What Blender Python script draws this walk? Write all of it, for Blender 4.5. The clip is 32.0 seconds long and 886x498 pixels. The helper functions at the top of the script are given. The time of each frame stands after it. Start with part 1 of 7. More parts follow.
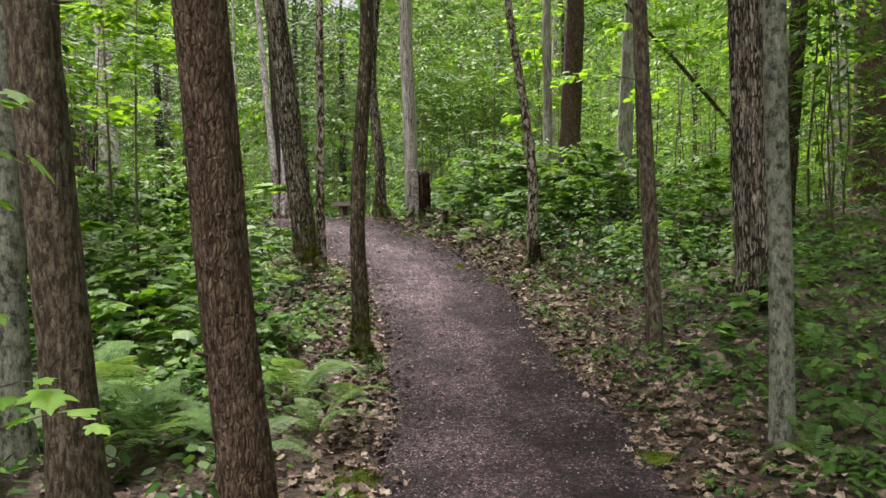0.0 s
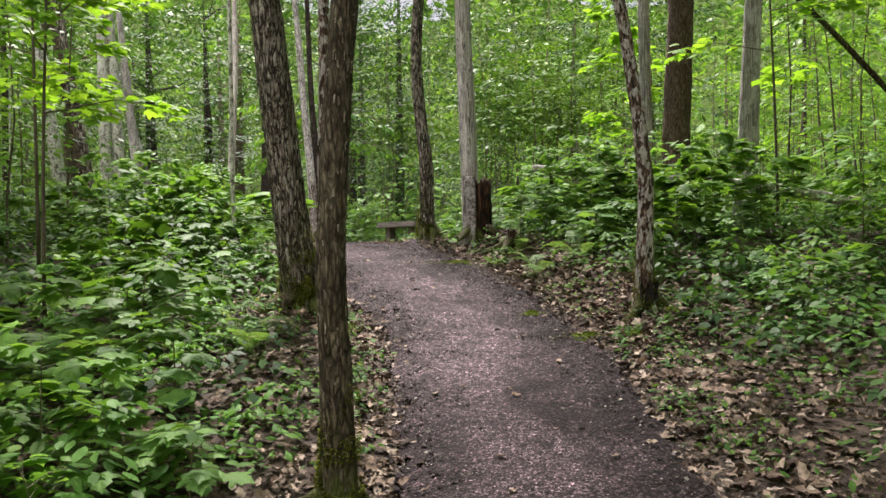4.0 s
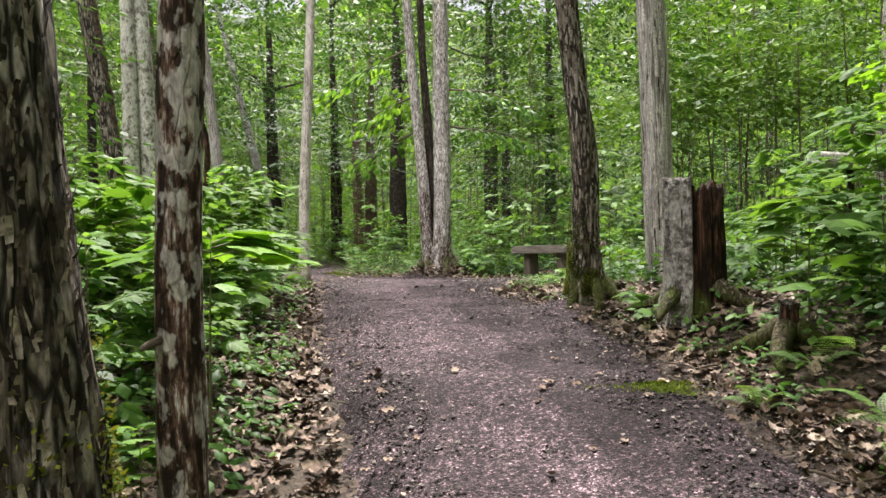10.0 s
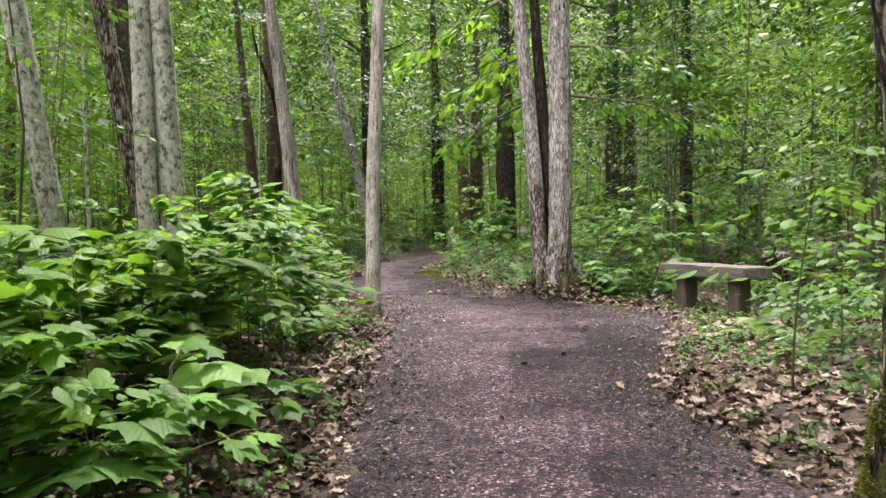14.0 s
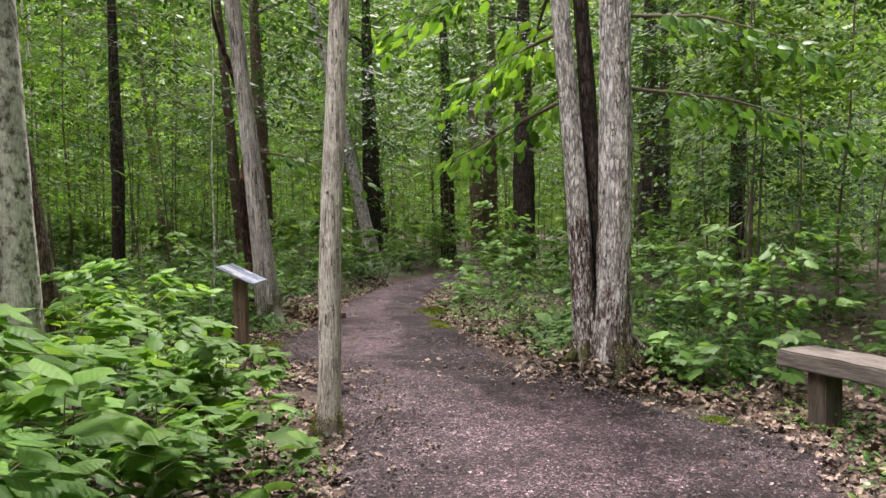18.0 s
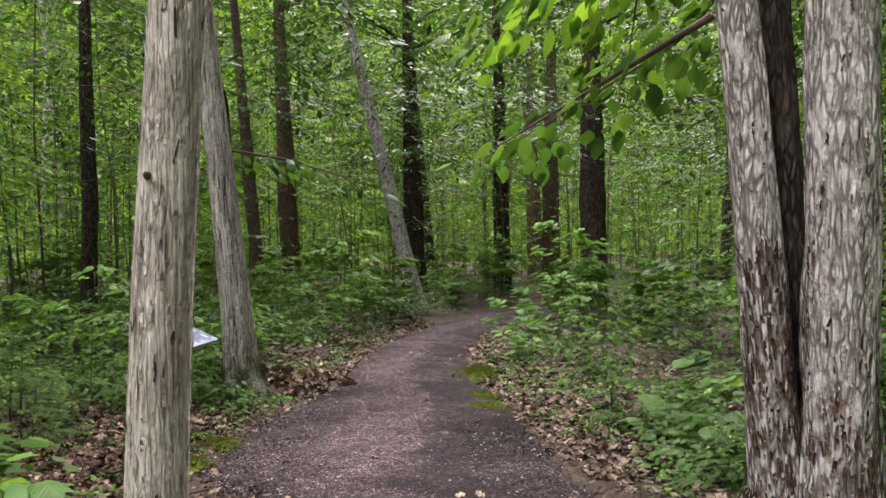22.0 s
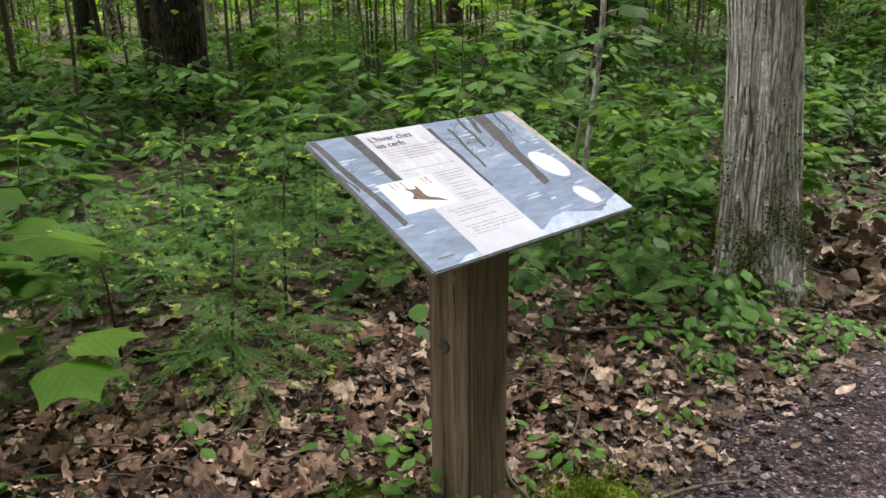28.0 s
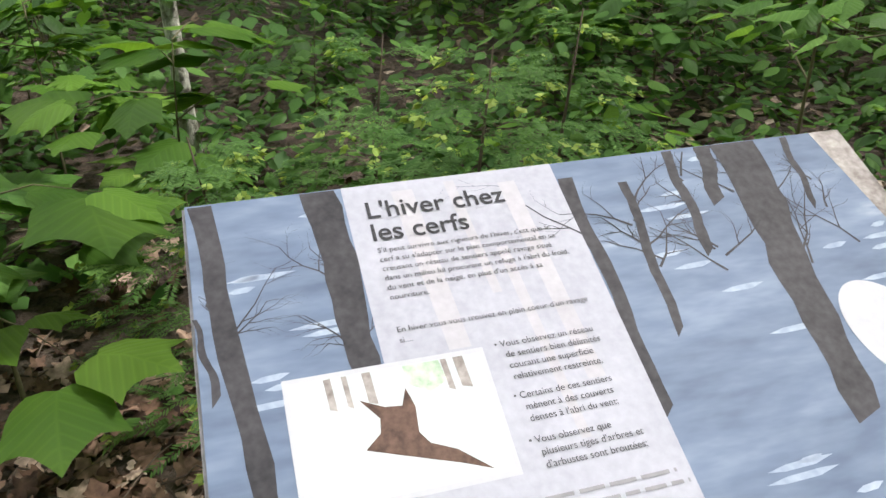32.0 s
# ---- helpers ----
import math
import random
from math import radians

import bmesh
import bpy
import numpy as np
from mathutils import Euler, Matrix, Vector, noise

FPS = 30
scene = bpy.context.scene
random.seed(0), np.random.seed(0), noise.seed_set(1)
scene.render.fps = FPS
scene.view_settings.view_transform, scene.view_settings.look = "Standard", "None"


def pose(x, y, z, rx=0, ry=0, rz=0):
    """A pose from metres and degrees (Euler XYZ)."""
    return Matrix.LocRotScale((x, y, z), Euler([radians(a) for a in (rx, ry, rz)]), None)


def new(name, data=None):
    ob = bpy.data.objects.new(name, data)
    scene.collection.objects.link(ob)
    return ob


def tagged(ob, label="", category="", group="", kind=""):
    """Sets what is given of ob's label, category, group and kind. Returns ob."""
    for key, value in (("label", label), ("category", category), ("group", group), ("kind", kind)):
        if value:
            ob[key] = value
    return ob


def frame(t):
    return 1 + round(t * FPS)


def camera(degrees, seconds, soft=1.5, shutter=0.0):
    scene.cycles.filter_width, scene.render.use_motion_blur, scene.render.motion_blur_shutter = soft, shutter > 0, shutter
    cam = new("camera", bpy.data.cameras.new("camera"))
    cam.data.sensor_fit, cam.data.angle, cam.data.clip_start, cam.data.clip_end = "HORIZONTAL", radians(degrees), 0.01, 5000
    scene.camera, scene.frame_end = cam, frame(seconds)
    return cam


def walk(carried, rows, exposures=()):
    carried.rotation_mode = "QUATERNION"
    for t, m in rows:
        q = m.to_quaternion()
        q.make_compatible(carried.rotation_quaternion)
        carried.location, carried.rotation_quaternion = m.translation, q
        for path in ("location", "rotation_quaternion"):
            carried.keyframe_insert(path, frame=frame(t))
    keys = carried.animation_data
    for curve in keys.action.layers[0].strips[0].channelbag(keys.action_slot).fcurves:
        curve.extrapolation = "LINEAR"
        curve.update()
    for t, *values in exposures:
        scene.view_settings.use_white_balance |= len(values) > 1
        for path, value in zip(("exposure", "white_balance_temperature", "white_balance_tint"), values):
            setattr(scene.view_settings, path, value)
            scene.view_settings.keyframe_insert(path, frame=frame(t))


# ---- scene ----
cam = camera(59.1, 32.0)
METRES, EYE, TILT, LEAN, TURN = 24.0, 1.4, -2.0, 1.2, 0.0
ROWS = [
    (0.0, 0.0000, 0.0000, 0.0000, 0.00, 0.00, 0.00),
    (0.5, -0.0006, 0.0189, -0.0011, 0.04, 0.07, -0.06),
    (1.0, 0.0013, 0.0363, 0.0004, 0.75, 0.15, -0.02),
    (1.5, 0.0030, 0.0538, 0.0013, 1.73, 0.74, 0.05),
    (2.0, 0.0020, 0.0715, 0.0025, 2.72, 1.12, 0.02),
    (2.5, 0.0021, 0.0884, 0.0032, 3.70, 1.28, -0.03),
    (4.5, 0.0018, 0.1616, 0.0051, 5.15, 1.94, -0.18),
    (5.0, 0.0016, 0.1825, 0.0064, 5.19, 2.00, -0.26),
    (5.5, 0.0034, 0.2019, 0.0069, 5.30, 2.06, -0.25),
    (6.0, 0.0032, 0.2211, 0.0087, 5.47, 2.07, -0.18),
    (6.5, 0.0010, 0.2393, 0.0110, 5.97, 2.14, -0.20),
    (7.0, -0.0007, 0.2567, 0.0133, 6.61, 2.17, -0.21),
    (7.5, -0.0045, 0.2739, 0.0150, 7.54, 2.23, -0.23),
    (8.0, -0.0082, 0.2900, 0.0185, 9.08, 2.19, -0.28),
    (8.5, -0.0102, 0.3079, 0.0220, 10.87, 2.14, -0.34),
    (9.0, -0.0139, 0.3226, 0.0251, 12.66, 2.11, -0.33),
    (9.5, -0.0186, 0.3376, 0.0292, 14.69, 2.00, -0.40),
    (10.0, -0.0222, 0.3537, 0.0320, 16.38, 1.90, -0.42),
    (10.5, -0.0253, 0.3703, 0.0350, 17.95, 1.49, -0.43),
    (11.0, -0.0281, 0.3841, 0.0382, 19.39, 0.91, -0.41),
    (11.5, -0.0312, 0.4002, 0.0414, 20.38, 0.29, -0.38),
    (12.0, -0.0368, 0.4144, 0.0445, 21.31, -0.33, -0.39),
    (12.5, -0.0431, 0.4294, 0.0492, 22.55, -0.58, -0.52),
    (13.0, -0.0483, 0.4452, 0.0537, 23.38, -0.54, -0.50),
    (13.5, -0.0556, 0.4604, 0.0570, 23.96, -0.50, -0.49),
    (14.0, -0.0619, 0.4747, 0.0602, 24.44, -0.76, -0.57),
    (14.5, -0.0662, 0.4903, 0.0647, 24.61, -1.11, -0.52),
    (16.5, -0.0944, 0.5439, 0.0750, 24.69, -0.97, -1.02),
    (17.0, -0.1012, 0.5588, 0.0776, 24.91, -0.93, -1.01),
    (17.5, -0.1055, 0.5741, 0.0787, 25.13, -0.87, -0.98),
    (18.0, -0.1103, 0.5905, 0.0808, 25.36, -0.87, -0.98),
    (18.5, -0.1163, 0.6042, 0.0838, 25.69, -0.77, -1.00),
    (19.0, -0.1224, 0.6206, 0.0850, 26.07, -0.65, -0.96),
    (19.5, -0.1305, 0.6381, 0.0844, 26.49, 0.19, -0.91),
    (20.0, -0.1383, 0.6533, 0.0848, 27.00, 0.59, -0.96),
    (20.5, -0.1453, 0.6703, 0.0858, 27.30, 0.73, -0.92),
    (21.0, -0.1533, 0.6866, 0.0859, 27.54, 0.79, -0.93),
    (21.5, -0.1612, 0.7028, 0.0846, 28.25, 0.85, -0.90),
    (22.0, -0.1682, 0.7185, 0.0846, 29.42, 0.88, -0.94),
    (22.5, -0.1769, 0.7332, 0.0847, 32.35, 0.85, -0.95),
    (23.0, -0.1850, 0.7470, 0.0839, 36.68, 0.83, -0.99),
    (23.5, -0.1920, 0.7615, 0.0839, 41.63, 0.46, -1.00),
    (24.0, -0.2014, 0.7733, 0.0830, 48.07, -0.93, -1.05),
    (24.5, -0.2112, 0.7849, 0.0816, 54.60, -4.16, -1.18),
    (25.0, -0.2211, 0.7973, 0.0821, 59.41, -7.60, -1.27),
    (25.5, -0.2344, 0.8080, 0.0823, 63.66, -11.30, -1.30),
    (27.5, -0.2787, 0.8483, 0.0798, 69.09, -17.73, -1.60),
    (28.0, -0.2872, 0.8570, 0.0795, 70.79, -18.80, -1.76),
    (28.5, -0.2965, 0.8643, 0.0793, 73.31, -19.66, -1.76),
    (29.0, -0.3054, 0.8695, 0.0796, 76.62, -20.62, -1.61),
    (29.5, -0.3107, 0.8742, 0.0789, 81.48, -21.41, -1.50),
    (30.0, -0.3141, 0.8780, 0.0785, 90.01, -22.08, -0.71),
    (30.5, -0.3210, 0.8798, 0.0784, 96.19, -23.14, -0.74),
    (31.0, -0.3252, 0.8805, 0.0784, 97.45, -25.51, -1.03),
    (31.5, -0.3298, 0.8804, 0.0780, 97.60, -27.47, -1.01),
    (32.0, -0.3338, 0.8812, 0.0776, 98.31, -28.70, -1.07),
]
walk(cam, [(t, pose(0, 0, EYE, TILT, LEAN, TURN) @ pose(METRES * x, METRES * y, METRES * z, 90 + pitch, roll, yaw)) for t, x, y, z, yaw, pitch, roll in ROWS], [(0.0, 1.32, 6500, 20), (6.0, 1.36, 6500, 17), (13.0, 1.52, 6450, 19), (20.0, 1.14, 6450, 22), (25.0, 1.20, 6450, 19), (29.0, 1.24, 6400, 15), (32.0, 1.18, 6350, 15)])

# ---- sky, sun, exposure ----
world = bpy.data.worlds.new("sky")
scene.world = world
world.use_nodes = True
_n, _l = world.node_tree.nodes, world.node_tree.links
_sky = _n.new("ShaderNodeTexSky")
_sky.sky_type, _sky.sun_disc = "NISHITA", False
_sky.sun_elevation, _sky.sun_rotation = radians(58), radians(200)
_sky.air_density, _sky.dust_density, _sky.ozone_density = 1.0, 8.0, 0.3
# a bright veil of cloud takes most of the blue out of the sky
_veil = _n.new("ShaderNodeHueSaturation")
_veil.inputs["Saturation"].default_value = 0.25
_l.new(_sky.outputs[0], _veil.inputs["Color"])
_l.new(_veil.outputs[0], _n["Background"].inputs[0])
_n["Background"].inputs[1].default_value = 0.12
_sun = bpy.data.lights.new("sun", "SUN")
_sun.energy, _sun.angle, _sun.color = 4.4, radians(10), (1.0, 0.96, 0.87)
_so = new("sun", _sun)
_so.rotation_euler = (radians(32), 0, radians(200))

# ---- materials ----


def material(name, build):
    m = bpy.data.materials.new(name)
    m.use_nodes = True
    nt = m.node_tree
    build(nt, nt.nodes, nt.links, nt.nodes["Principled BSDF"])
    return m


def nz(nt, vec, scale, detail=4, rough=0.55, kind="ShaderNodeTexNoise"):
    t = nt.nodes.new(kind)
    t.inputs["Scale"].default_value = scale
    if kind == "ShaderNodeTexNoise":
        t.inputs["Detail"].default_value, t.inputs["Roughness"].default_value = detail, rough
    if vec is not None:
        nt.links.new(vec, t.inputs["Vector"])
    return t


def ramp(nt, fac, stops):
    r = nt.nodes.new("ShaderNodeValToRGB")
    e = r.color_ramp.elements
    while len(e) < len(stops):
        e.new(0.5)
    for el, (p, c) in zip(e, stops):
        el.position, el.color = p, (*c, 1) if len(c) == 3 else c
    nt.links.new(fac, r.inputs[0])
    return r.outputs[0]


def mixc(nt, fac, a, b, mode="MIX"):
    m = nt.nodes.new("ShaderNodeMix")
    m.data_type, m.blend_type = "RGBA", mode
    for sock, v in ((m.inputs[0], fac), (m.inputs[6], a), (m.inputs[7], b)):
        if hasattr(v, "links"):
            nt.links.new(v, sock)
        elif isinstance(v, (int, float)):
            sock.default_value = v
        else:
            sock.default_value = (*v, 1)
    return m.outputs[2]


def coords(nt, scale=(1, 1, 1), out="Object"):
    c = nt.nodes.new("ShaderNodeTexCoord")
    m = nt.nodes.new("ShaderNodeMapping")
    m.inputs["Scale"].default_value = scale
    nt.links.new(c.outputs[out], m.inputs[0])
    return m.outputs[0]


def bump(nt, height, bsdf, strength=0.4, dist=0.01):
    b = nt.nodes.new("ShaderNodeBump")
    b.inputs["Strength"].default_value, b.inputs["Distance"].default_value = strength, dist
    nt.links.new(height, b.inputs["Height"])
    nt.links.new(b.outputs[0], bsdf.inputs["Normal"])


def leaf_material(name, dark, mid, light, glow=0.4, rough=0.5):
    def build(nt, n, l, p):
        g = n.new("ShaderNodeNewGeometry")
        oi = n.new("ShaderNodeObjectInfo")
        c1 = ramp(nt, g.outputs["Random Per Island"], [(0.0, dark), (0.55, mid), (1.0, light)])
        big = nz(nt, coords(nt, out="Generated"), 3.0, 2)
        c2 = mixc(nt, 0.35, c1, ramp(nt, big.outputs[0], [(0.3, dark), (0.7, light)]))
        hs = n.new("ShaderNodeHueSaturation")
        mr = n.new("ShaderNodeMapRange")
        mr.inputs[3].default_value, mr.inputs[4].default_value = 0.75, 1.2
        l.new(oi.outputs["Random"], mr.inputs[0])
        l.new(mr.outputs[0], hs.inputs["Value"])
        l.new(c2, hs.inputs["Color"])
        l.new(hs.outputs[0], p.inputs["Base Color"])
        p.inputs["Roughness"].default_value = rough
        p.inputs["Specular IOR Level"].default_value = 0.16
        # midrib and side veins, by each leaf's own length and breadth
        at = n.new("ShaderNodeAttribute")
        at.attribute_name = "leaf_at"
        sx = n.new("ShaderNodeSeparateXYZ")
        l.new(at.outputs["Vector"], sx.inputs[0])

        def maths(op, a, b=None):
            m = n.new("ShaderNodeMath")
            m.operation = op
            for i, q in enumerate((a, b)):
                if q is not None and hasattr(q, "links"):
                    l.new(q, m.inputs[i])
                elif q is not None:
                    m.inputs[i].default_value = q
            return m.outputs[0]
        wide = maths("ABSOLUTE", sx.outputs[0])
        side = maths("PINGPONG", maths("SUBTRACT", sx.outputs[1], maths("MULTIPLY", wide, 0.75)), 0.07)
        vein = maths("MINIMUM", wide, maths("MULTIPLY", side, 0.9))
        shade = ramp(nt, maths("MULTIPLY", vein, 10.0), [(0.0, (1.14, 1.14, 1.1)), (0.13, (1.05, 1.05, 1.04)), (0.3, (0.97, 0.97, 0.97)), (0.7, (1.0, 1.0, 1.0))])
        veined = mixc(nt, sx.outputs[2], hs.outputs[0], mixc(nt, 1.0, hs.outputs[0], shade, "MULTIPLY"))
        l.new(veined, p.inputs["Base Color"])
        bump(nt, maths("MULTIPLY", vein, 10.0), p, 0.35, 0.004)
        tr = n.new("ShaderNodeBsdfTranslucent")
        tc = mixc(nt, 1.0, veined, (1.6, 1.5, 0.7), "MULTIPLY")
        l.new(tc, tr.inputs[0])
        mx = n.new("ShaderNodeMixShader")
        mx.inputs[0].default_value = glow
        l.new(p.outputs[0], mx.inputs[1])
        l.new(tr.outputs[0], mx.inputs[2])
        l.new(mx.outputs[0], n["Material Output"].inputs[0])
    return material(name, build)


def mixc_dark(a, b):
    return tuple(0.5 * (p + q) for p, q in zip(a, b))


def bark_material(name, deep, mid, pale, patch=0.5, moss=0.0, across=20.0, along=7.0, mossy_to=0.5, crack=0.16, warp=0.9, rise=0.9, blotch=1.0, dark=0.75, cells=0.5, split=1.0, cut=0.0):
    """Plates or strips of bark, across and along to the metre, parted by dark cracks, with lichen patches and moss."""
    def build(nt, n, l, p):
        v = coords(nt, (across, across, along))
        wob = nz(nt, coords(nt, (7, 7, 4)), 1.6, 4)
        sc = n.new("ShaderNodeVectorMath")
        sc.operation = "MULTIPLY_ADD"
        l.new(wob.outputs["Color"], sc.inputs[0])
        sc.inputs[1].default_value = (warp * 2, warp * 2, warp * 2)
        l.new(v, sc.inputs[2])
        cell = nz(nt, sc.outputs[0], 1.0, kind="ShaderNodeTexVoronoi")
        edge = nz(nt, sc.outputs[0], 1.0, kind="ShaderNodeTexVoronoi")
        edge.feature = "DISTANCE_TO_EDGE"
        fine = nz(nt, coords(nt, (90, 90, 26)), 1.0, 5, 0.7)
        plate = nz(nt, coords(nt, (4 * blotch, 4 * blotch, 2.4 * blotch)), 1.5, 4, 0.55)
        grain = nz(nt, coords(nt, (across * 1.1, across * 1.1, along * 0.55)), 1.3, 7, 0.68)
        c = ramp(nt, grain.outputs[0], [(0.40 + cut, deep), (0.49 + cut, mid), (0.59 + cut, pale)])
        c = mixc(nt, cells, c, ramp(nt, cell.outputs["Color"], [(0.15, mixc_dark(deep, mid)), (0.4, mid), (0.8, pale)]))
        c = mixc(nt, ramp(nt, plate.outputs[0], [(patch - 0.02, (0, 0, 0)), (patch + 0.03, (0.85, 0.85, 0.85))]), c, mixc(nt, 0.25, pale, c))
        c = mixc(nt, 0.6, c, mixc(nt, 1.0, c, ramp(nt, fine.outputs[0], [(0.34, (0.35, 0.34, 0.33)), (0.66, (1.55, 1.55, 1.55))]), "MULTIPLY"))
        brk = nz(nt, coords(nt, (9, 9, 5)), 1.5, 4)
        msk = mixc(nt, 1.0, ramp(nt, edge.outputs["Distance"], [(0.0, (1, 1, 1)), (crack * 0.55, (0.9, 0.9, 0.9)), (crack * 1.25, (0, 0, 0))]), ramp(nt, brk.outputs[0], [(0.36, (0.15 * split, 0.15 * split, 0.15 * split)), (0.5, (split, split, split))]), "MULTIPLY")
        c = mixc(nt, msk, c, deep)
        stain = nz(nt, coords(nt, (2.2, 2.2, 0.9)), 1.3, 4, 0.6)
        c = mixc(nt, ramp(nt, stain.outputs[0], [(0.53, (0, 0, 0)), (0.62, (dark, dark, dark))]), c, mixc(nt, 0.35, deep, c))
        if moss > 0:
            tc = n.new("ShaderNodeTexCoord")
            sx = n.new("ShaderNodeSeparateXYZ")
            l.new(tc.outputs["Object"], sx.inputs[0])
            mr = n.new("ShaderNodeMapRange")
            mr.inputs[1].default_value, mr.inputs[2].default_value = 0.0, mossy_to
            mr.inputs[3].default_value, mr.inputs[4].default_value = moss, -0.12
            l.new(sx.outputs[2], mr.inputs[0])
            mn = nz(nt, coords(nt, (5, 5, 2.5)), 1.0, 8, 0.75)
            ad = n.new("ShaderNodeMath")
            l.new(mr.outputs[0], ad.inputs[0])
            l.new(mn.outputs[0], ad.inputs[1])
            mossc = ramp(nt, fine.outputs[0], [(0.3, (0.018, 0.024, 0.006)), (0.7, (0.085, 0.10, 0.016))])
            c = mixc(nt, ramp(nt, ad.outputs[0], [(0.66, (0, 0, 0)), (0.80, (0.9, 0.9, 0.9))]), c, mossc)
        l.new(c, p.inputs["Base Color"])
        p.inputs["Roughness"].default_value = 0.9
        p.inputs["Specular IOR Level"].default_value = 0.2
        eh = ramp(nt, edge.outputs["Distance"], [(0.0, (0, 0, 0)), (crack * 1.6, (1, 1, 1))])
        bump(nt, mixc(nt, 0.6, eh, mixc(nt, 0.4, grain.outputs[0], fine.outputs[0])), p, rise, 0.02)
    return material(name, build)


def plain_material(name, a, b, scale=8, rough=0.8, stretch=(1, 1, 1), bmp=0.3, dist=0.004, fine=60, spec=0.3):
    def build(nt, n, l, p):
        v = coords(nt, stretch)
        big, small = nz(nt, v, scale, 5), nz(nt, v, fine, 4)
        c = mixc(nt, 0.45, ramp(nt, big.outputs[0], [(0.3, a), (0.7, b)]), ramp(nt, small.outputs[0], [(0.3, a), (0.7, b)]))
        l.new(c, p.inputs["Base Color"])
        p.inputs["Roughness"].default_value = rough
        p.inputs["Specular IOR Level"].default_value = spec
        bump(nt, small.outputs[0], p, bmp, dist)
    return material(name, build)


def island_material(name, stops, rough=0.8, scale=30):
    def build(nt, n, l, p):
        g = n.new("ShaderNodeNewGeometry")
        c = ramp(nt, g.outputs["Random Per Island"], stops)
        t = nz(nt, coords(nt), scale, 4)
        c = mixc(nt, 0.85, c, mixc(nt, 1.0, c, ramp(nt, t.outputs[0], [(0.34, (0.35, 0.33, 0.31)), (0.66, (1.35, 1.3, 1.25))]), "MULTIPLY"))
        l.new(c, p.inputs["Base Color"])
        bump(nt, t.outputs[0], p, 0.5, 0.006)
        p.inputs["Roughness"].default_value = rough
        p.inputs["Specular IOR Level"].default_value = 0.25
    return material(name, build)


def _gravel(nt, n, l, p):
    v = coords(nt)
    big, midn = nz(nt, v, 1.1, 6, 0.65), nz(nt, v, 7, 6, 0.7)
    grit, cell, cell2 = nz(nt, v, 150, 3), nz(nt, v, 88, kind="ShaderNodeTexVoronoi"), nz(nt, v, 40, kind="ShaderNodeTexVoronoi")
    # trodden pale along the middle, damp and dark towards the edges
    uv = n.new("ShaderNodeTexCoord")
    sep = n.new("ShaderNodeSeparateXYZ")
    l.new(uv.outputs["UV"], sep.inputs[0])
    wander = nz(nt, coords(nt, (0.5, 0.35, 1)), 1.6, 4, 0.6)
    band = n.new("ShaderNodeMath")
    band.operation = "MULTIPLY_ADD"
    l.new(wander.outputs[0], band.inputs[0])
    band.inputs[1].default_value = 0.9
    l.new(sep.outputs[0], band.inputs[2])
    worn = ramp(nt, band.outputs[0], [(0.42, (0, 0, 0)), (0.82, (0.75, 0.75, 0.75)), (0.98, (0.75, 0.75, 0.75)), (1.38, (0, 0, 0))])
    patch = ramp(nt, big.outputs[0], [(0.42, (0, 0, 0)), (0.59, (1, 1, 1))])
    worn = mixc(nt, 0.5, worn, patch)
    c = mixc(nt, worn, (0.022, 0.014, 0.016), (0.117, 0.091, 0.098))
    c = mixc(nt, 0.4, c, mixc(nt, 1.0, c, ramp(nt, midn.outputs[0], [(0.38, (0.2, 0.19, 0.2)), (0.64, (1.9, 1.85, 1.87))]), "MULTIPLY"))
    c = mixc(nt, 0.9, c, mixc(nt, 1.0, c, ramp(nt, cell.outputs["Color"], [(0.2, (0.18, 0.17, 0.18)), (0.72, (1.2, 1.16, 1.17)), (0.95, (4.0, 3.9, 3.95))]), "MULTIPLY"))
    c = mixc(nt, 0.7, c, mixc(nt, 1.0, c, ramp(nt, cell2.outputs["Color"], [(0.2, (0.4, 0.39, 0.4)), (0.9, (1.9, 1.85, 1.87))]), "MULTIPLY"))
    c = mixc(nt, 0.5, c, mixc(nt, 1.0, c, ramp(nt, grit.outputs[0], [(0.35, (0.25, 0.25, 0.25)), (0.7, (2.0, 1.95, 1.95))]), "MULTIPLY"))
    chip = nz(nt, v, 165, kind="ShaderNodeTexVoronoi")
    c = mixc(nt, 0.75, c, mixc(nt, 1.0, c, ramp(nt, chip.outputs["Color"], [(0.25, (0.25, 0.24, 0.25)), (0.7, (1.1, 1.08, 1.08)), (0.9, (3.0, 2.95, 2.95))]), "MULTIPLY"))
    l.new(c, p.inputs["Base Color"])
    p.inputs["Roughness"].default_value = 0.85
    p.inputs["Specular IOR Level"].default_value = 0.25
    h = mixc(nt, 0.5, chip.outputs["Distance"], cell.outputs["Distance"])
    bump(nt, h, p, 1.0, 0.009)


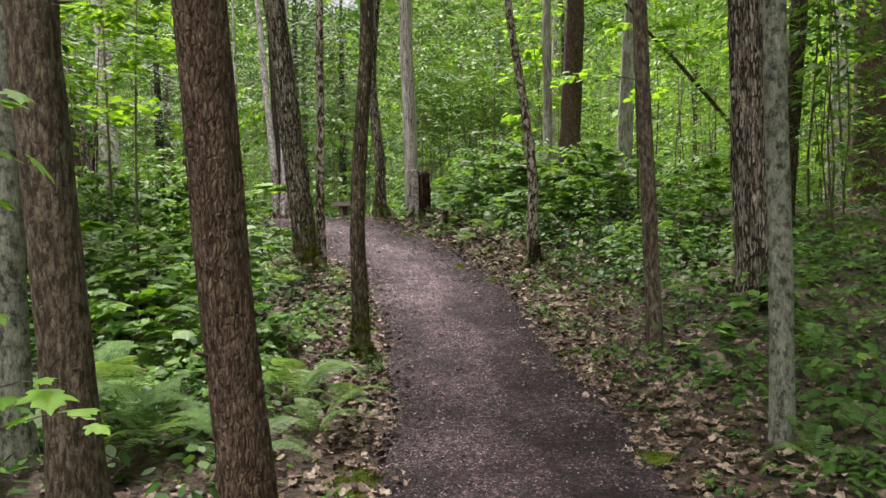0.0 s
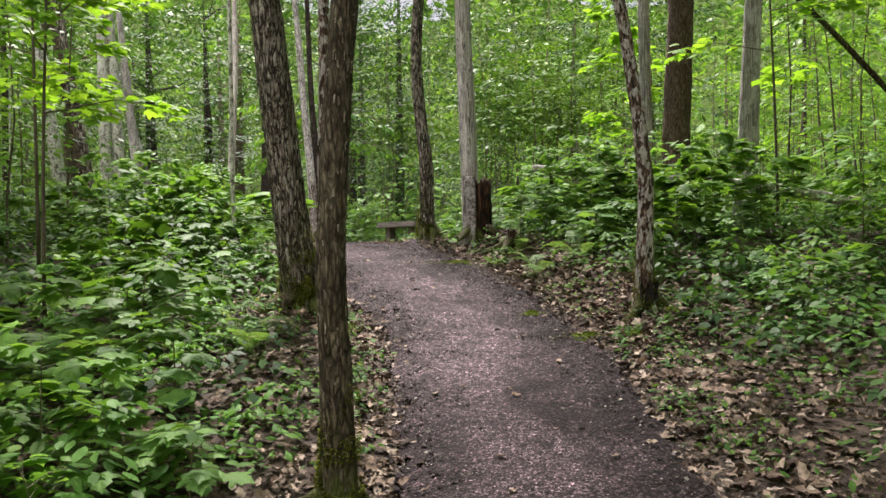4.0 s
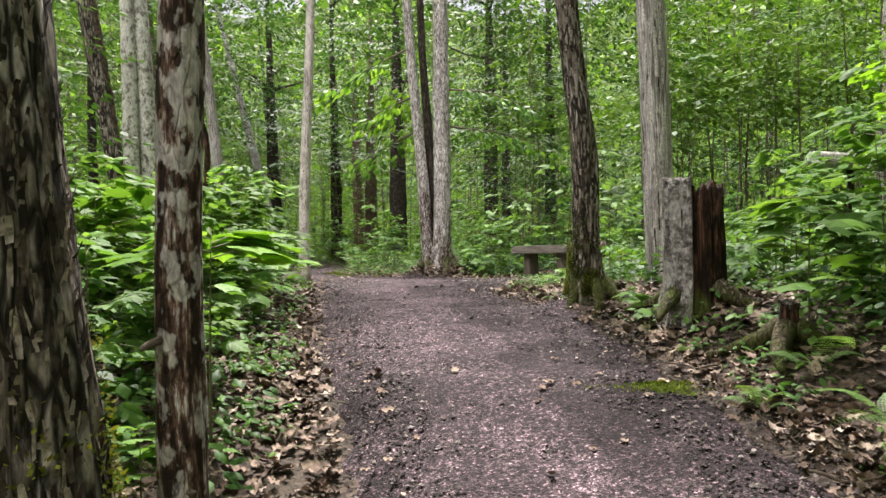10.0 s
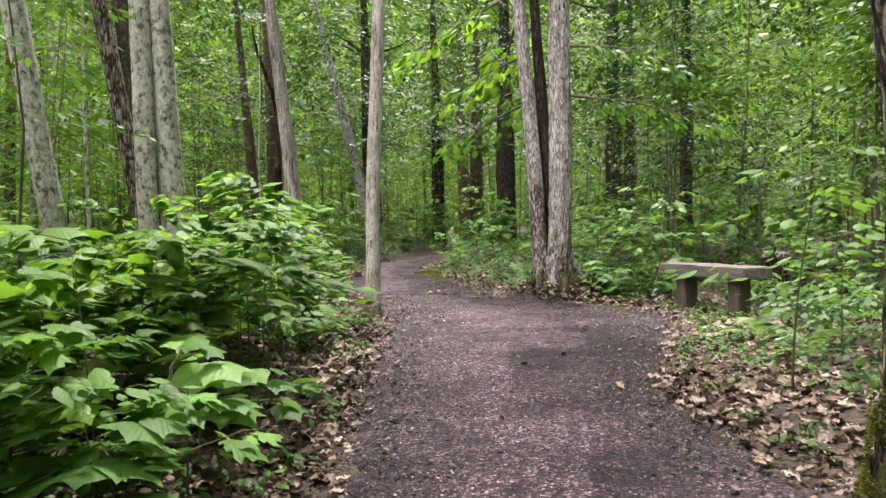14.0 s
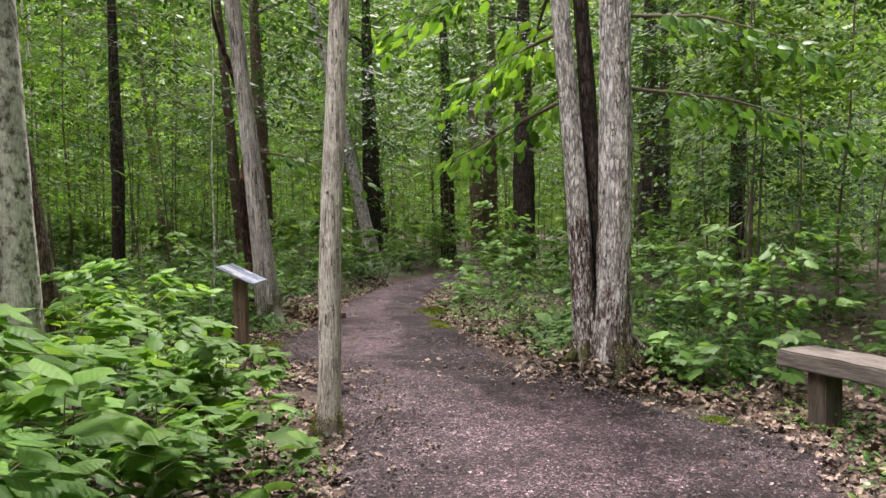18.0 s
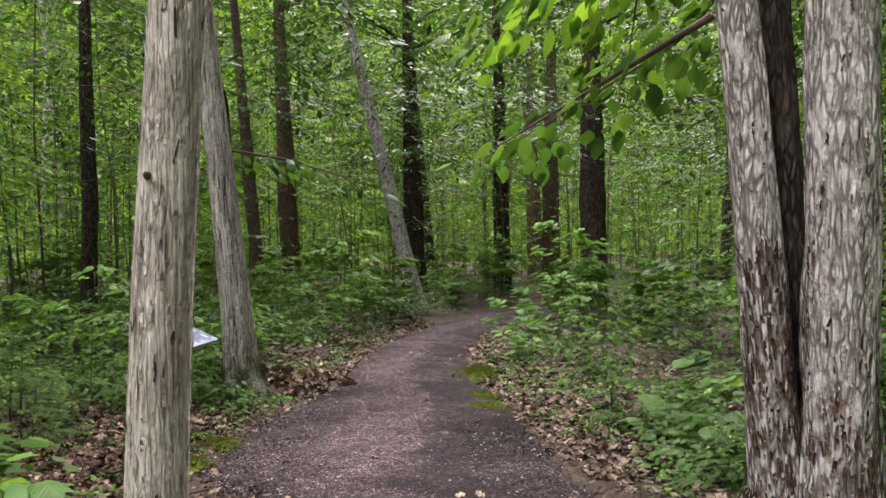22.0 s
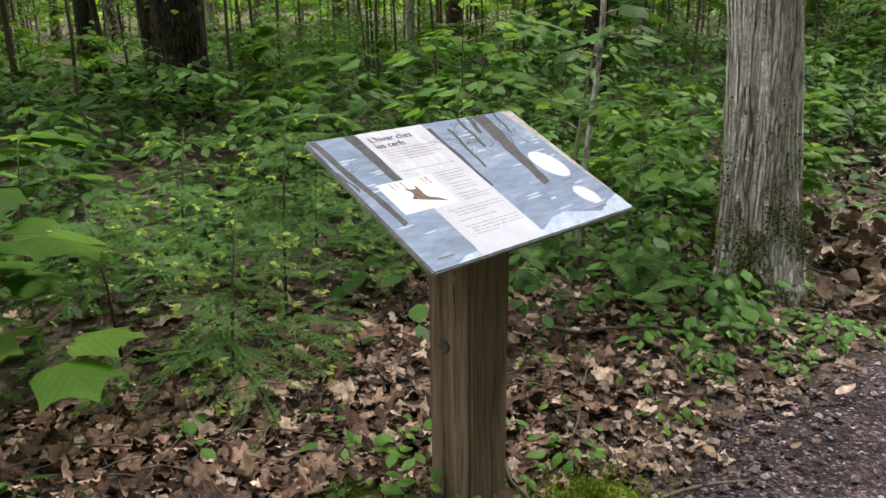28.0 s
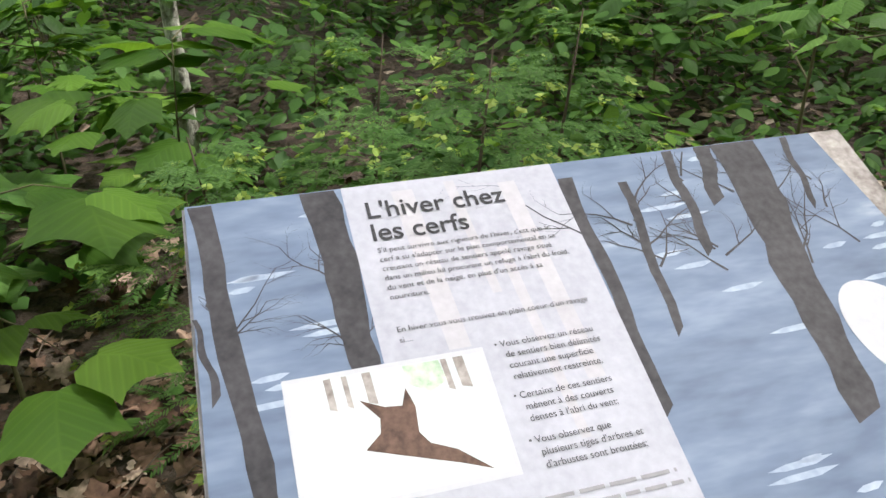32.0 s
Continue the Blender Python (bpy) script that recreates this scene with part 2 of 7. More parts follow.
def _soil(nt, n, l, p):
    v = coords(nt)
    big, f = nz(nt, v, 0.7, 5), nz(nt, v, 60, 5, 0.7)
    wob = nz(nt, v, 14, 3)
    sc = n.new("ShaderNodeVectorMath")
    sc.operation = "MULTIPLY_ADD"
    l.new(wob.outputs["Color"], sc.inputs[0])
    sc.inputs[1].default_value = (0.09, 0.09, 0.0)
    l.new(v, sc.inputs[2])
    cell = nz(nt, sc.outputs[0], 26, kind="ShaderNodeTexVoronoi")
    cell2 = nz(nt, sc.outputs[0], 47, kind="ShaderNodeTexVoronoi")
    c = ramp(nt, cell.outputs["Color"], [(0.2, (0.018, 0.012, 0.009)), (0.55, (0.065, 0.042, 0.030)), (0.85, (0.16, 0.112, 0.082)), (1.0, (0.28, 0.21, 0.165))])
    c = mixc(nt, 0.4, c, ramp(nt, cell2.outputs["Color"], [(0.2, (0.015, 0.010, 0.008)), (0.9, (0.17, 0.12, 0.09))]))
    c = mixc(nt, 0.4, c, ramp(nt, f.outputs[0], [(0.3, (0.012, 0.008, 0.006)), (0.7, (0.11, 0.078, 0.058))]))
    c = mixc(nt, ramp(nt, big.outputs[0], [(0.52, (0, 0, 0)), (0.7, (0.35, 0.35, 0.35))]), c, (0.03, 0.04, 0.010))
    l.new(c, p.inputs["Base Color"])
    p.inputs["Roughness"].default_value = 0.9
    bump(nt, mixc(nt, 0.5, cell.outputs["Distance"], f.outputs[0]), p, 1.0, 0.03)


GRAVEL, SOIL = material("dark_gravel", _gravel), material("forest_soil", _soil)
LEAF_BRIGHT = leaf_material("bright_leaf", (0.036, 0.095, 0.014), (0.085, 0.20, 0.026), (0.20, 0.36, 0.055), 0.42)
LEAF_MID = leaf_material("green_leaf", (0.022, 0.062, 0.014), (0.055, 0.14, 0.028), (0.125, 0.25, 0.055), 0.36)
LEAF_DARK = leaf_material("dark_leaf", (0.012, 0.038, 0.010), (0.03, 0.088, 0.020), (0.075, 0.165, 0.036), 0.3)
LEAF_LIME = leaf_material("lime_leaf", (0.085, 0.20, 0.022), (0.14, 0.30, 0.032), (0.22, 0.40, 0.055), 0.42)
NEEDLE = leaf_material("hemlock_needle", (0.018, 0.05, 0.017), (0.034, 0.09, 0.027), (0.065, 0.15, 0.04), 0.25)
NEEDLE_TIP = leaf_material("young_needle", (0.22, 0.33, 0.06), (0.33, 0.45, 0.11), (0.45, 0.56, 0.18), 0.4)
FERN = leaf_material("fern_green", (0.085, 0.165, 0.05), (0.14, 0.255, 0.085), (0.22, 0.36, 0.13), 0.4)
LEAF_FRESH = leaf_material("fresh_leaf", (0.05, 0.13, 0.025), (0.11, 0.24, 0.048), (0.20, 0.36, 0.092), 0.4, 0.5)
# brighter, yellower leaf that carries sunlight in its colour
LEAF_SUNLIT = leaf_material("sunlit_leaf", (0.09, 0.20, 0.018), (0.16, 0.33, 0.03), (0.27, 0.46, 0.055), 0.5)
MOSS = leaf_material("moss", (0.045, 0.075, 0.010), (0.105, 0.15, 0.018), (0.215, 0.275, 0.04), 0.3, 0.9)
MOSS_BROWN = leaf_material("trunk_moss", (0.03, 0.04, 0.006), (0.085, 0.10, 0.013), (0.19, 0.20, 0.026), 0.25, 0.9)
LITTER = island_material("dead_leaf", [(0.0, (0.04, 0.026, 0.019)), (0.3, (0.11, 0.075, 0.056)), (0.6, (0.25, 0.185, 0.145)), (0.88, (0.36, 0.285, 0.23)), (1.0, (0.47, 0.395, 0.34))], 0.75)
LITTER_PALE = island_material("pale_dead_leaf", [(0.0, (0.09, 0.055, 0.035)), (0.5, (0.22, 0.155, 0.11)), (1.0, (0.42, 0.34, 0.265))], 0.75)
PEBBLE = island_material("pebble", [(0.0, (0.018, 0.014, 0.015)), (0.5, (0.075, 0.060, 0.062)), (0.9, (0.19, 0.165, 0.165)), (1.0, (0.42, 0.39, 0.37))], 0.85)
TWIG = plain_material("twig_bark", (0.05, 0.035, 0.025), (0.15, 0.115, 0.09), 6, 0.9)
STEM = plain_material("green_stem", (0.06, 0.06, 0.025), (0.13, 0.12, 0.06), 9, 0.7)
PALE_STEM = plain_material("pale_stem", (0.16, 0.15, 0.12), (0.34, 0.32, 0.27), 9, 0.8)
ROCK = plain_material("lichen_rock", (0.12, 0.095, 0.085), (0.36, 0.29, 0.25), 5, 0.9, bmp=0.8, dist=0.01)
ROTTEN = bark_material("rotten_wood", (0.006, 0.003, 0.002), (0.055, 0.024, 0.015), (0.20, 0.10, 0.062), 0.6, 0.25, 44, 2.2, 0.35, 0.3, 0.5)
WEATHERED = plain_material("weathered_wood", (0.045, 0.037, 0.031), (0.215, 0.19, 0.165), 2.2, 0.85, (1.2, 14, 14), 0.8, 0.008, 9)
# leg wood coloured darker to hold the shade under the seat; also the post's knot
BENCH_END = plain_material("bench_leg_wood", (0.03, 0.023, 0.018), (0.13, 0.105, 0.085), 2.2, 0.85, (14, 14, 1.4), 0.7, 0.006, 9)
CRACK = plain_material("dark_crack", (0.008, 0.006, 0.005), (0.02, 0.014, 0.011), 30, 0.95)
POST_WOOD = plain_material("treated_post_wood", (0.040, 0.024, 0.016), (0.29, 0.21, 0.15), 1.5, 0.85, (18, 18, 0.8), 0.8, 0.006, 7)
BARK_HEMLOCK = bark_material("hemlock_bark", (0.026, 0.015, 0.011), (0.118, 0.073, 0.056), (0.26, 0.185, 0.15), 0.66, 0.0, 50, 17, crack=0.12, warp=1.1, rise=1.2, dark=0.4, cells=0.3, split=0.2)
BARK_DARK = bark_material("dark_bark", (0.012, 0.009, 0.007), (0.045, 0.034, 0.027), (0.11, 0.088, 0.07), 0.72, 0.15, 40, 8, warp=0.5)
BARK_MOSSY = bark_material("mossy_bark", (0.016, 0.012, 0.008), (0.080, 0.060, 0.040), (0.22, 0.175, 0.125), 0.62, 0.30, 40, 12, 1.1, 0.16, 0.5, cells=0.4, split=0.7, cut=0.01)
BARK_MAPLE = bark_material("maple_bark", (0.012, 0.009, 0.006), (0.19, 0.152, 0.128), (0.42, 0.375, 0.335), 0.57, 0.25, 38, 7, 0.5, 0.20, 0.35, dark=0.25, cells=0.6, split=1.0)
BARK_FLAKY = bark_material("flaky_bark", (0.055, 0.042, 0.038), (0.50, 0.47, 0.455), (0.70, 0.665, 0.655), 0.56, 0.16, 36, 9, 0.35, 0.17, 0.32, dark=0.3, cells=0.45, split=0.75, cut=-0.02)
BARK_CEDAR = bark_material("cedar_bark", (0.11, 0.092, 0.085), (0.38, 0.345, 0.33), (0.66, 0.625, 0.61), 0.52, 0.20, 46, 2.2, 0.3, 0.12, 0.6, dark=0.4, cells=0.25, split=0.6)
BARK_POLE = bark_material("bare_pole_bark", (0.15, 0.125, 0.11), (0.42, 0.37, 0.335), (0.64, 0.59, 0.55), 0.5, 0.14, 60, 4.0, 0.3, 0.10, 0.9, 0.6, dark=0.45, cells=0.1, split=0.25)
BARK_YOUNG = bark_material("young_hemlock_bark", (0.03, 0.024, 0.018), (0.082, 0.060, 0.045), (0.21, 0.17, 0.138), 0.60, 0.0, 30, 16, crack=0.05, warp=0.8, rise=0.7, blotch=3.0, cells=0.2, split=0.3, dark=0.55)
BARK_PATCHY = bark_material("patchy_bark", (0.026, 0.016, 0.012), (0.155, 0.088, 0.064), (0.60, 0.56, 0.53), 0.52, 0.1, 30, 12, 0.3, 0.08, 1.0, 0.6, blotch=3.3, dark=0.12, cells=0.0, split=0.3, cut=0.06)
FLAKE = island_material("bark_flake", [(0.0, (0.012, 0.008, 0.006)), (0.35, (0.055, 0.04, 0.031)), (0.7, (0.19, 0.155, 0.13)), (1.0, (0.42, 0.37, 0.325))], 0.9, 60)
LITTER_RED = island_material("reddish_dead_leaf", [(0.0, (0.025, 0.014, 0.009)), (0.5, (0.14, 0.084, 0.057)), (0.82, (0.31, 0.21, 0.155)), (1.0, (0.52, 0.41, 0.33))], 0.75)
BARK_STUMP = bark_material("weathered_stump_bark", (0.05, 0.04, 0.036), (0.19, 0.17, 0.16), (0.40, 0.375, 0.36), 0.55, 0.2, 16, 34, 0.3, 0.06, 1.0, cells=0.15, split=0.0)
FLAKE_PALE = island_material("pale_bark_flake", [(0.0, (0.03, 0.022, 0.019)), (0.12, (0.09, 0.072, 0.064)), (0.18, (0.32, 0.295, 0.285)), (0.7, (0.50, 0.47, 0.455)), (1.0, (0.72, 0.685, 0.665))], 0.9, 60)
FLAKE_BROWN = island_material("brown_bark_flake", [(0.0, (0.03, 0.018, 0.013)), (0.6, (0.095, 0.062, 0.048)), (0.93, (0.16, 0.115, 0.09)), (1.0, (0.26, 0.20, 0.165))], 0.9, 60)
BARK_OLIVE = bark_material("olive_grey_bark", (0.045, 0.045, 0.036), (0.14, 0.146, 0.122), (0.25, 0.258, 0.222), 0.52, 0.12, 14, 22, 0.3, 0.05, 1.2, 0.4, blotch=3.5, dark=0.35, cells=0.05, split=0.0)
BARK_GREY = bark_material("smooth_grey_bark", (0.065, 0.058, 0.046), (0.30, 0.288, 0.25), (0.54, 0.53, 0.48), 0.50, 0.12, 14, 22, 0.3, 0.05, 1.2, 0.4, blotch=2.2, dark=0.5, cells=0.1, split=0.0)


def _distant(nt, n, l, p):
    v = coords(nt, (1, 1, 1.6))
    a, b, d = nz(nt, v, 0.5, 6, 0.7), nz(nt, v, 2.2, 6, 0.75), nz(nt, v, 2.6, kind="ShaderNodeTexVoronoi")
    # sunlit foliage and the shade between it, both painted as colour
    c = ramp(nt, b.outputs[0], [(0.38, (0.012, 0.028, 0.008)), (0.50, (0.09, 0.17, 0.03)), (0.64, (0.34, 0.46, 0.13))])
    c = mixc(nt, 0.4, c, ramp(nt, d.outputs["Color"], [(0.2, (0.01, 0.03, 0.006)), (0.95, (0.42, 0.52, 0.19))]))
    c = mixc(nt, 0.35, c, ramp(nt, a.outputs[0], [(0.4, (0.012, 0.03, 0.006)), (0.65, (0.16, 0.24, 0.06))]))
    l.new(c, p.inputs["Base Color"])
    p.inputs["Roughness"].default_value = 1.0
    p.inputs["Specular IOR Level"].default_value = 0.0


DISTANT = material("painted_distant_woods", _distant)

# ---- terrain ----
PROFILE_AT = (-80, -30, -5, 0, 4, 6.8, 9.3, 10.4, 12.4, 14.3, 16, 18, 22, 26, 40, 120)
PROFILE_Z = (-0.8, -0.3, -0.12, 0, 0.06, 0.19, 0.56, 0.77, 1.18, 1.40, 1.46, 1.48, 1.42, 1.43, 1.41, 1.9)
# how far the bank stands above the path, along y, on its left and on its right
BANK_AT = (4, 6, 8, 9.4, 11, 13, 14.5, 17, 20, 22, 24, 29, 33)
BANK_L = (0, 0.02, 0.16, 0.30, 0.30, 0.20, 0.12, 0.08, 0.02, 0.10, 0.05, 0.12, 0.16)
BANK_R = (0, 0.02, 0.08, 0.19, 0.21, 0.20, 0.14, 0.04, 0.0, 0.06, 0.08, 0.08, 0.08)
_t = np.arange(-80, 120, 0.1)
_k = np.exp(-np.linspace(-2, 2, 17) ** 2)
_z = np.convolve(np.pad(np.interp(_t, PROFILE_AT, PROFILE_Z), 8, "edge"), _k / _k.sum(), "valid")

# the path's left and right edge, station by station
LEFT = np.array([(-0.5, -9), (-0.35, 2), (-0.36, 5), (-0.6, 7.4), (-0.9, 9.4), (-1.25, 10.4), (-1.9, 11.8), (-2.5, 12.8), (-3.2, 14.2), (-4.1, 16), (-4.9, 17.6),
                 (-5.5, 18.7), (-6.5, 20.2), (-7.9, 21.0), (-8.6, 22.1), (-8.95, 23.4), (-9.8, 25.3), (-10.6, 27.3), (-11.3, 30.0), (-11.5, 32.6), (-10.9, 34.9), (-9.0, 36.4)])
RIGHT = np.array([(1.1, -9), (1.15, 2), (1.12, 5), (0.95, 7.4), (0.75, 9.4), (0.5, 10.3), (0.1, 11.3), (-0.45, 12.4), (-1.1, 13.9), (-2.2, 16), (-2.35, 18),
                  (-2.5, 19.4), (-3.6, 20.12), (-4.95, 20.8), (-5.95, 22.2), (-6.95, 23.7), (-8.1, 25.1), (-9.1, 26.8), (-10.0, 29.6), (-10.2, 31.8), (-9.7, 33.4), (-8.2, 34.6)])


def resample(line, k):
    d = np.concatenate([[0], np.cumsum(np.ones(len(line) - 1))])
    s = np.linspace(0, d[-1], k)
    out = np.stack([np.interp(s, d, line[:, i]) for i in range(2)], 1)
    for _ in range(max(2, k // 60)):
        out[1:-1] = (out[:-2] + 2 * out[1:-1] + out[2:]) / 4
    return out


EDGE_L, EDGE_R = resample(LEFT, 240), resample(RIGHT, 240)
MIDDLE, HALF = (EDGE_L + EDGE_R) / 2, np.linalg.norm(EDGE_R - EDGE_L, axis=1) / 2


def off_path(x, y):
    """Metres from the path's edge, negative on the path."""
    d = np.hypot(MIDDLE[:, 0] - x, MIDDLE[:, 1] - y)
    i = int(np.argmin(d))
    return d[i] - HALF[i]


def bank(x, y, d):
    """Height of the bank beside the path, d metres from its edge."""
    if d <= 0.0:
        return 0.0
    u = min(1.0, d / 0.75)
    left = x < float(np.interp(y, MIDDLE[:, 1], MIDDLE[:, 0]))
    return float(np.interp(y, BANK_AT, BANK_L if left else BANK_R)) * u * u * (3 - 2 * u)


def height(x, y):
    d = off_path(x, y)
    side = max(0.0, min(1.0, d / 1.2))
    b = noise.noise((x * 0.35, y * 0.35, 3.0)) * 0.16 + noise.noise((x * 1.3, y * 1.3, 7.0)) * 0.07
    # roots have heaved the ground round the three-stemmed tree, the maple at the bend and the stump
    heave = sum(h * math.exp(-((x - a) ** 2 + (y - b) ** 2) / w) for a, b, h, w in ((-4.25, 21.15, 0.36, 0.32), (-1.08, 14.30, 0.20, 0.10), (-0.35, 13.60, 0.10, 0.25)))
    return float(np.interp(y, _t, _z)) + heave + bank(x, y, d) + side * (b + 0.03) + (1 - side) * noise.noise((x * 1.1, y * 1.1, 1.0)) * 0.02


# ---- mesh tools ----


def mesh_of(name, verts, faces, mat, smooth=True):
    me = bpy.data.meshes.new(name)
    me.from_pydata(verts.tolist() if hasattr(verts, "tolist") else verts, [], faces.tolist() if hasattr(faces, "tolist") else faces)
    if smooth:
        me.polygons.foreach_set("use_smooth", np.ones(len(me.polygons), bool))
    me.materials.append(mat)
    me.update()
    return me


def leaf_mesh(name, template, v, f, mat):
    """A mesh of many leaves of one template, each vertex knowing where on its leaf it lies."""
    me = mesh_of(name, v, f, mat)
    at = me.attributes.new("leaf_at", "FLOAT_VECTOR", "POINT")
    at.data.foreach_set("vector", np.tile(template[0] * (1, 1, 0) + (0, 0, 1), (len(v) // len(template[0]), 1)).astype(np.float32).ravel())
    return me


def part_mesh(name, me, parent=None, label=""):
    ob = new(name, me)
    if parent is not None:
        ob.parent = parent
    return tagged(ob, label) if label else ob


def part(name, bm, mat, parent=None, label="", smooth=False):
    me = bpy.data.meshes.new(name)
    bm.to_mesh(me)
    bm.free()
    me.materials.append(mat)
    if smooth:
        me.polygons.foreach_set("use_smooth", np.ones(len(me.polygons), bool))
    return part_mesh(name, me, parent, label)


def empty(name, m, label, category, group=""):
    ob = new(name)
    ob.matrix_world = m
    ob.empty_display_size = 0.1
    return tagged(ob, label, category, group)


class Soup:
    """Gathers vertices and faces for one mesh."""

    def __init__(self):
        self.v, self.f, self.n = [], [], 0

    def add(self, v, f):
        self.v.append(np.asarray(v, float))
        self.f += [tuple(i + self.n for i in q) for q in f]
        self.n += len(v)

    def tube(self, pts, radii, seg=6, cap=True):
        pts = np.asarray(pts, float)
        k = len(pts)
        d = np.gradient(pts, axis=0)
        d /= np.linalg.norm(d, axis=1)[:, None] + 1e-9
        ref = np.where(np.abs(d[:, 2:3]) > 0.9, np.array([[1.0, 0, 0]]), np.array([[0, 0, 1.0]]))
        u = np.cross(d, ref)
        u /= np.linalg.norm(u, axis=1)[:, None] + 1e-9
        w = np.cross(d, u)
        a = np.arange(seg) * 2 * np.pi / seg
        r = np.asarray(radii, float)[:, None, None]
        v = pts[:, None] + r * (np.cos(a)[None, :, None] * u[:, None] + np.sin(a)[None, :, None] * w[:, None])
        f = [(i * seg + j, i * seg + (j + 1) % seg, (i + 1) * seg + (j + 1) % seg, (i + 1) * seg + j) for i in range(k - 1) for j in range(seg)]
        if cap:
            f += [tuple(range(seg))[::-1], tuple((k - 1) * seg + j for j in range(seg))]
        self.add(v.reshape(-1, 3), f)

    def mesh(self, name, mat, smooth=True):
        return mesh_of(name, np.concatenate(self.v) if self.v else np.zeros((0, 3)), self.f, mat, smooth)


def fan(outline, centre):
    v = [centre] + outline
    k = len(outline)
    return np.array(v, float), np.array([(0, 1 + i, 1 + (i + 1) % k) for i in range(k)])


_h = [(0.10, -0.05), (0.29, -0.10), (0.43, -0.03), (0.35, 0.11), (0.56, 0.20), (0.68, 0.43), (0.47, 0.41), (0.33, 0.44), (0.37, 0.62), (0.23, 0.70), (0.10, 0.86)]
MAPLE = fan([(0, 0, 0)] + [(x, y, -0.20 * abs(x) - 0.10 * y * y + 0.02 * (i % 2)) for i, (x, y) in enumerate(_h)] + [(0, 1, -0.16)] + [(-x, y, -0.22 * abs(x) - 0.06 * y * y) for x, y in _h[::-1]], (0, 0.30, 0.03))
# goosefoot leaf with three shallow lobes
_h = [(0.13, -0.08), (0.29, -0.08), (0.42, 0.04), (0.46, 0.20), (0.49, 0.36), (0.53, 0.50), (0.60, 0.68), (0.45, 0.64), (0.33, 0.64), (0.22, 0.73), (0.10, 0.88)]
GOOSEFOOT = fan([(0, 0, 0)] + [(x, y, -0.16 * x - 0.12 * y * y + 0.012 * (i % 2)) for i, (x, y) in enumerate(_h)] + [(0, 1, -0.17)] + [(-x, y, -0.19 * x - 0.12 * y * y - 0.012 * (i % 2)) for i, (x, y) in enumerate(_h[::-1])], (0, 0.34, 0.02))
_h = [(0.20, 0.16), (0.31, 0.42), (0.22, 0.74)]
OVAL_LOW = fan([(0, 0, 0)] + [(x, y, -0.12) for x, y in _h] + [(0, 1.0, -0.22)] + [(-x, y, -0.12) for x, y in _h[::-1]], (0, 0.45, 0.05))
_h = [(0.11, 0.05), (0.26, 0.20), (0.32, 0.43), (0.24, 0.69), (0.09, 0.90)]
OVAL = fan([(0, 0, 0)] + [(x, y, -0.28 * x - 0.10 * y * y) for x, y in _h] + [(0, 1.04, -0.16)] + [(-x, y, -0.28 * x - 0.10 * y * y) for x, y in _h[::-1]], (0, 0.45, 0.02))
LEAFLET = (np.array([(0, 0, 0), (0.24, 0.22, -0.03), (0.29, 0.52, -0.07), (0, 1, -0.16), (-0.29, 0.52, -0.07), (-0.24, 0.22, -0.03)], float), np.array([(0, 1, 2), (0, 2, 3), (0, 3, 4), (0, 4, 5)]))
DIAMOND = (np.array([(0, 0, 0), (0.32, 0.45, -0.10), (0, 1, -0.12), (-0.32, 0.45, -0.10)], float), np.array([(0, 1, 2), (0, 2, 3)]))
_h = [(0.17, 0.08), (0.33, 0.30), (0.24, 0.48), (0.27, 0.74)]
CURLED = fan([(0, 0, 0.12)] + [(x, y, 0.16 + 0.1 * (i % 2)) for i, (x, y) in enumerate(_h)] + [(0, 1, 0.2)] + [(-x * 0.9, y + 0.05, 0.02 + 0.15 * (i % 2)) for i, (x, y) in enumerate(_h[::-1])], (0, 0.5, 0.0))

# a withered lobed leaf, its lobes curled up and down
WITHERED = (MAPLE[0] * np.array([1.0, 1.0, 0.6]) + np.stack([0 * MAPLE[0][:, 0], 0 * MAPLE[0][:, 0], 0.35 * MAPLE[0][:, 0] ** 2 + 0.11 * np.sin(9 * MAPLE[0][:, 1] + 5 * MAPLE[0][:, 0])], 1), MAPLE[1])


def scatter(template, pos, yaw, pitch, roll, size):
    """One leaf of the template at each place: yaw about z, pitch down its length, roll about it."""
    v, f = template
    pos, k = np.asarray(pos, float), len(pos)
    yaw, pitch, roll = (np.broadcast_to(np.asarray(a, float), (k,)) for a in (yaw, pitch, roll))
    size = np.broadcast_to(np.asarray(size, float), (k,))
    cz, sz, cp, sp, cr, sr = np.cos(yaw), np.sin(yaw), np.cos(pitch), np.sin(pitch), np.cos(roll), np.sin(roll)
    p = v[None] * size[:, None, None]
    x, y, z = p[..., 0], p[..., 1], p[..., 2]
    x, z = x * cr[:, None] + z * sr[:, None], -x * sr[:, None] + z * cr[:, None]
    y, z = y * cp[:, None] + z * sp[:, None], -y * sp[:, None] + z * cp[:, None]
    x, y = x * cz[:, None] - y * sz[:, None], x * sz[:, None] + y * cz[:, None]
    out = np.stack([x, y, z], -1) + pos[:, None]
    faces = f[None] + (np.arange(k) * len(v))[:, None, None]
    return out.reshape(-1, 3), faces.reshape(-1, 3)


rng = np.random.default_rng(11)

# ---- ground and path ----


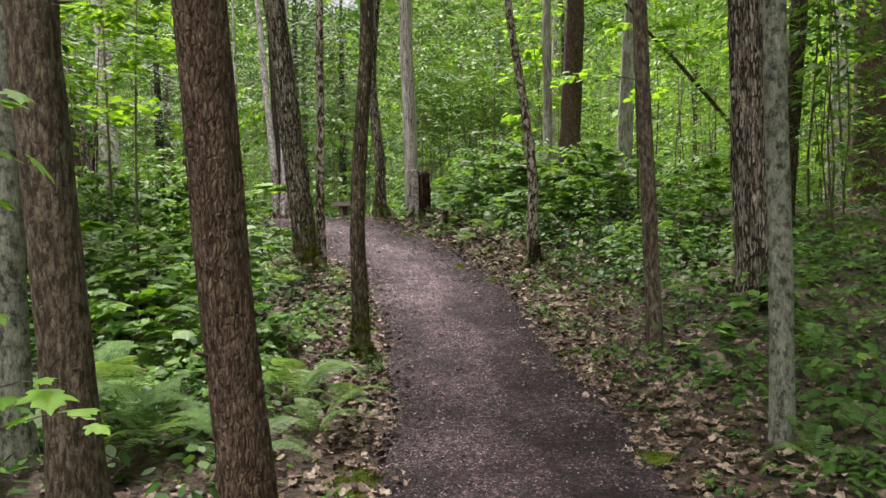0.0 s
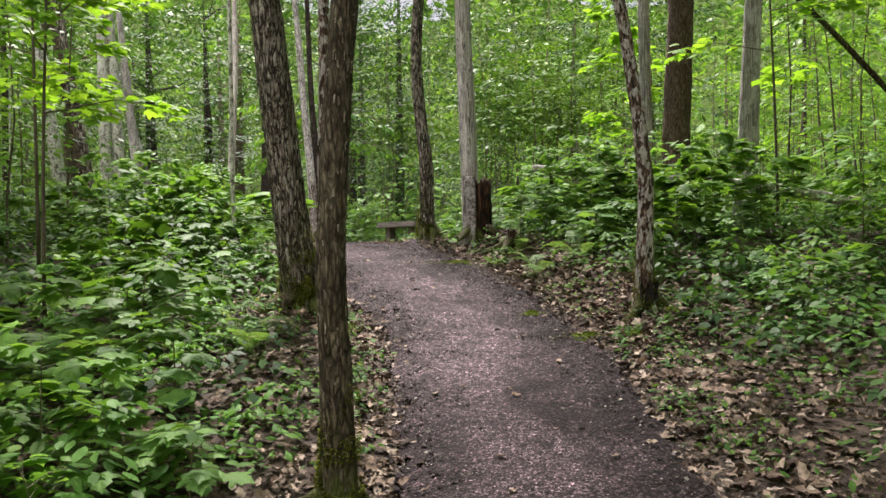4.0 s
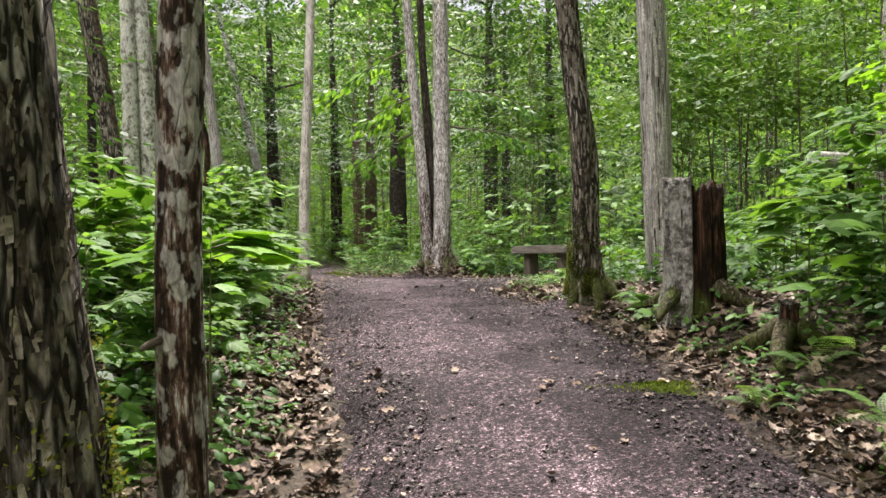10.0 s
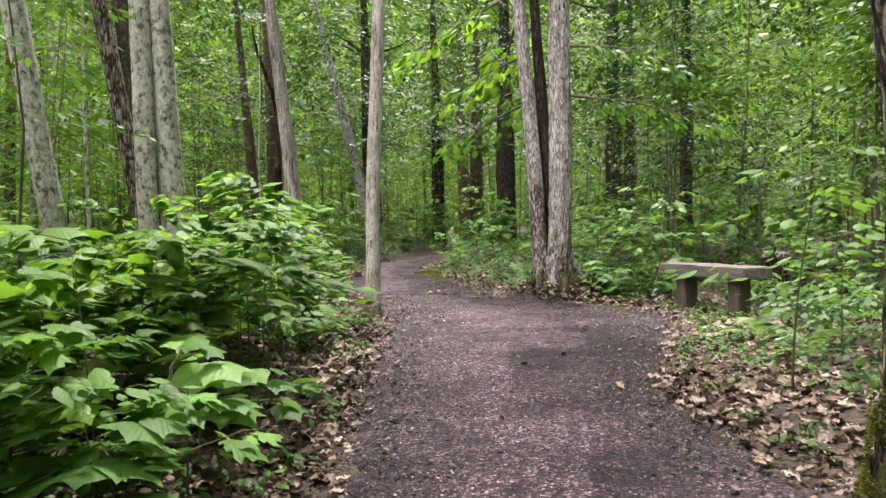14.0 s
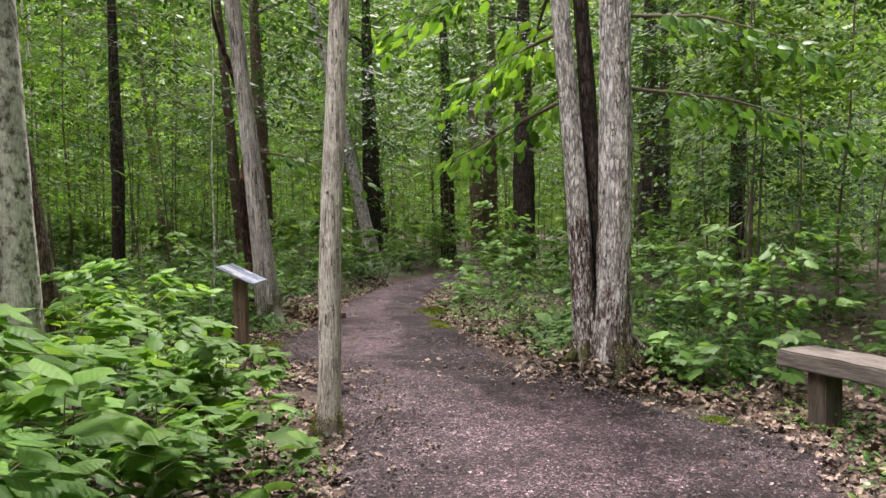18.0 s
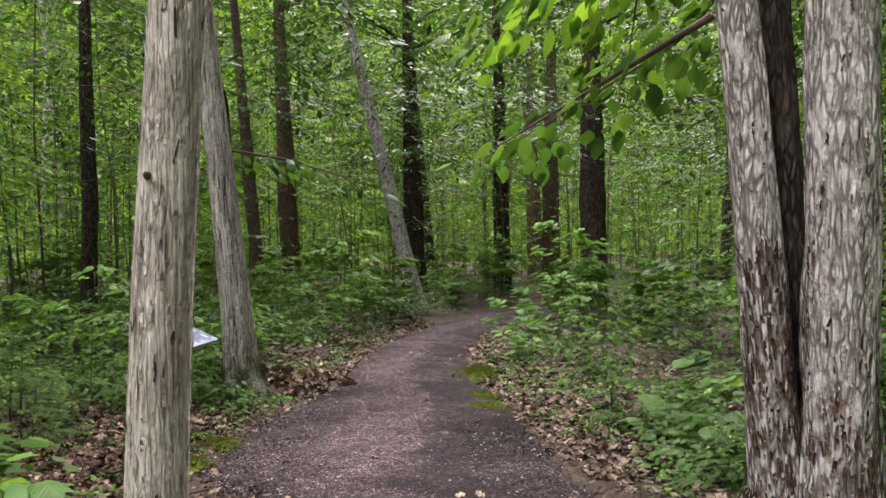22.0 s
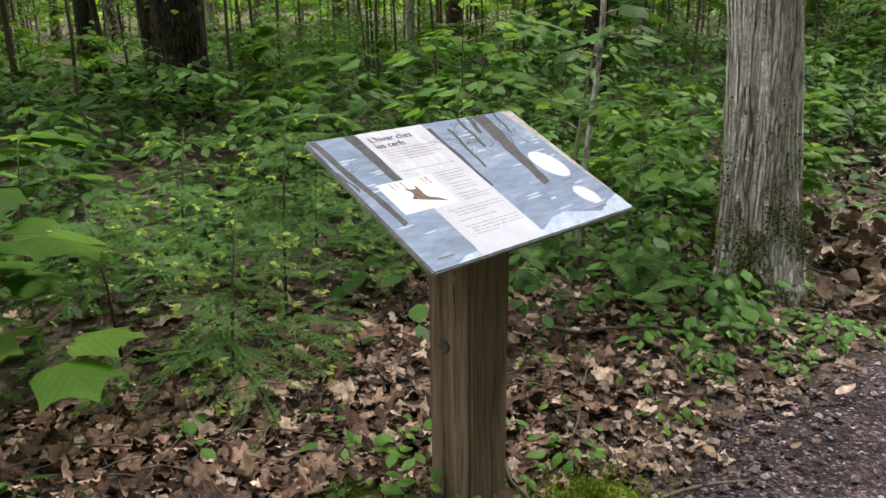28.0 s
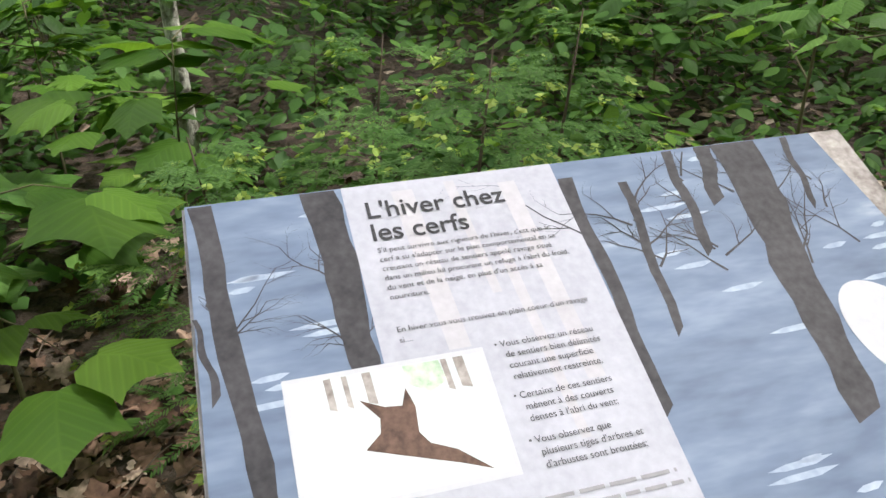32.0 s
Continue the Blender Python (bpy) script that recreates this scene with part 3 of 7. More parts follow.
def ground_sheet():
    near_x = np.concatenate([np.arange(-26, -12, 0.4), np.arange(-12, 3, 0.2), np.arange(3, 16.01, 0.4)])
    near_y = np.concatenate([np.arange(-8, 3, 0.4), np.arange(3, 26, 0.2), np.arange(26, 46.01, 0.4)])
    xs = np.concatenate([[-900, -300, -120, -60, -40, -32], near_x, [22, 32, 60, 120, 300, 900]])
    ys = np.concatenate([[-900, -300, -100, -40, -20, -12], near_y, [52, 62, 80, 140, 300, 900]])
    v = np.array([(x, y, height(x, y) - (0.05 if off_path(x, y) < -0.25 else 0.0)) for y in ys for x in xs])
    w = len(xs)
    f = [(j * w + i, j * w + i + 1, (j + 1) * w + i + 1, (j + 1) * w + i) for j in range(len(ys) - 1) for i in range(w - 1)]
    tagged(part_mesh("ground", mesh_of("ground", v, f, SOIL)), "dark forest soil strewn with dead leaves", "ground", kind="structure")


ground_sheet()


def gravel_path():
    k, across = 420, 17
    l, r = resample(LEFT, k), resample(RIGHT, k)
    v = []
    for i in range(k):
        for j in range(across):
            s = j / (across - 1)
            w = 0.12 * noise.noise((i * 0.11, 5.0 * (s > 0.5), 2.0)) + 0.12 * noise.noise((i * 0.4, 9.0 * (s > 0.5), 4.0))
            q = l[i] + (r[i] - l[i]) * (s * (1.16 + w) - 0.08 - w / 2)
            z = height(*q) + 0.025 + 0.03 * (1 - (2 * s - 1) ** 2) - 0.09 * max(0.0, abs(2 * s - 1) - 0.8) / 0.2
            v.append((q[0], q[1], z + 0.012 * noise.noise((q[0] * 4, q[1] * 4, 0)) + 0.006 * noise.noise((q[0] * 14, q[1] * 14, 3))))
    f = [(i * across + j, i * across + j + 1, (i + 1) * across + j + 1, (i + 1) * across + j) for i in range(k - 1) for j in range(across - 1)]
    me = mesh_of("path", v, f, GRAVEL)
    uv = me.uv_layers.new(name="along_path")
    at = np.array([lp.vertex_index for lp in me.loops])
    uv.data.foreach_set("uv", np.stack([(at % across) / (across - 1), (at // across) * 0.1], 1).astype(np.float32).ravel())
    tagged(part_mesh("path", me), "trodden footpath of dark purplish-grey crushed gravel", "path", kind="structure")


gravel_path()

# ---- trees ----


def axis_at(z, lean, wander, seed):
    k = wander * min(1, max(z, 0.0))
    return lean[0] * z + k * noise.noise((z * 0.45, seed, 0.0)), lean[1] * z + k * noise.noise((z * 0.45, seed, 9.0))


def flake_mesh(lean, r0, r3, mat, count, width, length, lift, low, high, wander, flare, seed):
    """Loose plates of bark standing a little off the trunk, each bowed along its length."""
    g = np.random.default_rng(int(seed * 7))
    v, f = [], []
    for k in range(count):
        z, a = g.uniform(low, high), g.uniform(0, 2 * math.pi)
        w, h, up = width * g.uniform(0.3, 1.2), length * g.uniform(0.35, 1.6), lift * g.uniform(0.2, 1.4)
        tw = g.normal(0, 0.05)
        i = len(v)
        for q, out in ((0.0, 0.2), (0.5, 0.0), (1.0, 1.0)):
            zz = z + h * (q - 0.5)
            u = max(zz, 0.0)
            r = (r0 + (r3 - r0) * min(u / 3.0, 1.0)) * (1 + 0.55 * (flare * math.exp(-u / 0.16) + 0.25 * flare * math.exp(-u / 0.6))) * 1.0 + 0.001 + up * out
            cx, cy = axis_at(zz, lean, wander, seed)
            narrow = (0.8, 1.0, 0.6)[int(q * 2)]
            for sd in (-1, 1):
                b = a + tw * (q - 0.5) + sd * narrow * w / 2 / r
                v.append((cx + r * math.cos(b), cy + r * math.sin(b), zz + g.normal(0, h * 0.06)))
            f += [] if q == 0 else [(i, i + 1, i + 3, i + 2)] if q == 0.5 else [(i + 2, i + 3, i + 5, i + 4)]
    return mesh_of("flaking_bark", v, f, mat, False)


def trunk_mesh(name, rise, lean, r0, r3, mat, seg=32, step=0.1, depth=0.12, across=7.0, along=1.6, flare=0.5, wander=0.03, seed=0, fork=0.0, low=-0.35):
    """A trunk from the ground up: flared foot, leaning and wandering axis, furrowed bark in relief."""
    zs = np.arange(low, rise + step, step) if rise < 7.2 else np.concatenate([np.arange(low, 7, step), np.arange(7, rise + 0.5, 0.5)])
    rings = []
    for z in zs:
        up = max(z, 0.0)
        r = r0 + (r3 - r0) * min(up / 3.0, 1.0) if up < 3 else r3 * max(0.12, 1 - (up - 3.0) / (rise - 2.2))
        foot = flare * math.exp(-up / 0.16) + 0.25 * flare * math.exp(-up / 0.6)
        cx, cy = axis_at(z, lean, wander, seed)
        ring = []
        for j in range(seg):
            a = 2 * math.pi * j / seg
            ca, sa = math.cos(a), math.sin(a)
            rough = 0.0
            if z < 7.2:
                q = (ca * across * 0.5, sa * across * 0.5, z * along + seed)
                rough = depth * (abs(noise.noise(q)) * 1.7 - 0.35 + 0.5 * noise.noise((ca * across, sa * across, z * along * 2.6 + seed)))
            lobes = 1 + foot * (0.55 + 0.6 * noise.noise((ca * 1.4, sa * 1.4, seed + 5.0)))
            rr = r * lobes * (1 + rough)
            ring.append((cx + rr * ca, cy + rr * sa, z))
        rings.append(ring)
    v = np.array(rings).reshape(-1, 3)
    f = [(i * seg + j, i * seg + (j + 1) % seg, (i + 1) * seg + (j + 1) % seg, (i + 1) * seg + j) for i in range(len(zs) - 1) for j in range(seg)]
    f.append(tuple((len(zs) - 1) * seg + j for j in range(seg)))
    return mesh_of(name, v, f, mat)


def crown_meshes(seed, spread, deep, count, mat, size, template=DIAMOND):
    g = np.random.default_rng(seed)
    clumps = 26
    c = np.stack([g.normal(0, spread * 0.5, clumps), g.normal(0, spread * 0.5, clumps), g.uniform(0, deep, clumps)], 1)
    p = c[g.integers(0, clumps, count)] + g.normal(0, 1, (count, 3)) * np.array([0.6, 0.6, 0.3])
    v, f = scatter(template, p, g.uniform(0, 6.3, count), g.normal(0.25, 0.35, count), g.normal(0, 0.4, count), g.uniform(0.7, 1.25, count) * size)
    return mesh_of("crown", v, f, mat)


CROWNS = [crown_meshes(50 + i, 2.0, 4.5, 620, m, 0.17) for i, m in enumerate((LEAF_MID, LEAF_BRIGHT, LEAF_MID))]


def limb_mesh(seed, mat, z0=4.6, z1=9.0, reach=2.2, r=0.035):
    g = np.random.default_rng(seed)
    s = Soup()
    z, a, ln = g.uniform(z0, z1), g.uniform(0, 6.28), reach * g.uniform(0.6, 1.2)
    t = np.linspace(0, 1, 6)
    pts = np.stack([np.cos(a) * ln * t, np.sin(a) * ln * t, z + 0.5 * ln * t ** 1.3 + 0.06 * np.sin(t * 7 + seed)], 1)
    s.tube(pts, r * (1 - 0.85 * t), 5)
    return s.mesh("limb", mat), z


TREES = []


def stub_mesh(lean, r, mat, wander, seed, k):
    """A snapped twig or knot standing out of the trunk."""
    g = np.random.default_rng(int(seed * 31) + k)
    z, a, ln = g.uniform(0.5, 4.2), g.uniform(0, 6.28), g.choice([0.012, 0.02, 0.03, 0.07])
    cx, cy = axis_at(z, lean, wander, seed)
    s = Soup()
    u = np.linspace(0, 1, 4)
    d = r * 0.9 + (ln + r * 0.15) * u
    s.tube(np.stack([cx + np.cos(a + 0.3 * u) * d, cy + np.sin(a + 0.3 * u) * d, z + g.uniform(-0.3, 0.5) * ln * u], 1), g.uniform(0.007, 0.013) * (1.25 - 0.75 * u), 6)
    return s.mesh("branch_stub", mat)


def tree(name, x, y, lean_x, lean_y, dia0, dia3, mat, label, category="tree", rise=12.0, crown=0, seg=32, step=0.09, limbs=4, flakes=None, stubs=0, **kw):
    z = height(x, y)
    seed = 13.7 * (len(TREES) + 1)
    t = empty(name, pose(x, y, z), label, category, "forest trees")
    part_mesh("trunk", trunk_mesh("trunk", rise, (lean_x, lean_y), dia0 / 2, dia3 / 2, mat, seg, step, seed=seed, **kw), t)
    if flakes:
        fm, count, w, h, lift = flakes
        o = part_mesh("flaking_bark", flake_mesh((lean_x, lean_y), dia0 / 2, dia3 / 2, fm, count, w, h, lift, 0.02, 4.6, kw.get("wander", 0.03), kw.get("flare", 0.5), seed), t, "loose flaking plates of bark")
        tagged(o, kind="stuff")
    for k in range(stubs):
        part_mesh("branch_stub", stub_mesh((lean_x, lean_y), dia3 / 2, TWIG if k % 3 else mat, kw.get("wander", 0.03), seed, k), t)
    if limbs:
        for k in range(limbs):
            me, at = limb_mesh(int(seed * 10) + k, mat, rise * 0.5, rise * 0.88, 2.0, dia3 * 0.13)
            part_mesh("limb", me, t).location = (lean_x * at, lean_y * at, 0)
    if crown is not None:
        c = part_mesh("crown", CROWNS[crown], t)
        c.location, c.rotation_euler = (lean_x * rise, lean_y * rise, rise - 4.2), (0, 0, seed)
    TREES.append((x, y))
    return t


# first stretch, before the rise
tree("hemlock_tree", -1.90, 3.98, -0.053, -0.026, 0.26, 0.245, BARK_YOUNG, "hemlock with grey-brown knotty bark and lichen spots beside the path", stubs=9, depth=0.07, crown=2)
tree("hemlock_tree", -2.42, 4.35, 0.01, 0.0, 0.17, 0.13, BARK_OLIVE, "slim pale-barked tree behind a thicker hemlock", depth=0.05, crown=1)
tree("hemlock_tree", -0.86, 3.37, -0.062, -0.018, 0.232, 0.215, BARK_HEMLOCK, "leaning hemlock with reddish-brown scaly bark at the path's edge", stubs=8, depth=0.07, crown=2, seg=44, step=0.06, flare=0.3, flakes=(FLAKE_BROWN, 2600, 0.012, 0.024, 0.006))
tree("maple_tree", -0.74, 6.80, 0.028, 0.004, 0.138, 0.108, BARK_MOSSY, "thin crooked dark tree with a mossy splayed foot", depth=0.16, flare=1.1, wander=0.13, seg=36, flakes=(FLAKE, 1000, 0.011, 0.034, 0.006))
tree("maple_tree", -1.71, 9.80, -0.094, -0.040, 0.285, 0.245, BARK_MAPLE, "stout leaning maple with shaggy furrowed bark and mossy roots", depth=0.13, flare=0.22, seg=48, step=0.06, flakes=(FLAKE, 4600, 0.015, 0.055, 0.012))
tree("maple_tree", -1.555, 9.99, 0.012, 0.004, 0.105, 0.09, BARK_PATCHY, "slender tree with patchy pale and brown bark", depth=0.14, flare=0.5, wander=0.08, stubs=5, step=0.06)
tree("maple_tree", 1.89, 4.37, -0.012, 0.005, 0.135, 0.12, BARK_OLIVE, "slender smooth grey-green tree trunk beside the path", stubs=10, depth=0.05, flare=0.3)
tree("maple_tree", 1.79, 6.65, -0.027, 0.007, 0.13, 0.12, BARK_YOUNG, "slender brown-grey tree amid low plants", stubs=8, depth=0.06, flare=0.3)
tree("maple_tree", 3.08, 7.72, -0.018, 0.007, 0.35, 0.34, BARK_MAPLE, "thick old maple with deep vertical bark furrows", depth=0.18, flare=0.35, seg=44, flakes=(FLAKE, 1500, 0.022, 0.14, 0.012))
tree("maple_tree", 1.16, 10.07, -0.049, 0.011, 0.128, 0.094, BARK_PATCHY, "crooked thin tree with a hollow mossy foot", depth=0.2, flare=1.3, wander=0.2, step=0.06, flakes=(FLAKE, 300, 0.02, 0.05, 0.004))
tree("maple_tree", 4.43, 10.19, 0.060, -0.026, 0.22, 0.2, BARK_MOSSY, "dark mossy tree with snapped side twigs", stubs=9, depth=0.12)
tree("cedar_tree", 8.36, 16.74, 0.035, -0.018, 0.40, 0.36, BARK_CEDAR, "pale grey cedar standing deep in the wood", depth=0.1)
tree("cedar_tree", 7.34, 13.51, 0.016, -0.008, 0.52, 0.5, BARK_HEMLOCK, "thick reddish-brown cedar with stringy bark", depth=0.12)
tree("cedar_tree", 2.43, 15.22, 0.050, -0.015, 0.40, 0.37, BARK_HEMLOCK, "thick brown conifer behind the undergrowth", depth=0.1, crown=None)
tree("cedar_tree", 2.05, 15.5, 0.02, -0.01, 0.2, 0.17, BARK_CEDAR, "pale bare trunk close to a thick brown conifer", depth=0.08, crown=None)
tree("cedar_tree", 3.56, 15.69, 0.060, -0.024, 0.33, 0.25, BARK_CEDAR, "grey cedar with a split weathered trunk", depth=0.12, crown=None)
tree("cedar_tree", -0.63, 16.60, -0.016, -0.001, 0.29, 0.255, BARK_CEDAR, "straight pale cedar with long vertical bark strips", depth=0.13, across=9, along=0.5, flare=0.25, seg=48, flakes=(FLAKE_PALE, 1100, 0.022, 0.30, 0.012))
tree("maple_tree", -1.14, 14.25, -0.013, 0.000, 0.178, 0.148, BARK_MAPLE, "rough-barked maple with a mossy foot beside the bend", depth=0.17, flare=0.8, wander=0.16, seg=44, step=0.06, flakes=(FLAKE, 1600, 0.021, 0.065, 0.007))
# bench clearing
tree("ironwood_tree", -4.40, 20.92, -0.067, -0.018, 0.205, 0.160, BARK_FLAKY, "pale scaly trunk leaning away from its twin", depth=0.13, flare=0.5, seg=40, step=0.06, flakes=(FLAKE_PALE, 1500, 0.013, 0.045, 0.005))
tree("ironwood_tree", -4.34, 21.08, -0.039, -0.010, 0.16, 0.13, BARK_DARK, "dark thin trunk squeezed between two pale ones", depth=0.12, flare=0.4)
tree("ironwood_tree", -4.18, 20.90, 0.012, 0.003, 0.275, 0.25, BARK_FLAKY, "pale trunk with thick shaggy plates of bark", depth=0.15, flare=0.4, seg=48, step=0.06, flakes=(FLAKE_PALE, 2400, 0.015, 0.05, 0.007))
tree("cedar_tree", -5.52, 18.52, 0.0094, 0.0625, 0.15, 0.13, BARK_POLE, "bare grey-brown cedar pole at the path's edge", stubs=7, depth=0.05, crown=None, across=8, along=0.6, flare=0.25, seg=40, step=0.06, flakes=(FLAKE_PALE, 1500, 0.009, 0.05, 0.006), wander=0.08)
tree("birch_tree", -7.51, 17.48, -0.006, -0.007, 0.20, 0.205, BARK_GREY, "pale grey birch with dark knots in a cluster", depth=0.05, flare=0.3, crown=None)
tree("birch_tree", -7.33, 17.72, -0.029, -0.034, 0.27, 0.23, BARK_GREY, "pale grey leaning birch with mossy stub", depth=0.05, flare=0.3, crown=None)
tree("maple_tree", -8.60, 18.92, -0.13, -0.063, 0.24, 0.225, BARK_MOSSY, "dark slanting trunk with a mossy foot", depth=0.12, flare=0.6, flakes=(FLAKE_BROWN, 500, 0.02, 0.07, 0.005))
tree("birch_tree", -7.85, 16.80, -0.089, -0.101, 0.23, 0.22, BARK_GREY, "grey leaning birch in thick undergrowth", depth=0.05)
tree("birch_tree", -7.95, 18.05, -0.115, -0.110, 0.19, 0.18, BARK_MAPLE, "slanting grey-brown trunk among saplings", depth=0.1)
# sign and beyond
tree("cedar_tree", -9.46, 22.98, -0.062, -0.066, 0.31, 0.21, BARK_CEDAR, "weathered cedar with a split strip trunk and mossy foot", depth=0.16, across=7, along=0.45, flare=0.5, seg=48, step=0.06, flakes=(FLAKE_PALE, 1200, 0.013, 0.20, 0.008))
tree("pine_tree", -15.11, 20.75, 0.0, 0.03, 0.49, 0.46, BARK_DARK, "thick dark pine deep in the undergrowth", depth=0.1)
tree("pine_tree", -15.99, 20.62, -0.008, -0.05, 0.31, 0.29, BARK_DARK, "dark leaning pine trunk in the undergrowth", depth=0.1)
tree("pine_tree", -16.99, 19.86, 0.0, -0.01, 0.24, 0.22, BARK_DARK, "dark pine trunk with dead twigs", depth=0.1)
tree("pine_tree", -14.68, 25.12, 0.0, 0.0, 0.245, 0.22, BARK_DARK, "straight dark trunk behind the sign", depth=0.12)
tree("pine_tree", -20.64, 25.60, 0.017, 0.04, 0.30, 0.28, BARK_HEMLOCK, "brown pine trunk far in the wood", depth=0.1)
tree("birch_tree", -17.40, 23.81, 0.008, 0.02, 0.13, 0.12, BARK_GREY, "thin pale birch in the undergrowth", depth=0.05)
tree("pine_tree", -16.21, 30.59, -0.05, -0.05, 0.29, 0.28, BARK_HEMLOCK, "reddish-brown pine trunk deep in the wood", depth=0.1)
tree("pine_tree", -16.92, 32.47, -0.02, -0.02, 0.48, 0.46, BARK_HEMLOCK, "thick brown pine trunk deep in the wood", depth=0.1)
tree("birch_tree", -13.40, 32.73, -0.193, -0.117, 0.36, 0.33, BARK_FLAKY, "strongly leaning birch with peeling bark", depth=0.1)
tree("pine_tree", -13.38, 37.33, -0.007, -0.003, 0.46, 0.43, BARK_DARK, "straight dark pine beside the far path", depth=0.1)
tree("pine_tree", -15.6, 45.0, -0.012, -0.005, 0.56, 0.54, BARK_HEMLOCK, "tall reddish-dark pine deep in the wood", depth=0.1)
tree("pine_tree", -12.97, 39.88, 0.018, 0.007, 0.53, 0.5, BARK_HEMLOCK, "tall straight brown pine", depth=0.1)
tree("pine_tree", -9.9, 34.8, 0.01, 0.002, 0.60, 0.58, BARK_DARK, "thick dark pine trunk beside the far path", depth=0.1)
tree("pine_tree", -18.39, 41.89, -0.06, -0.035, 0.36, 0.34, BARK_DARK, "thin leaning dark pine", depth=0.1)
tree("pine_tree", -15.01, 35.26, -0.01, -0.006, 0.56, 0.5, BARK_DARK, "dark trunk with low dead branches", depth=0.1)
tree("pine_tree", -6.82, 38.92, 0.013, 0.002, 0.39, 0.36, BARK_DARK, "slim dark trunk among saplings", depth=0.1)
tree("pine_tree", -6.34, 34.0, 0.012, 0.001, 0.50, 0.46, BARK_DARK, "dark grey straight trunk among saplings", depth=0.1)
tree("pine_tree", -4.2, 33.0, 0.013, 0.001, 0.34, 0.32, BARK_DARK, "dark slim pine among leafy saplings", depth=0.1)

# woods further off: a few trunks, set again and again
BACK = []
for _i, (_m, _d) in enumerate(((BARK_DARK, 0.3), (BARK_HEMLOCK, 0.24), (BARK_CEDAR, 0.26), (BARK_GREY, 0.18), (BARK_DARK, 0.2), (BARK_MAPLE, 0.28))):
    BACK.append((trunk_mesh("trunk", 13, ((-0.02, 0.03, 0.0, 0.05, -0.04, 0.015)[_i], (0.02, -0.02, 0.01, -0.03, 0.02, 0.0)[_i]), _d / 2, _d * 0.45, _m, 14, 0.35, depth=0.1, seed=90 + _i * 7),
                 [limb_mesh(700 + _i * 9 + _k, _m, 3.4, 10, 1.7, 0.028)[0] for _k in range(4)], ("pine_tree", "pine_tree", "cedar_tree", "birch_tree", "hemlock_tree", "maple_tree")[_i],
                 ("dark forest pine seen far off", "brown forest pine seen far off", "pale cedar seen far off", "thin grey birch seen far off", "slim dark hemlock seen far off", "grey forest maple seen far off")[_i]))


def clear_of(x, y, path_gap, tree_gap):
    if off_path(x, y) < path_gap:
        return False
    return all((x - a) ** 2 + (y - b) ** 2 > tree_gap ** 2 for a, b in TREES)


_n_back = 0
while _n_back < 52:
    x, y = rng.uniform(-38, 24), rng.uniform(-10, 62)
    near = float(np.min(np.hypot(MIDDLE[:200, 0] - x, MIDDLE[:200, 1] - y)))
    if near < 9.5 or near > 30 or not clear_of(x, y, 4, 1.6) or (-22 < x < 2 and 24 < y < 50 and rng.random() < 0.6):
        continue
    tm, lm, nm, lb = BACK[int(rng.integers(0, 6))]
    t = empty(nm, pose(x, y, height(x, y), rng.normal(0, 2.5), rng.normal(0, 2.5), rng.uniform(0, 360)), lb, "tree", "forest trees")
    part_mesh("trunk", tm, t)
    for me in lm:
        part_mesh("limb", me, t)
    c = part_mesh("crown", CROWNS[int(rng.integers(0, 3))], t)
    c.location = (0, 0, 8.6)
    TREES.append((x, y))
    _n_back += 1


def canopy():
    """High leaves, mostly out of view, added to shade the wood; open above the bench clearing."""
    g = np.random.default_rng(91)
    k = 9000
    p = np.column_stack([g.uniform(-24, 14, k), g.uniform(-6, 46, k), g.uniform(9, 14.5, k)])
    # extra unseen leaves that darken the first stretch of path
    low = np.column_stack([g.uniform(-2.5, 9, 4200), g.uniform(-9, 8.5, 4200), g.uniform(8, 13, 4200)])
    over = np.column_stack([g.uniform(-2.2, 4.5, 1500), g.uniform(7, 13.5, 1500), g.uniform(9, 13, 1500)])
    p = np.concatenate([p, low, over])
    thick = np.array([noise.noise((x * 0.22, y * 0.22, 6.0)) for x, y, _ in p])
    # gaps placed so that sun reaches the path, undergrowth and sign
    open_sky = 1.3 * np.exp(-((p[:, 0] + 3.0) / 5.0) ** 2 - ((p[:, 1] - 21.5) / 5.0) ** 2)
    for gx, gy, gr in ((-6.5, 15.0, 4.0), (3.5, 18.5, 3.0), (1.0, 18.0, 3.5), (-4.8, 19.0, 3.2), (-12.4, 26.2, 1.3)):
        open_sky = open_sky + 0.8 * np.exp(-((p[:, 0] - gx) ** 2 + (p[:, 1] - gy) ** 2) / gr ** 2)
    p = p[thick - 0.9 * open_sky > -0.16]
    m = len(p)
    v, f = scatter(DIAMOND, p, g.uniform(0, 6.3, m), g.normal(0.2, 0.3, m), g.normal(0, 0.3, m), g.uniform(0.35, 0.7, m))
    tagged(part_mesh("canopy_leaves", mesh_of("canopy_leaves", v, f, LEAF_MID)), "high green canopy leaves, many added out of view for shade", "canopy", kind="stuff")


canopy()

# ---- leafy saplings ----


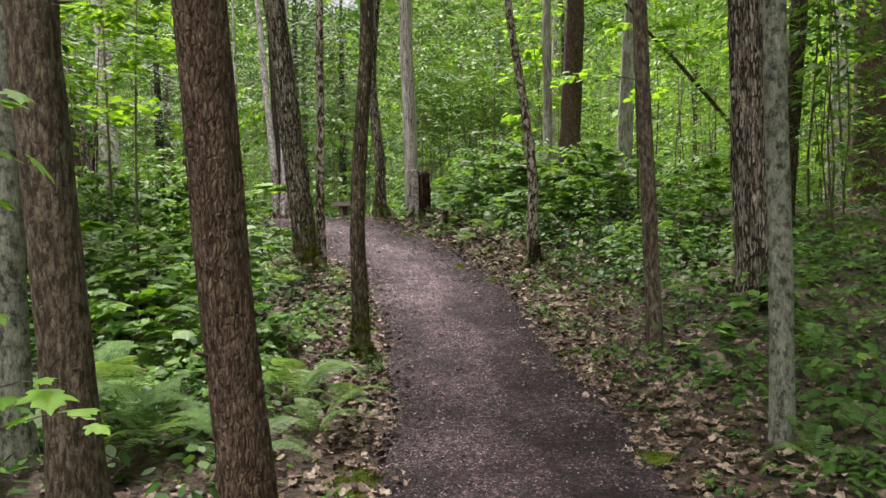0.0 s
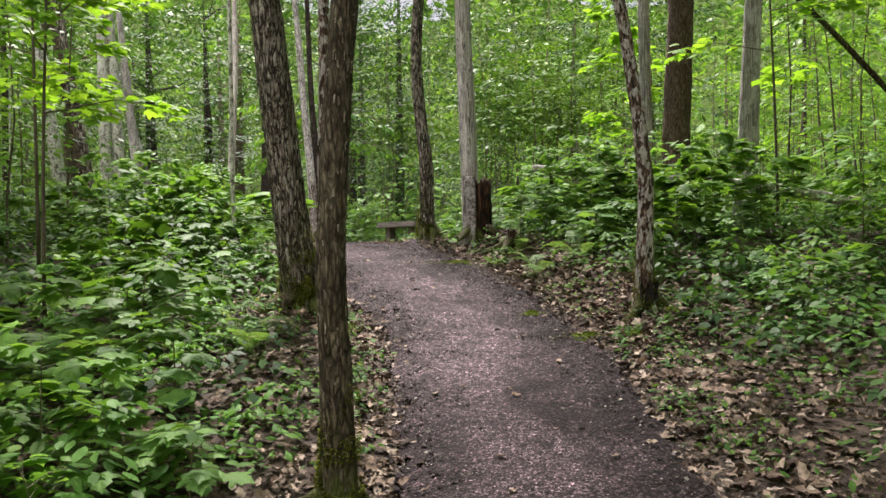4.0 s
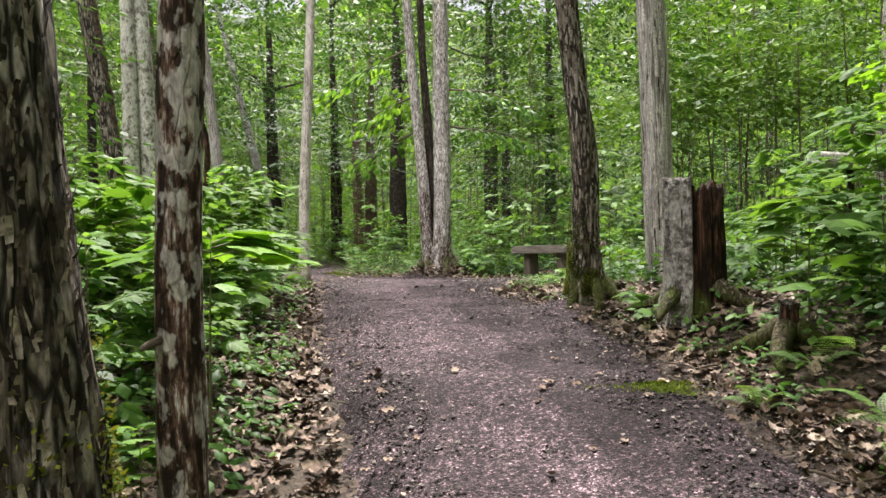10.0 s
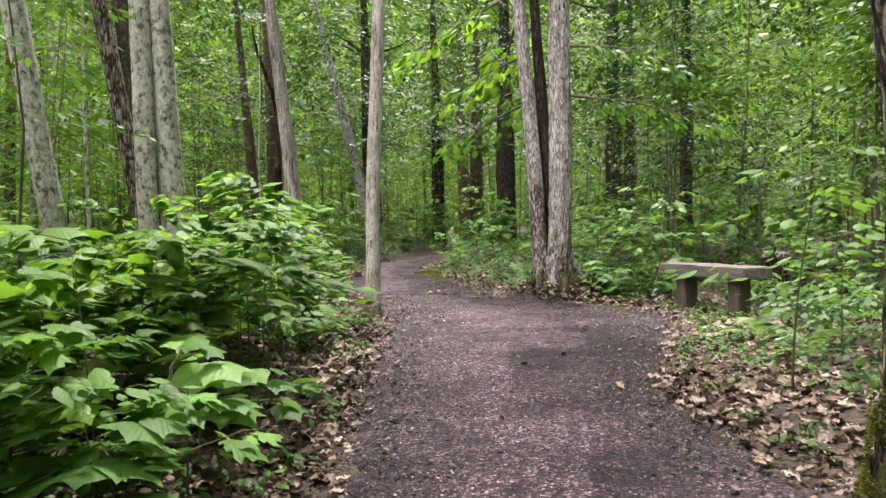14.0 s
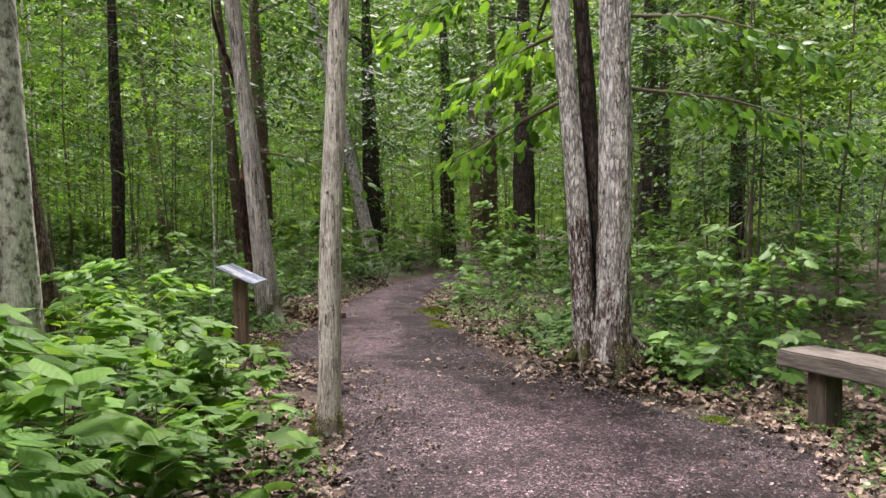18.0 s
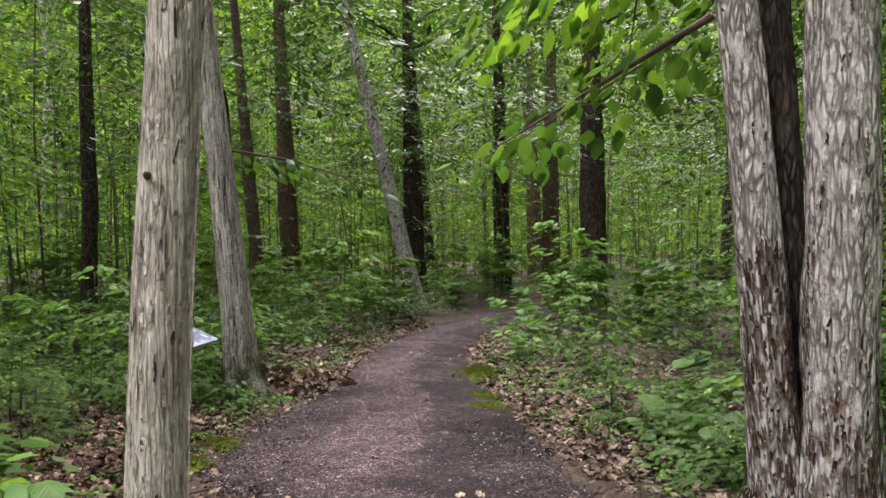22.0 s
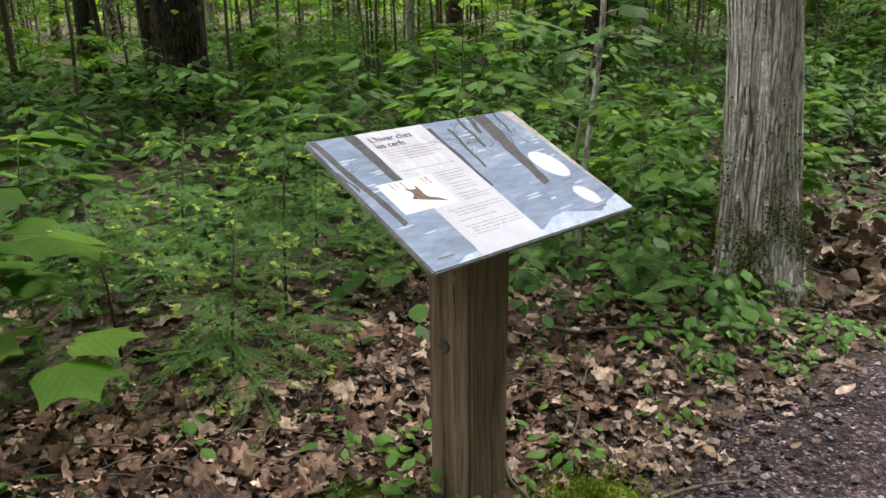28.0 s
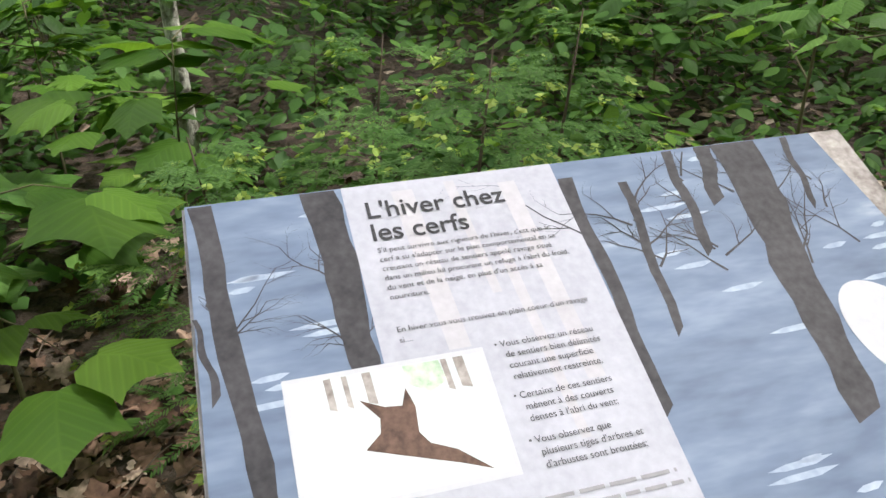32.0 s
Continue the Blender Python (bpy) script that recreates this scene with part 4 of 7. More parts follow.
def sapling_meshes(seed, tall, leaves, template, size, mat, stem_mat, reach, low=0.25, layers=9, r=0.012, hang=0.2):
    """A bent stem with level sprays of leaves in tiers: stem mesh and foliage mesh."""
    g = np.random.default_rng(seed)
    s, tw = Soup(), Soup()
    t = np.linspace(0, 1, 8)
    bend = g.normal(0, 0.06 * tall, 2)
    axis = np.stack([bend[0] * t ** 2, bend[1] * t ** 2, tall * t - 0.05], 1)
    s.tube(axis, r * (1.05 - 0.85 * t), 5)
    pos, yaw = [], []
    for k in range(layers):
        f = low + (1 - low) * (k + g.uniform(-0.3, 0.3)) / max(1, layers - 1)
        f = min(max(f, 0.05), 1.0)
        o = np.array([np.interp(f, t, axis[:, i]) for i in range(3)])
        a, ln = g.uniform(0, 6.28) if k else 0.0, reach * (1.1 - 0.65 * f) * g.uniform(0.6, 1.25)
        a += k * 2.4
        u = np.linspace(0, 1, 5)
        side = g.normal(0, 0.25)
        ang = a + side * u
        rad = ln * u
        pts = np.stack([o[0] + np.cos(ang) * rad, o[1] + np.sin(ang) * rad, o[2] + 0.18 * ln * np.sin(u * 2.2) - 0.05 * ln * u], 1)
        tw.tube(pts[::2], 0.45 * r * (1.05 - 0.85 * u[::2]), 3, False)
        m = max(3, leaves // layers)
        w = g.uniform(0.2, 1.05, m) ** 0.8
        sd = g.choice([-1, 1], m)
        out = sd * g.uniform(0.1, 0.55, m) * ln * (0.25 + 0.5 * np.sin(w * 2.6).clip(0))
        bp = np.stack([np.interp(w, u, pts[:, i]) for i in range(3)], 1)
        bp[:, 0] += -np.sin(a) * out * 0.7
        bp[:, 1] += np.cos(a) * out * 0.7
        bp[:, 2] += g.normal(-0.01, 0.022, m) * max(1.0, tall * 0.5)
        pos.append(bp)
        yaw.append(a - np.pi / 2 + sd * g.uniform(0.2, 1.1, m))
    pos, yaw = np.concatenate(pos), np.concatenate(yaw)
    k = len(pos)
    v, f = scatter(template, pos, yaw, g.normal(hang, min(hang, 0.2), k), g.normal(0, min(hang, 0.2), k), size * g.uniform(0.55, 1.25, k))
    return s.mesh("stem", stem_mat), tw.mesh("twig_spray", stem_mat), leaf_mesh("leaves", template, v, f, mat)


TALL = [sapling_meshes(200 + i, (3.4, 4.6, 5.6, 6.8, 4.0)[i], (560, 760, 900, 1000, 640)[i], OVAL if i == 4 else LEAFLET, (0.12, 0.125, 0.13, 0.13, 0.115)[i], (LEAF_BRIGHT, LEAF_MID, LEAF_BRIGHT, LEAF_MID, LEAF_BRIGHT)[i], TWIG, (1.3, 1.5, 1.6, 1.7, 1.3)[i], 0.12, 16, 0.024) for i in range(5)]
SHRUB = [sapling_meshes(300 + i, (0.55, 0.75, 0.95, 1.2, 0.65, 0.45)[i], (46, 70, 90, 120, 60, 40)[i], (MAPLE, OVAL, MAPLE, OVAL, OVAL, MAPLE)[i], (0.13, 0.12, 0.125, 0.115, 0.14, 0.12)[i], (LEAF_FRESH, LEAF_FRESH, LEAF_BRIGHT, LEAF_FRESH, LEAF_MID, LEAF_FRESH)[i], STEM, (0.48, 0.58, 0.62, 0.68, 0.55, 0.4)[i], 0.45, 7, 0.007) for i in range(6)]
SHRUB_NAME = ("maple_sapling", "viburnum_shrub", "maple_sapling", "viburnum_shrub", "viburnum_shrub", "maple_sapling")
SHRUB_LABEL = ("knee-high maple sapling with bright lobed leaves", "viburnum shrub with broad oval green leaves", "waist-high maple sapling with green lobed leaves",
               "tall leafy viburnum with light green oval leaves", "green broad-leaved shrub on the forest floor", "small maple seedling among dead leaves")


def plant(name, meshes, x, y, turn, size, label, category, group):
    t = empty(name, pose(x, y, height(x, y) - 0.01, 0, 0, turn), label, category, group)
    for nm, me in zip(("stem", "twig_spray", "leaves"), meshes):
        o = part_mesh(nm, me, t)
        if nm != "stem":
            tagged(o, kind="stuff")
        o.scale = (size, size, size)
    return t


_n_tall = 0
while _n_tall < 175:
    x, y = rng.uniform(-34, 18), rng.uniform(2, 56)
    near = float(np.min(np.hypot(MIDDLE[:205, 0] - x, MIDDLE[:205, 1] - y)))
    if near < 4.6 or near > 26 or (near < 7.5 and rng.random() < 0.55) or not clear_of(x, y, 3.4, 0.5):
        continue
    plant("young_maple", TALL[int(rng.integers(0, 5))], x, y, rng.uniform(0, 360), rng.uniform(0.8, 1.15), "tall leafy young maple with level sprays of leaves", "young tree", "young trees")
    _n_tall += 1


def shrubs(x0, x1, y0, y1, count, kinds, lo, hi, gap=0.35):
    k = tries = 0
    while k < count and tries < count * 30:
        tries += 1
        x, y = rng.uniform(x0, x1), rng.uniform(y0, y1)
        if off_path(x, y) < gap or (x + 9.4) ** 2 + (y - 21.0) ** 2 < 1.75 ** 2 or (x + 2.25) ** 2 + (y - 19.8) ** 2 < 1.1:
            continue
        i = int(rng.choice(kinds))
        plant(SHRUB_NAME[i], SHRUB[i], x, y, rng.uniform(0, 360), rng.uniform(lo, hi), SHRUB_LABEL[i], "shrub", "undergrowth shrubs")
        k += 1


shrubs(-6.5, -2.4, 5.6, 9.5, 34, (0, 1, 2, 4, 5), 0.7, 1.1, 0.7)
shrubs(1.6, 7.5, 6.5, 11, 26, (0, 1, 4, 5), 0.5, 0.9, 0.9)
shrubs(0.4, 6.5, 11, 17, 44, (0, 1, 2, 3), 0.8, 1.3, 0.6)
shrubs(-8.5, -3.0, 11, 18.5, 80, (0, 1, 2, 3, 4), 0.6, 1.05, 0.35)
shrubs(-5.0, 2.0, 20.5, 28, 56, (0, 1, 3, 4), 0.7, 1.2, 0.5)
shrubs(-16.0, -8.8, 17.5, 27, 110, (2, 4, 4, 1), 0.6, 1.1, 0.5)
shrubs(-20.0, -11, 26, 38, 70, (0, 1, 2, 3), 0.9, 1.5, 0.5)
shrubs(-9.5, 0, 27, 40, 60, (0, 1, 2, 3), 0.9, 1.5, 0.6)
shrubs(-9.3, -5.0, 25.8, 33, 46, (0, 1, 2, 4), 0.6, 1.0, 0.35)
shrubs(-14.5, -10.2, 25, 34, 40, (0, 1, 2, 4), 0.5, 0.9, 0.35)
shrubs(-4.6, -2.1, 9.6, 13.2, 22, (0, 1, 2, 5), 0.6, 1.0, 0.4)
shrubs(0.6, 3.2, 11.8, 15.4, 18, (0, 1, 2, 3), 0.75, 1.15, 0.6)
shrubs(-3.6, -1.3, 5.8, 9.2, 22, (0, 2, 5, 5), 0.6, 0.95, 0.7)
shrubs(-6.6, -4.3, 13.2, 17.8, 26, (0, 2, 4, 1), 0.6, 0.9, 0.5)
shrubs(0.1, 1.4, 13.0, 15.6, 12, (0, 1, 3), 0.7, 1.0, 0.5)
shrubs(2.0, 5.0, 5.6, 10.5, 18, (5, 0, 4), 0.5, 0.8, 1.0)
shrubs(-5.4, -3.2, 12.6, 16.2, 30, (0, 2, 3), 0.7, 1.05, 0.3)


def far_woods():
    """Leafy wood beyond the last single trees."""
    g = np.random.default_rng(77)
    k = 60000
    a, d = g.uniform(0, 2 * np.pi, k), g.uniform(31, 55, k)
    z = g.uniform(0.0, 1.0, k) ** 1.5 * 18
    cl = np.array([noise.noise((math.cos(t) * r * 0.25, math.sin(t) * r * 0.25, h * 0.35)) for t, r, h in zip(a, d, z)])
    keep = cl > -0.25
    a, d, z = a[keep], d[keep], z[keep]
    p = np.stack([-6 + np.cos(a) * d, 20 + np.sin(a) * d * 1.1, z + 0.8], 1)
    v, f = scatter(DIAMOND, p, g.uniform(0, 6.3, len(a)), g.normal(0.5, 0.5, len(a)), g.normal(0, 0.6, len(a)), g.uniform(0.35, 0.9, len(a)))
    tagged(part_mesh("far_woods", mesh_of("far_woods", v, f, LEAF_BRIGHT)), "bright green leaves of the woods far off", "woods", kind="stuff")


far_woods()


def backdrop():
    k, rows = 120, 8
    v = []
    for j in range(rows + 1):
        for i in range(k):
            a = 2 * math.pi * i / k
            top = 26 + 6 * noise.noise((math.cos(a) * 5, math.sin(a) * 5, 0.0))
            v.append((-6 + 62 * math.cos(a), 20 + 66 * math.sin(a), -2 + (top + 2) * j / rows))
    f = [(j * k + i, j * k + (i + 1) % k, (j + 1) * k + (i + 1) % k, (j + 1) * k + i) for j in range(rows) for i in range(k)]
    tagged(part_mesh("backdrop", mesh_of("backdrop", v, f, DISTANT)), "backdrop of distant wood with sunlit leaves and dark gaps painted in", "backdrop", kind="structure")


backdrop()

# ---- bench ----


def box_bm(sx, sy, sz, bevel=0.008, seed=0, rough=0.0, cuts=0):
    bm = bmesh.new()
    bmesh.ops.create_cube(bm, size=1)
    bmesh.ops.scale(bm, vec=(sx, sy, sz), verts=bm.verts)
    if cuts:
        bmesh.ops.subdivide_edges(bm, edges=[e for e in bm.edges if e.calc_length() > 0.3], cuts=cuts, use_grid_fill=True)
    bmesh.ops.bevel(bm, geom=[e for e in bm.edges if e.calc_face_angle(0) > 1], offset=bevel, segments=2, affect="EDGES")
    if rough:
        for v in bm.verts:
            q = v.co * 6
            v.co += Vector((noise.noise((q.x, q.y, seed)), noise.noise((q.y, q.z, seed + 3)), noise.noise((q.x, q.z, seed + 6)))) * rough
    return bm


def bench():
    x, y, z = -2.27, 19.80, 1.42
    b = empty("bench", pose(x, y, z, 0, 0, -43), "weathered grey timber bench with a thick slab seat on two posts", "bench")
    s = part("seat", box_bm(1.26, 0.37, 0.115, 0.012, 4, 0.008, 9), WEATHERED, b, "thick weathered grey slab")
    s.location = (0, 0, 0.485)
    for i, lx in enumerate((-0.36, 0.40)):
        l = part("leg", box_bm(0.15, 0.17, 0.56, 0.01, 8 + i, 0.006, 3), BENCH_END, b)
        l.location, l.rotation_euler = (lx, -0.02, 0.148), (0, 0, 0.1 * i)


bench()

# ---- information sign ----


def sign():
    s = empty("information_sign", pose(-8.505, 21.27, 1.40, 0, 0, 24.3), "slanted information panel with winter forest picture on a timber post", "sign")
    # local: +x faces the reader (downhill edge), +y is the reader's right
    p = part("post", box_bm(0.142, 0.142, 0.97, 0.008, 3, 0.003, 10), POST_WOOD, s, "square weathered brown timber post")
    p.location, p.rotation_euler = (-0.015, -0.01, 0.385), (0, 0, 0.04)
    # knot and drying cracks in the post
    bm = bmesh.new()
    bmesh.ops.create_cone(bm, cap_ends=True, segments=18, radius1=0.021, radius2=0.016, depth=0.006)
    knot = part("knot", bm, BENCH_END, p, "dark round knot in the wood")
    knot.matrix_local = pose(-0.015, -0.072, 0.13, 90, 0, 0)
    for x, y, z, ln, turn in ((0.0722, 0.012, -0.1, 0.52, 0), (-0.02, -0.0722, -0.18, 0.30, 90), (0.022, -0.0722, 0.30, 0.24, 90)):
        vs = [((0.0014 + 0.0008 * math.sin(k * 1.7)) * sd * (1 - (abs(k - 6) / 6.2) ** 2), 0.003 * math.sin(k * 0.9), ln * (k / 12 - 0.5)) for k in range(13) for sd in (-1, 1)]
        vs = [(0.0, a + b, c) for a, b, c in vs] if turn == 0 else [(a + b, 0.0, c) for a, b, c in vs]
        part_mesh("crack", mesh_of("crack", vs, [(2 * k, 2 * k + 1, 2 * k + 3, 2 * k + 2) for k in range(12)], CRACK, False), p, "thin dark drying crack").location = (x, y, z)
    W, D = 0.664, 0.455
    tilt = 25.5
    m = pose(0.0, 0.005, 0.918, 0, tilt, 0)
    board = part("panel", box_bm(D, W, 0.014, 0.003), PANEL_EDGE, s, "thin rigid panel with grey edge")
    board.matrix_local = m

    def flat(name, pts, h, mat, label=""):
        """A thin print on the panel; pts in shares of width (from the left) and depth (from the top)."""
        vs = [((v - 0.5) * D, (u - 0.5) * W, 0.007 + 0.35 * h) for u, v in pts]
        me = mesh_of(name, vs, [tuple(range(len(vs)))], mat, False)
        if me.polygons[0].normal.z < 0:
            me.flip_normals()
        return part_mesh(name, me, board, label)

    flat("photograph", [(0.004, 0.006), (0.996, 0.006), (0.996, 0.994), (0.004, 0.994)], 0.0006, SNOW_PRINT, "printed photograph of a snowy blue forest")
    # trunks in the photograph
    def strip(u0, v0, u1, v1, w0, w1, h=0.0012, mat=None):
        g = random.Random(int(u0 * 1000))
        rows = [(u0 + (u1 - u0) * k / 14 + 0.0025 * math.sin(k * 0.7 + u0 * 30), v0 + (v1 - v0) * k / 14, w0 + (w1 - w0) * k / 14) for k in range(15)]
        edge = [(u + w * g.uniform(0.86, 1.14), v) for u, v, w in rows] + [(u - w * g.uniform(0.86, 1.14), v + 0.02 * (k == 0)) for k, (u, v, w) in enumerate(rows[::-1])]
        flat("printed_trunk", edge, h, mat or TRUNK_PRINT)
    strip(0.020, 0.010, 0.064, 0.683, 0.014, 0.0125)
    strip(0.176, 0.008, 0.192, 0.60, 0.025, 0.013)
    strip(0.004, 0.26, 0.022, 0.41, 0.003, 0.005)
    strip(0.518, 0.05, 0.513, 0.575, 0.011, 0.008)
    strip(0.602, 0.08, 0.573, 0.434, 0.007, 0.007)
    strip(0.690, 0.010, 0.674, 0.275, 0.008, 0.008)
    strip(0.755, 0.008, 0.726, 0.155, 0.014, 0.011)
    strip(0.808, 0.008, 0.750, 0.655, 0.037, 0.022)
    strip(0.892, 0.010, 0.872, 0.20, 0.006, 0.005)
    def branch(u, v, a, ln, w, g, h):
        """A printed branch: crooked, tapering, with side twigs, in one flat mesh."""
        vs, fs, todo = [], [], [(u, v, a, ln, w, 0)]
        while todo:
            u, v, a, ln, w, level = todo.pop()
            for _ in range(4):
                u1, v1 = u + ln / 4 * math.cos(a), v + 1.4 * ln / 4 * math.sin(a)
                if v1 < 0.012 or u1 > 0.99 or u1 < 0.01:
                    break
                px, py = -math.sin(a) * w, 1.4 * math.cos(a) * w
                n = len(vs)
                for uu, vv, k in ((u, v, 1), (u1, v1, 0.75)):
                    for sd in (-1, 1):
                        vs.append(((vv + sd * k * py - 0.5) * D, (uu + sd * k * px - 0.5) * W, 0.007 + 0.35 * h))
                fs.append((n, n + 1, n + 3, n + 2))
                if level < 2 and g.random() < 0.75:
                    todo.append((u1, v1, a + g.choice([-1, 1]) * g.uniform(0.4, 0.9), ln * g.uniform(0.35, 0.6), w * 0.6, level + 1))
                u, v, a, w = u1, v1, a + g.uniform(-0.3, 0.3), w * 0.75
        if fs:
            me = mesh_of("printed_branch", vs, fs, TRUNK_PRINT, False)
            if me.polygons[0].normal.z < 0:
                me.flip_normals()
            part_mesh("printed_branch", me, board)

    for k in range(26):
        g = random.Random(k)
        u, v = g.choice([0.515, 0.60, 0.59, 0.69, 0.685, 0.76, 0.80, 0.89]) + g.uniform(-0.01, 0.01), g.uniform(0.06, 0.36)
        branch(u, v, g.choice([-0.7, -2.3, -1.1, -2.0]) + g.uniform(-0.3, 0.3), g.uniform(0.06, 0.15), 0.0019, g, 0.0010 + 0.00004 * k)
    for k in range(10):
        g = random.Random(80 + k)
        branch(g.choice([0.03, 0.04, 0.17, 0.18]), g.uniform(0.1, 0.4), g.choice([-0.8, -2.2]) + g.uniform(-0.4, 0.4), g.uniform(0.05, 0.12), 0.0014, g, 0.00105 + 0.00004 * k)
    for k in range(34):
        g = random.Random(120 + k)
        u, v, w = g.choice([0.10, 0.12, 0.62, 0.68, 0.90]) + g.uniform(-0.05, 0.06), g.uniform(0.04, 0.5) if k % 4 else g.uniform(0.7, 0.9), g.uniform(0.012, 0.05)
        flat("printed_snow", [(u - w, v + 0.003), (u - w * 0.4, v - 0.004), (u + w * 0.5, v - 0.006), (u + w, v - 0.004), (u + w * 0.4, v + 0.006), (u - w * 0.5, v + 0.007)], 0.0008, PALE_PRINT)
    flat("printed_bark", [(0.943, 0.006), (0.997, 0.006), (0.997, 0.86), (0.975, 0.62), (0.968, 0.3)], 0.0011, BARK_PRINT)
    flat("printed_snow", [(0.10, 0.994), (0.15, 0.962), (0.205, 0.955), (0.21, 0.92), (0.52, 0.955), (0.60, 0.90), (0.68, 0.885), (0.74, 0.915), (0.84, 0.955), (0.92, 0.90), (0.997, 0.87), (0.997, 0.994)], 0.0009, PALE_PRINT)
    flat("text_column", [(0.205, 0.006), (0.506, 0.006), (0.507, 0.990), (0.209, 0.990)], 0.0016, COLUMN_PRINT, "pale translucent text column")
    for u0, u1, v0, v1 in ((0.27, 0.30, 0.03, 0.40), (0.345, 0.36, 0.02, 0.30), (0.42, 0.445, 0.04, 0.5), (0.385, 0.40, 0.2, 0.6)):
        flat("column_shade", [(u0, v0), (u1, v0), (u1 + 0.012, v1), (u0 + 0.015, v1)], 0.0019, COLUMN_SHADE)
    flat("photo_border", [(0.090, 0.404), (0.324, 0.405), (0.323, 0.636), (0.090, 0.636)], 0.0022, WHITE_PRINT, "white photo border")
    flat("photo", [(0.096, 0.413), (0.318, 0.414), (0.317, 0.627), (0.096, 0.627)], 0.0027, PHOTO_PRINT, "small printed snow photograph")
    for u, w in ((0.135, 0.008), (0.155, 0.006), (0.178, 0.01), (0.27, 0.007), (0.285, 0.012)):
        flat("photo_trunk", [(u, 0.415), (u + w, 0.415), (u + w + 0.002, 0.475), (u + 0.002, 0.47)], 0.003, BARK_PRINT)
    flat("photo_leaf", [(0.225, 0.415), (0.268, 0.415), (0.272, 0.455), (0.25, 0.47), (0.228, 0.45)], 0.0029, GREEN_PRINT)
    flat("photo_shape", [(0.166, 0.548), (0.185, 0.525), (0.188, 0.50), (0.170, 0.463), (0.196, 0.482), (0.215, 0.485), (0.223, 0.455), (0.229, 0.49), (0.226, 0.535), (0.235, 0.556), (0.262, 0.575), (0.295, 0.618), (0.262, 0.598), (0.20, 0.566)], 0.0031, BROWN_PRINT, "plain brown shape in the snow photograph")
    for u, v, ru, rv, turn in ((0.862, 0.527, 0.062, 0.125, 0.0), (0.862, 0.817, 0.042, 0.08, 0.0)):
        flat("oval", [(u + ru * math.cos(a) + 0.25 * ru * math.sin(a), v + rv * math.sin(a)) for a in np.linspace(0, 2 * math.pi, 41)[:-1]], 0.0018, WHITE_PRINT, "white oval")

    def text(name, body, u, v, size, gap=1.0, mat=None):
        c = bpy.data.curves.new(name, "FONT")
        c.body, c.size, c.space_line = body, size, gap
        c.offset = 0.0003 if name == "title_text" else 0.0
        c.materials.append(mat or INK)
        o = part_mesh(name, c, board)
        o.matrix_local = pose((v - 0.5) * D, (u - 0.5) * W, 0.0083, 0, 0, 90)

    text("title_text", "L'hiver chez\nles cerfs", 0.229, 0.092, 0.0265, 0.95)
    text("paragraph_text", "S'il peut survivre aux rigueurs de l'hiver, c'est que le\ncerf a su s'adapter sur le plan comportemental en se\ncreusant un réseau de sentiers appelé ravage situé\ndans un milieu lui procurant un refuge à l'abri du froid,\ndu vent et de la neige, en plus d'un accès à sa\nnourriture.", 0.232, 0.176, 0.0074, 1.3, INK_SOFT)
    text("paragraph_text", "En hiver vous vous trouvez en plein coeur d'un ravage\nsi....", 0.230, 0.350, 0.0074, 1.3, INK_SOFT)
    text("bullet_text", "• Vous observez un réseau\n   de sentiers bien délimités\n   courant une superficie\n   relativement restreinte.", 0.338, 0.412, 0.0078, 1.25, INK_SOFT)
    text("bullet_text", "• Certains de ces sentiers\n   mènent à des couverts\n   denses à l'abri du vent;", 0.340, 0.512, 0.0078, 1.25, INK_SOFT)
    text("bullet_text", "• Vous observez que\n   plusieurs tiges d'arbres et\n   d'arbustes sont broutées;", 0.340, 0.592, 0.0078, 1.25, INK_SOFT)
    for u0, u1, v in ((0.246, 0.49, 0.678), (0.262, 0.50, 0.698), (0.262, 0.40, 0.718), (0.246, 0.42, 0.757), (0.246, 0.485, 0.800), (0.262, 0.49, 0.820), (0.262, 0.49, 0.840), (0.262, 0.36, 0.860)):
        w, g = u0, random.Random(int(u1 * 1000 + v * 1000))
        while w < u1:
            e = min(u1, w + g.uniform(0.012, 0.04))
            flat("text_bar", [(w, v), (e, v), (e, v + 0.0065), (w, v + 0.0065)], 0.003, INK_PALE)
            w = e + 0.006
    for u, v in ((0.826, 0.668), (0.822, 0.922), (0.05, 0.932)):
        flat("caption_bar", [(u, v), (u + 0.068, v), (u + 0.068, v + 0.008), (u, v + 0.008)], 0.003, INK_SOFT)


def _snow(nt, n, l, p):
    v = coords(nt, (3.5, 1.0, 1))
    a, b = nz(nt, v, 5.5, 4), nz(nt, v, 22, 3)
    c = ramp(nt, a.outputs[0], [(0.30, (0.095, 0.127, 0.19)), (0.52, (0.135, 0.178, 0.258)), (0.66, (0.185, 0.235, 0.325)), (0.78, (0.42, 0.47, 0.54))])
    c = mixc(nt, 0.12, c, ramp(nt, b.outputs[0], [(0.35, (0.09, 0.13, 0.22)), (0.7, (0.34, 0.42, 0.52))]))
    l.new(c, p.inputs["Base Color"])
    p.inputs["Roughness"].default_value = 0.55
    p.inputs["Specular IOR Level"].default_value = 0.12


def print_material(name, a, b, scale=30, rough=0.5):
    return plain_material(name, a, b, scale, 0.55, (1, 1, 1), 0.01, 0.0003, 120, 0.12)


